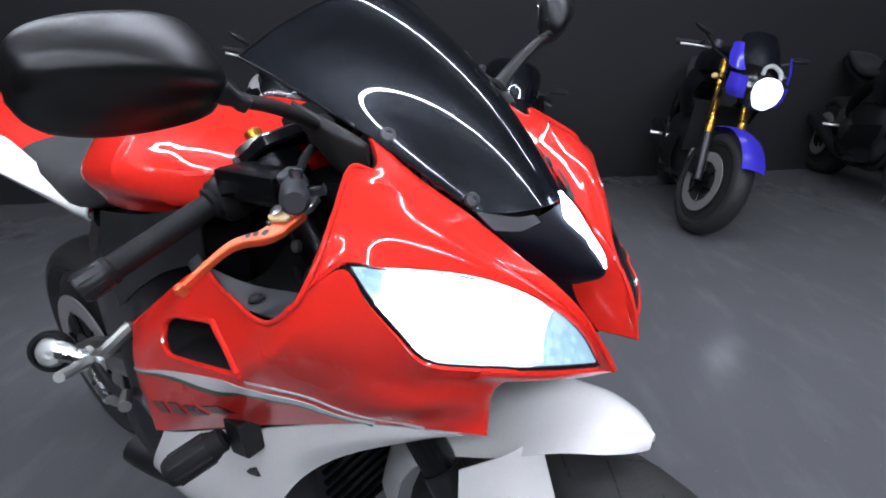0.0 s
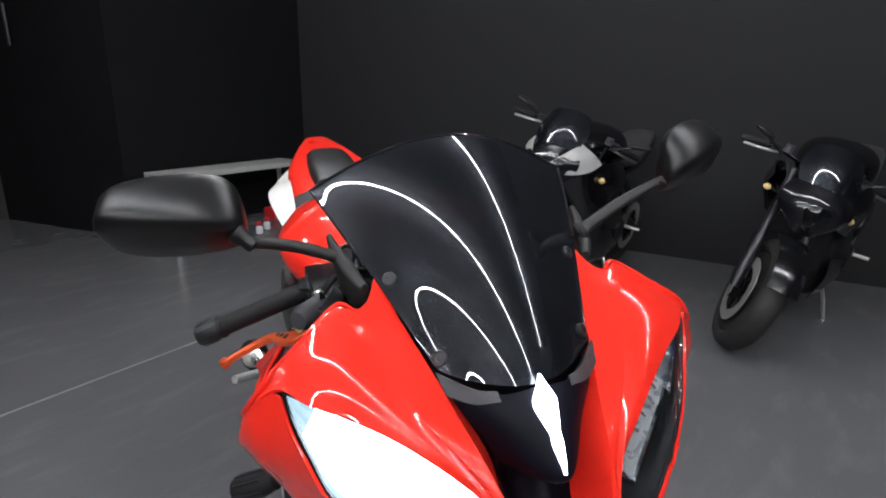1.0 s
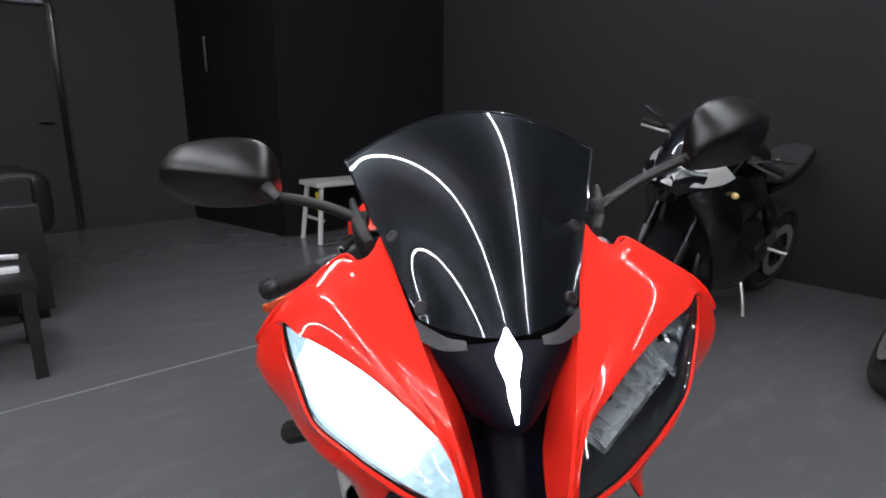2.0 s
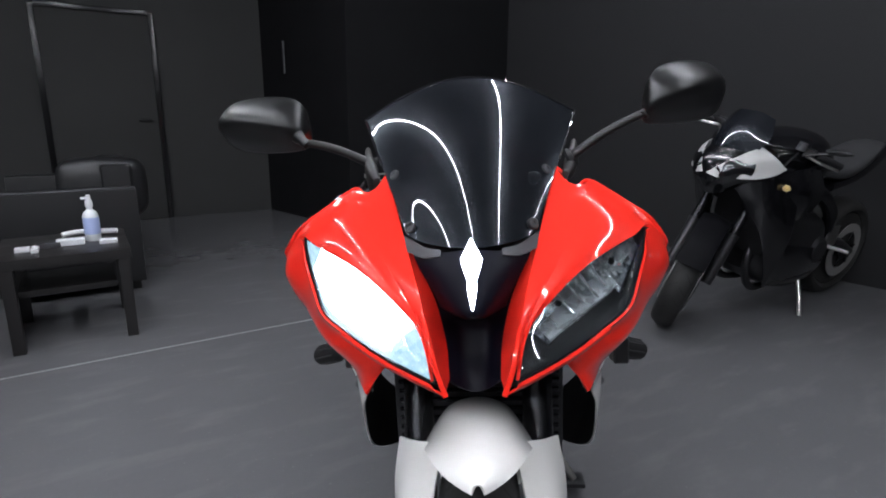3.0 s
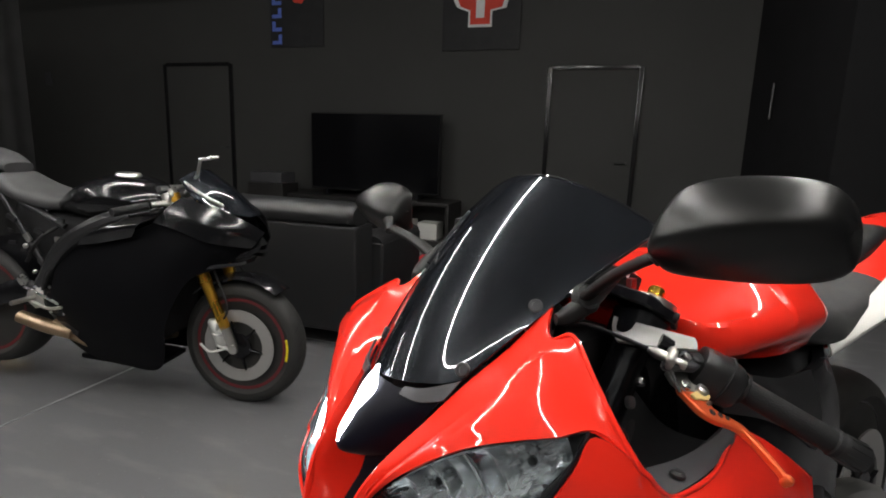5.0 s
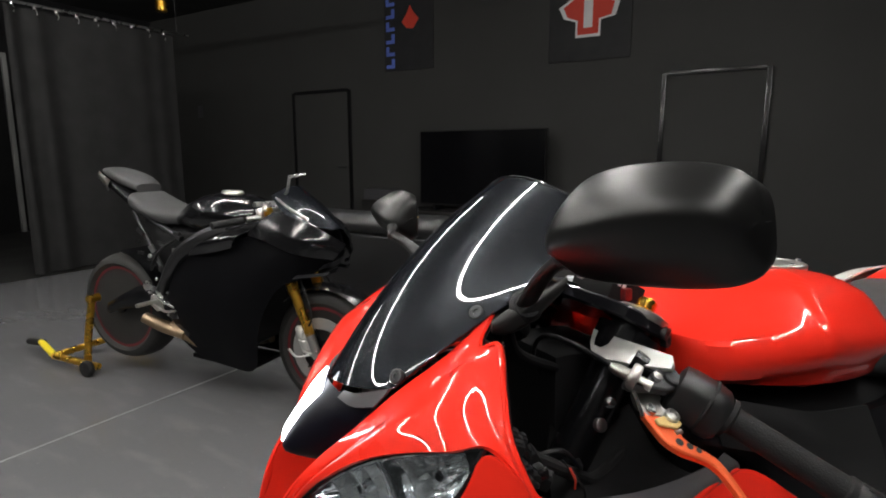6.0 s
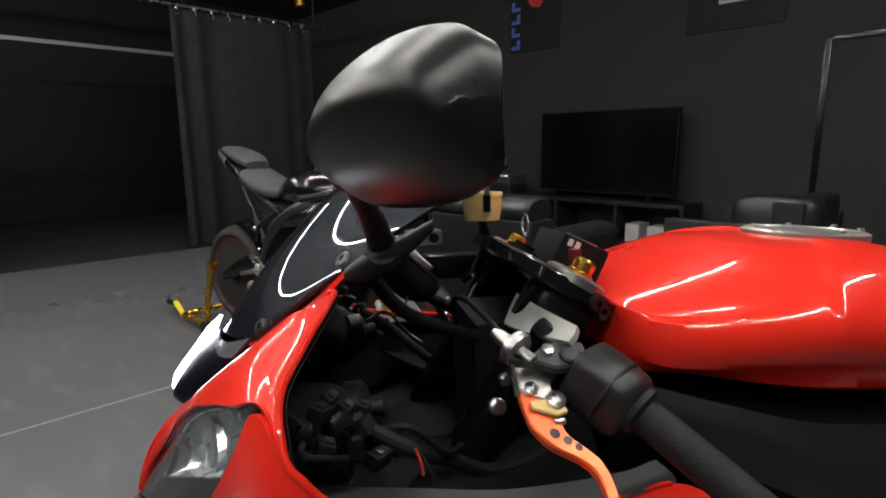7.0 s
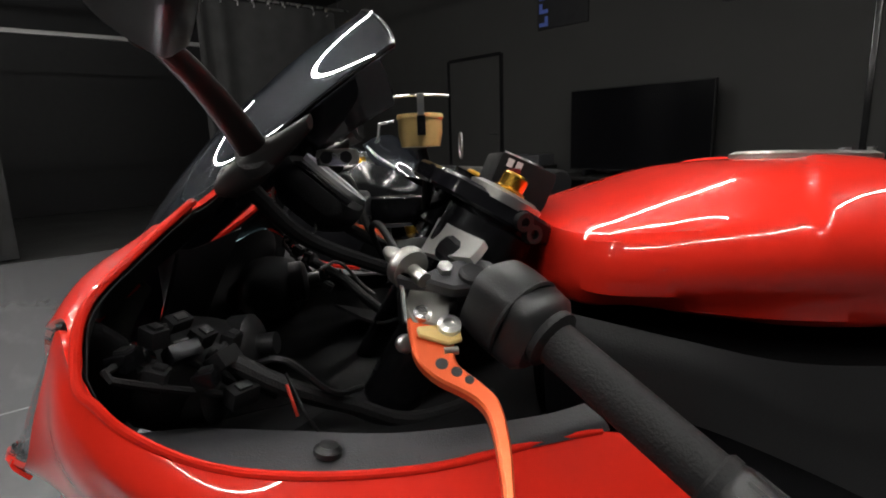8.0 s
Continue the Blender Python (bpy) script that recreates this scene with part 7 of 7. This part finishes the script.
street_bike("white_sport_motorcycle", "black and white sport motorcycle leaning on its side stand", park(4.66, 2.13, -93, 9), 9, 30, LACQUER, SCREEN, "dark headlight", MATTBLACK, LACQUER, BLACKANO, 0.0, cheeks=PALEPAINT)
street_bike("dark_naked_motorcycle", "dark unlit motorcycle leaning on its side stand", park(4.97, 1.05, -101, 11) @ Matrix.Scale(0.97, 4), 11, 28, GLOSS, SCREEN, "dark headlight", LACQUER, LACQUER, DARKMETAL, -0.08)
street_bike("blue_sport_motorcycle", "blue and black motorcycle with one lit white headlight", park(5.1, -0.31, -103, 10), 10, 20, LACQUER, LAMPWHITE, "lit white headlight", BLUE, LACQUER, GOLD, 0.0, side=LACQUER, big=1.35, ears=BLUE)
street_bike("black_motorcycle", "black motorcycle parked by the dark wall", park(5.3, -1.75, -100, 9), 9, 20, GLOSS, SCREEN, "dark headlight", LACQUER, LACQUER, DARKMETAL)


def paddock_stand(m):
    e = empty("paddock_stand", m, "gold rear paddock stand with black wheels under the black motorcycle", "paddock stand")
    for s in (-1, 1):
        tube("side_arm", [(s * 0.19, 0.02, 0.06), (s * 0.185, 0.0, 0.22), (s * 0.16, -0.02, 0.41)], 0.019, GOLD, e, "gold upright arm", smooth_path=False)
        tube("side_rail", [(s * 0.19, -0.06, 0.05), (s * 0.19, 0.3, 0.06)], 0.019, GOLD, e, "gold side rail", smooth_path=False)
        lathe("stand_wheel", [(0.01, -0.018), (0.04, -0.016), (0.045, -0.008), (0.045, 0.008), (0.04, 0.016), (0.01, 0.018)], (s * 0.225, -0.02, 0.046), (1, 0, 0), RUBBER, e, "black stand wheel")
        lathe("axle_cradle", [(0.022, -0.03), (0.022, 0.03), (0.0, 0.03)], (s * 0.15, -0.02, 0.42), (1, 0, 0), GOLD, e, "gold axle cradle")
    tube("cross_bar", [(-0.19, 0.3, 0.06), (0.19, 0.3, 0.06)], 0.019, GOLD, e, "gold cross bar", smooth_path=False)
    tube("handle_bar", [(-0.19, 0.3, 0.06), (-0.12, 0.52, 0.09)], 0.018, YELLOW, e, "yellow lever handle", smooth_path=False)
    tube("handle_grip", [(-0.12, 0.5, 0.088), (-0.08, 0.7, 0.06)], 0.02, RUBBER, e, "black handle grip", smooth_path=False)
    return e


paddock_stand(Matrix.Translation((-0.23, 2.21, 0)) @ Matrix.Rotation(radians(98.6), 4, "Z"))


# ---- lounge corner ----
def sofa(name, x0, x1, y0, y1, h, label):
    e = empty(name, pose(x0, y0, 0), label, "sofa")
    w, d = x1 - x0, y1 - y0
    box("backrest", (0, 0, 0.1), (w - 0.06, 0.22, h - 0.13), LEATHER, e, bevel=0.02, seg=3)
    hull("headroll", [[(x, 0.11 + r * 0.13 * math.cos(t), h - 0.075 + r * 0.075 * math.sin(t)) for t in np.linspace(0, 2 * math.pi, 20, endpoint=False)] for x, r in ((0.0, 0.8), (0.02, 0.97), (0.05, 1), (w - 0.13, 1), (w - 0.1, 0.97), (w - 0.08, 0.8))], LEATHER, e, "rolled leather top", 1)
    for x in (0.0, w - 0.24):
        box("armrest", (x, 0.225, 0.1), (x + 0.24, d, 0.6), LEATHER, e, bevel=0.03, seg=3)
        hull("arm_roll", [[(x + 0.12 + 0.11 * math.cos(t), y, 0.6 + 0.04 * math.sin(t)) for t in np.linspace(0, 2 * math.pi, 18, endpoint=False)] for y in (0.235, d - 0.01)], LEATHER, e, "padded arm top", 1)
    for k in range(2):
        s = (w - 0.48) / 2
        box("seat_cushion", (0.24 + k * s + 0.004, 0.225, 0.2), (0.24 + (k + 1) * s - 0.004, d - 0.02, 0.42), LEATHER, e, bevel=0.04, seg=3)
    for x in (0.06, w - 0.06):
        for y in (0.06, d - 0.06):
            lathe("leg", [(0.032, 0.0), (0.032, 0.1)], (x, y, 0), (0, 0, 1), STEEL, e, "steel leg", seg=14)
    return e


sofa("black_leather_sofa", -0.55, 1.43, 3.13, 3.98, 0.845, "black leather sofa with a rolled back and steel legs")


def side_table():
    e = empty("side_table", pose(1.94, 3.73, 0), "black square side table with chunky legs beside the sofa", "table")
    box("tabletop", (-0.275, -0.275, 0.4), (0.275, 0.275, 0.45), BLACKWOOD, e, bevel=0.004)
    for x in (-0.245, 0.215):
        for y in (-0.27, 0.215):
            box("leg", (x, y, 0), (x + 0.05, y + 0.05, 0.4), BLACKWOOD, e, bevel=0.003)
    box("shelf", (-0.2, -0.2, 0.25), (0.2, 0.2, 0.28), BLACKWOOD, e, bevel=0.003)


side_table()


def armchair_low():
    e = empty("low_leather_armchair", pose(1.58, 4.27, 0), "low black leather armchair with a loose dark cushion", "armchair")
    box("side_panel", (0, 0, 0.06), (0.74, 0.16, 0.64), LEATHER, e, "arm panel with pale piping", bevel=0.012)
    tube("panel_piping", [(0.01, 0.004, 0.645), (0.73, 0.004, 0.645)], 0.007, GREYPLASTIC, e, "grey top piping", smooth_path=False)
    box("side_panel", (0, 1.1, 0.06), (0.74, 1.26, 0.64), LEATHER, e, bevel=0.012)
    box("seat", (0.04, 0.16, 0.1), (0.7, 1.1, 0.42), LEATHER, e, bevel=0.04, seg=3)
    box("backrest", (0.56, 0.17, 0.3), (0.74, 1.09, 0.78), LEATHER, e, bevel=0.04, seg=3)
    for x in (0.05, 0.66):
        for y in (0.05, 1.18):
            box("foot", (x, y, 0), (x + 0.05, y + 0.05, 0.062), BLACKWOOD, e, bevel=0.003)
    return e


armchair_low()
thing(hull("dark_cushion", [[(2.17 + 1.3 * w * math.copysign(abs(math.cos(t)) ** 0.5, math.cos(t)) + 0.25 * (y - 4.6), y, 0.62 + h * math.copysign(abs(math.sin(t)) ** 0.5, math.sin(t))) for t in np.linspace(0, 2 * math.pi, 24, endpoint=False)] for y, w, h in ((4.45, 0.1, 0.1), (4.48, 0.17, 0.18), (4.55, 0.19, 0.2), (4.62, 0.17, 0.18), (4.65, 0.1, 0.1))], LEATHER, None, "", 3), "dark cushion leaning in the leather armchair", "cushion")


def spray_bottle():
    e = empty("spray_bottle", pose(2.067, 3.75, 0.45), "white spray bottle with a blue label on the side table", "bottle")
    lathe("bottle_body", [(0.0, 0.0), (0.033, 0.0), (0.036, 0.006), (0.036, 0.125), (0.03, 0.145), (0.014, 0.16), (0.013, 0.175)], (0, 0, 0), (0, 0, 1), BOTTLE, e, "translucent white body")
    lathe("bottle_label", [(0.0365, 0.035), (0.0368, 0.037), (0.0368, 0.118), (0.0365, 0.12)], (0, 0, 0), (0, 0, 1), LABELBLUE, e, "pale blue label", caps=False)
    lathe("spray_head", [(0.015, 0.172), (0.017, 0.176), (0.017, 0.2), (0.011, 0.21), (0.011, 0.232), (0.0, 0.236)], (0, 0, 0), (0, 0, 1), PAPER, e, "white spray head")
    tube("nozzle", [(0, 0, 0.218), (-0.03, -0.01, 0.219)], 0.007, PAPER, e, smooth_path=False)


spray_bottle()
for k, (x, y, w, d, h, mt, lb, ct) in enumerate(((1.78, 3.62, 0.03, 0.025, 0.02, PAPER, "small crumpled white wrapper on the side table", "wrapper"), (1.83, 3.6, 0.016, 0.05, 0.02, PAPER, "small white tube on the side table", "tube"), (1.88, 3.66, 0.05, 0.03, 0.025, GREYPLASTIC, "grey remote control on the side table", "remote"), (1.97, 3.68, 0.06, 0.03, 0.03, BOTTLE, "pale folded cloth on the side table", "cloth"), (2.13, 3.64, 0.04, 0.03, 0.02, PAPER, "small white box on the side table", "box"))):
    o = box("table_clutter", (x - w, y - d, 0.451), (x + w, y + d, 0.451 + h), mt, None, bevel=0.006)
    o.name = ct
    thing(o, lb, ct)
thing(tube("white_tray_rail", [(1.93, 3.86, 0.47), (2.02, 3.88, 0.475), (2.18, 3.85, 0.47)], 0.014, PAPER), "white rolled paper on the side table", "paper roll")
thing(hull("red_floor_bag", [[(1.37 + w * math.copysign(abs(math.cos(t)) ** 0.4, math.cos(t)), 4.42 + w * 0.8 * math.copysign(abs(math.sin(t)) ** 0.4, math.sin(t)), z) for t in np.linspace(0, 2 * math.pi, 24, endpoint=False)] for z, w in ((0.0, 0.1), (0.015, 0.115), (0.15, 0.118), (0.3, 0.125), (0.305, 0.11))], REDBIN, None, "", 2), "red fabric bin on the floor beside the sofa", "bin")


def television():
    e = empty("television", pose(-0.21, 6.62, 0.5), "large black flat television on a low cabinet", "television")
    box("bezel", (-0.86, 0, 0.06), (0.86, 0.05, 1.0), INNER, e, "black bezel", bevel=0.006)
    box("panel", (-0.845, -0.003, 0.08), (0.845, 0.001, 0.985), SCREEN, e, "switched-off screen", bevel=0)
    for x in (-0.6, 0.6):
        box("foot", (x - 0.02, -0.08, 0), (x + 0.02, 0.12, 0.065), GLOSS, e, bevel=0.004)


television()


def tv_cabinet():
    e = empty("tv_cabinet", pose(-0.3, 6.58, 0), "low black television cabinet with open niches", "cabinet")
    box("carcass", (-1.15, -0.2, 0.0), (1.15, 0.3, 0.06), BLACKWOOD, e, bevel=0.003)
    box("top", (-1.15, -0.2, 0.46), (1.15, 0.3, 0.5), BLACKWOOD, e, "black top with a worn edge", bevel=0.004)
    for x in (-1.15, -0.4, 0.38, 1.11):
        box("divider", (x, -0.19, 0.06), (x + 0.04, 0.29, 0.46), BLACKWOOD, e, bevel=0.002)
    box("back", (-1.14, 0.29, 0.06), (1.14, 0.3, 0.46), BLACKWOOD, e, bevel=0)


tv_cabinet()
thing(box("white_device_box", (0.45, 6.45, 0.06), (0.69, 6.7, 0.25), PAINTED, None, bevel=0.006), "white electronic box in the television cabinet", "box")
thing(box("white_device_box", (0.2, 6.45, 0.06), (0.36, 6.7, 0.26), PAINTED, None, bevel=0.006), "white electronic box in the television cabinet", "box")
thing(box("amplifier", (-1.75, 6.3, 0.62), (-1.3, 6.6, 0.75), GREYPLASTIC, None, bevel=0.008), "grey audio receiver on a black speaker stand", "receiver")
thing(box("speaker_stand", (-1.78, 6.28, 0), (-1.27, 6.62, 0.618), BLACKWOOD, None, bevel=0.008), "black speaker cabinet under the receiver", "speaker")


# ---- wall pieces ----
def poster_one():
    e = empty("brand_banner", pose(-1.83, 6.93, 2.32), "black banner with blue vertical print and a red emblem", "banner")
    box("canvas", (0, -0.02, 0), (0.78, -0.002, 1.05), CANVAS, e, bevel=0.002)
    for k in range(6):
        z = 0.04 + 0.16 * k
        box("printed_letter", (0.03, -0.024, z), (0.17, -0.021, z + 0.045), BLUEPRINT, e, "blue printed block", bevel=0)
        box("printed_letter", (0.03 if k % 2 else 0.12, -0.024, z + 0.047), (0.08 if k % 2 else 0.17, -0.021, z + 0.12), BLUEPRINT, e, "blue printed block", bevel=0)
    m = Matrix.Translation((0.42, -0.02, 0.62)) @ Matrix.Rotation(radians(90), 4, "X")
    plate("printed_emblem", [(-0.13, 0.0), (-0.05, 0.1), (0.0, 0.2), (0.06, 0.1), (0.14, 0.02), (0.08, -0.06), (0.05, -0.1), (-0.06, -0.08)], 0.003, REDPRINT, e, "red printed emblem", m, 0)


def poster_two():
    e = empty("emblem_poster", pose(0.53, 6.93, 2.24), "black poster with a red and white emblem", "poster")
    box("canvas", (0, -0.02, 0), (0.92, -0.002, 1.2), CANVAS, e, bevel=0.002)
    m = Matrix.Translation((0.45, -0.02, 0.25)) @ Matrix.Rotation(radians(90), 4, "X")
    T = [(-0.14, 0.0), (0.14, 0.0), (0.14, 0.17), (0.3, 0.2), (0.34, 0.34), (0.2, 0.42), (0.18, 0.62), (-0.18, 0.62), (-0.2, 0.42), (-0.34, 0.34), (-0.28, 0.22), (-0.14, 0.17)]
    plate("emblem_outline", T, 0.003, PAPER, e, "white emblem outline", m, 0)
    plate("emblem_fill", [(x * 0.84, 0.03 + y * 0.9) for x, y in T], 0.0055, REDPRINT, e, "red emblem", m, 0)
    plate("emblem_core", [(-0.05, 0.1), (0.05, 0.1), (0.05, 0.4), (-0.05, 0.4)], 0.008, PAPER, e, "white emblem core", m, 0)


poster_one()
poster_two()


def bench():
    e = empty("platform_bench", pose(4.98, 5.12, 0), "white painted metal work bench against the dark wall", "bench")
    box("plank", (-0.68, -0.17, 0.5), (0.68, 0.17, 0.54), PAINTED, e, "scuffed white top", bevel=0.006)
    for x in (-0.64, 0.6):
        for s in (-1, 1):
            tube("leg", [(x + 0.02, s * 0.13, 0.5), (x + 0.02 + (0.05 if x > 0 else -0.05), s * 0.17, 0.0)], 0.022, PAINTED, e, "white metal leg", smooth_path=False, seg=8)
        tube("stretcher", [(x + 0.02, -0.15, 0.2), (x + 0.02, 0.15, 0.2)], 0.014, PAINTED, e, smooth_path=False)
    box("yellow_label", (-0.668, -0.16, 0.3), (-0.664, -0.12, 0.46), YELLOW, e, "yellow warning label", bevel=0)


bench()


def floor_bottle(x, y, turn):
    e = empty("small_bottle", pose(x, y, 0, 0, 0, turn), "small white bottle with a red cap on the floor", "bottle", "bottles by the bench")
    lathe("bottle_body", [(0.0, 0.0), (0.026, 0.0), (0.03, 0.006), (0.03, 0.05), (0.022, 0.066), (0.013, 0.072)], (0, 0, 0), (0, 0, 1), PAPER, e, "white body", seg=18)
    lathe("cap", [(0.02, 0.07), (0.022, 0.074), (0.022, 0.1), (0.018, 0.106), (0.0, 0.107)], (0, 0, 0), (0, 0, 1), REDBIN, e, "red cap", seg=18)


for q in ((4.93, 4.72, 10), (5.07, 4.8, 60), (5.2, 4.7, 130), (5.3, 4.83, 200)):
    floor_bottle(*q)
e = empty("red_tool_case", pose(5.42, 5.1, 0), "red plastic tool case on the floor under the bench", "case")
box("case_body", (-0.09, -0.07, 0.0), (0.09, 0.07, 0.11), REDBIN, e, "red case", 0.02)
tube("case_handle", [(-0.05, 0, 0.165), (-0.04, 0, 0.2), (0.04, 0, 0.2), (0.05, 0, 0.165)], 0.009, PLASTIC, e, "black handle", smooth_path=False)


def curtain(y0, width, label, seed):
    e = empty("black_curtain", pose(-3.3, y0, 0), label, "curtain", "black curtains")
    g = []
    for z in np.linspace(0.02, 2.56, 8):
        k = 0.5 + 0.5 * (2.56 - z) / 2.56
        g.append([((0.012 + 0.05 * max(0, 1 - 2.2 * t)) * k * math.sin(t * 30 + seed + 2.5 * math.sin(t * 7) + 0.25 * z) + 0.025 * math.sin(t * 8 + 2 + 0.2 * z), width * t, z) for t in np.linspace(0, 1, 160)])
    sheet("cloth", np.array(g), CURTAIN, e, "black pleated cloth", 0.004, sharp=80)
    for k in range(9):
        y = (0.05 + 0.11 * k) * width
        lathe("rail_glider", [(0.012, -0.03), (0.016, -0.02), (0.012, 0.0)], (0, y, 2.59), (0, 0, 1), STEEL, e, "steel glider", seg=10)
        tube("curtain_clip", [(0.02, y, 2.56), (0.026, y + 0.008, 2.53), (0.02, y, 2.5)], 0.004, STEEL, e, "steel clip", seg=6)


curtain(3.05, 1.7, "black pleated curtain hanging from a ceiling rail", 0.0)
curtain(-0.35, 1.55, "black pleated curtain drawn back at the rail's other end", 1.3)
e = empty("curtain_rail", pose(-3.3, 0, 2.6), "steel curtain rail on thin drop rods under the ceiling", "curtain rail")
tube("rail", [(0, -2.5, 0), (0, 4.95, 0)], 0.014, STEEL, e, "steel rail", smooth_path=False)
for y in (-2.2, -0.4, 1.5, 3.2, 4.8):
    tube("rail_hanger", [(0, y, 0.01), (0, y, 1.0)], 0.006, DARKMETAL, e, smooth_path=False, seg=6)


def framed_opening():
    e = empty("roller_door", pose(-7.2, 4.54, 0), "dark roller door with a pale grey frame", "door")
    e["kind"] = "structure"
    box("frame_post", (0.001, -0.03, 0), (0.06, 0.03, 2.64), GREYMETAL, e, "pale grey post", bevel=0.004)
    box("frame_post", (0.001, -4.93, 0), (0.06, -4.87, 2.64), GREYMETAL, e, "pale grey post", bevel=0.004)
    box("frame_head", (0.001, -4.93, 2.64), (0.06, 0.03, 2.7), GREYMETAL, e, "pale grey head rail", bevel=0.004)
    box("door_panel", (0.001, -4.865, 0.004), (0.014, -0.035, 2.638), INNER, e, "plain black door panel", bevel=0.002)


framed_opening()
e = empty("ceiling_spot", pose(-3.1, 4.5, 2.82), "small unlit ceiling spotlight on a drop rod", "spotlight")
lathe("spot_body", [(0.05, -0.06), (0.06, -0.05), (0.06, 0.05), (0.03, 0.08)], (0, 0, 0), (0, 0, 1), GOLD, e, "brassy lamp body")
tube("drop_rod", [(0, 0, 0.07), (0, 0, 0.78)], 0.006, DARKMETAL, e, smooth_path=False, seg=6)
e = empty("wall_plate", Matrix.Translation((3.95, 6.45, 1.66)) @ Matrix.Rotation(radians(-12.9), 4, "Z"), "small grey plate on the black wall", "wall plate")
box("plate", (-0.012, -0.05, -0.16), (0.004, 0.05, 0.16), GREYPLASTIC, e, bevel=0.004)
e = empty("wall_switch", pose(-5.9, 6.93, 1.95), "grey switch plate on the dark far wall", "switch")
box("plate", (-0.07, -0.012, -0.1), (0.07, -0.001, 0.1), GREYPLASTIC, e, bevel=0.004)
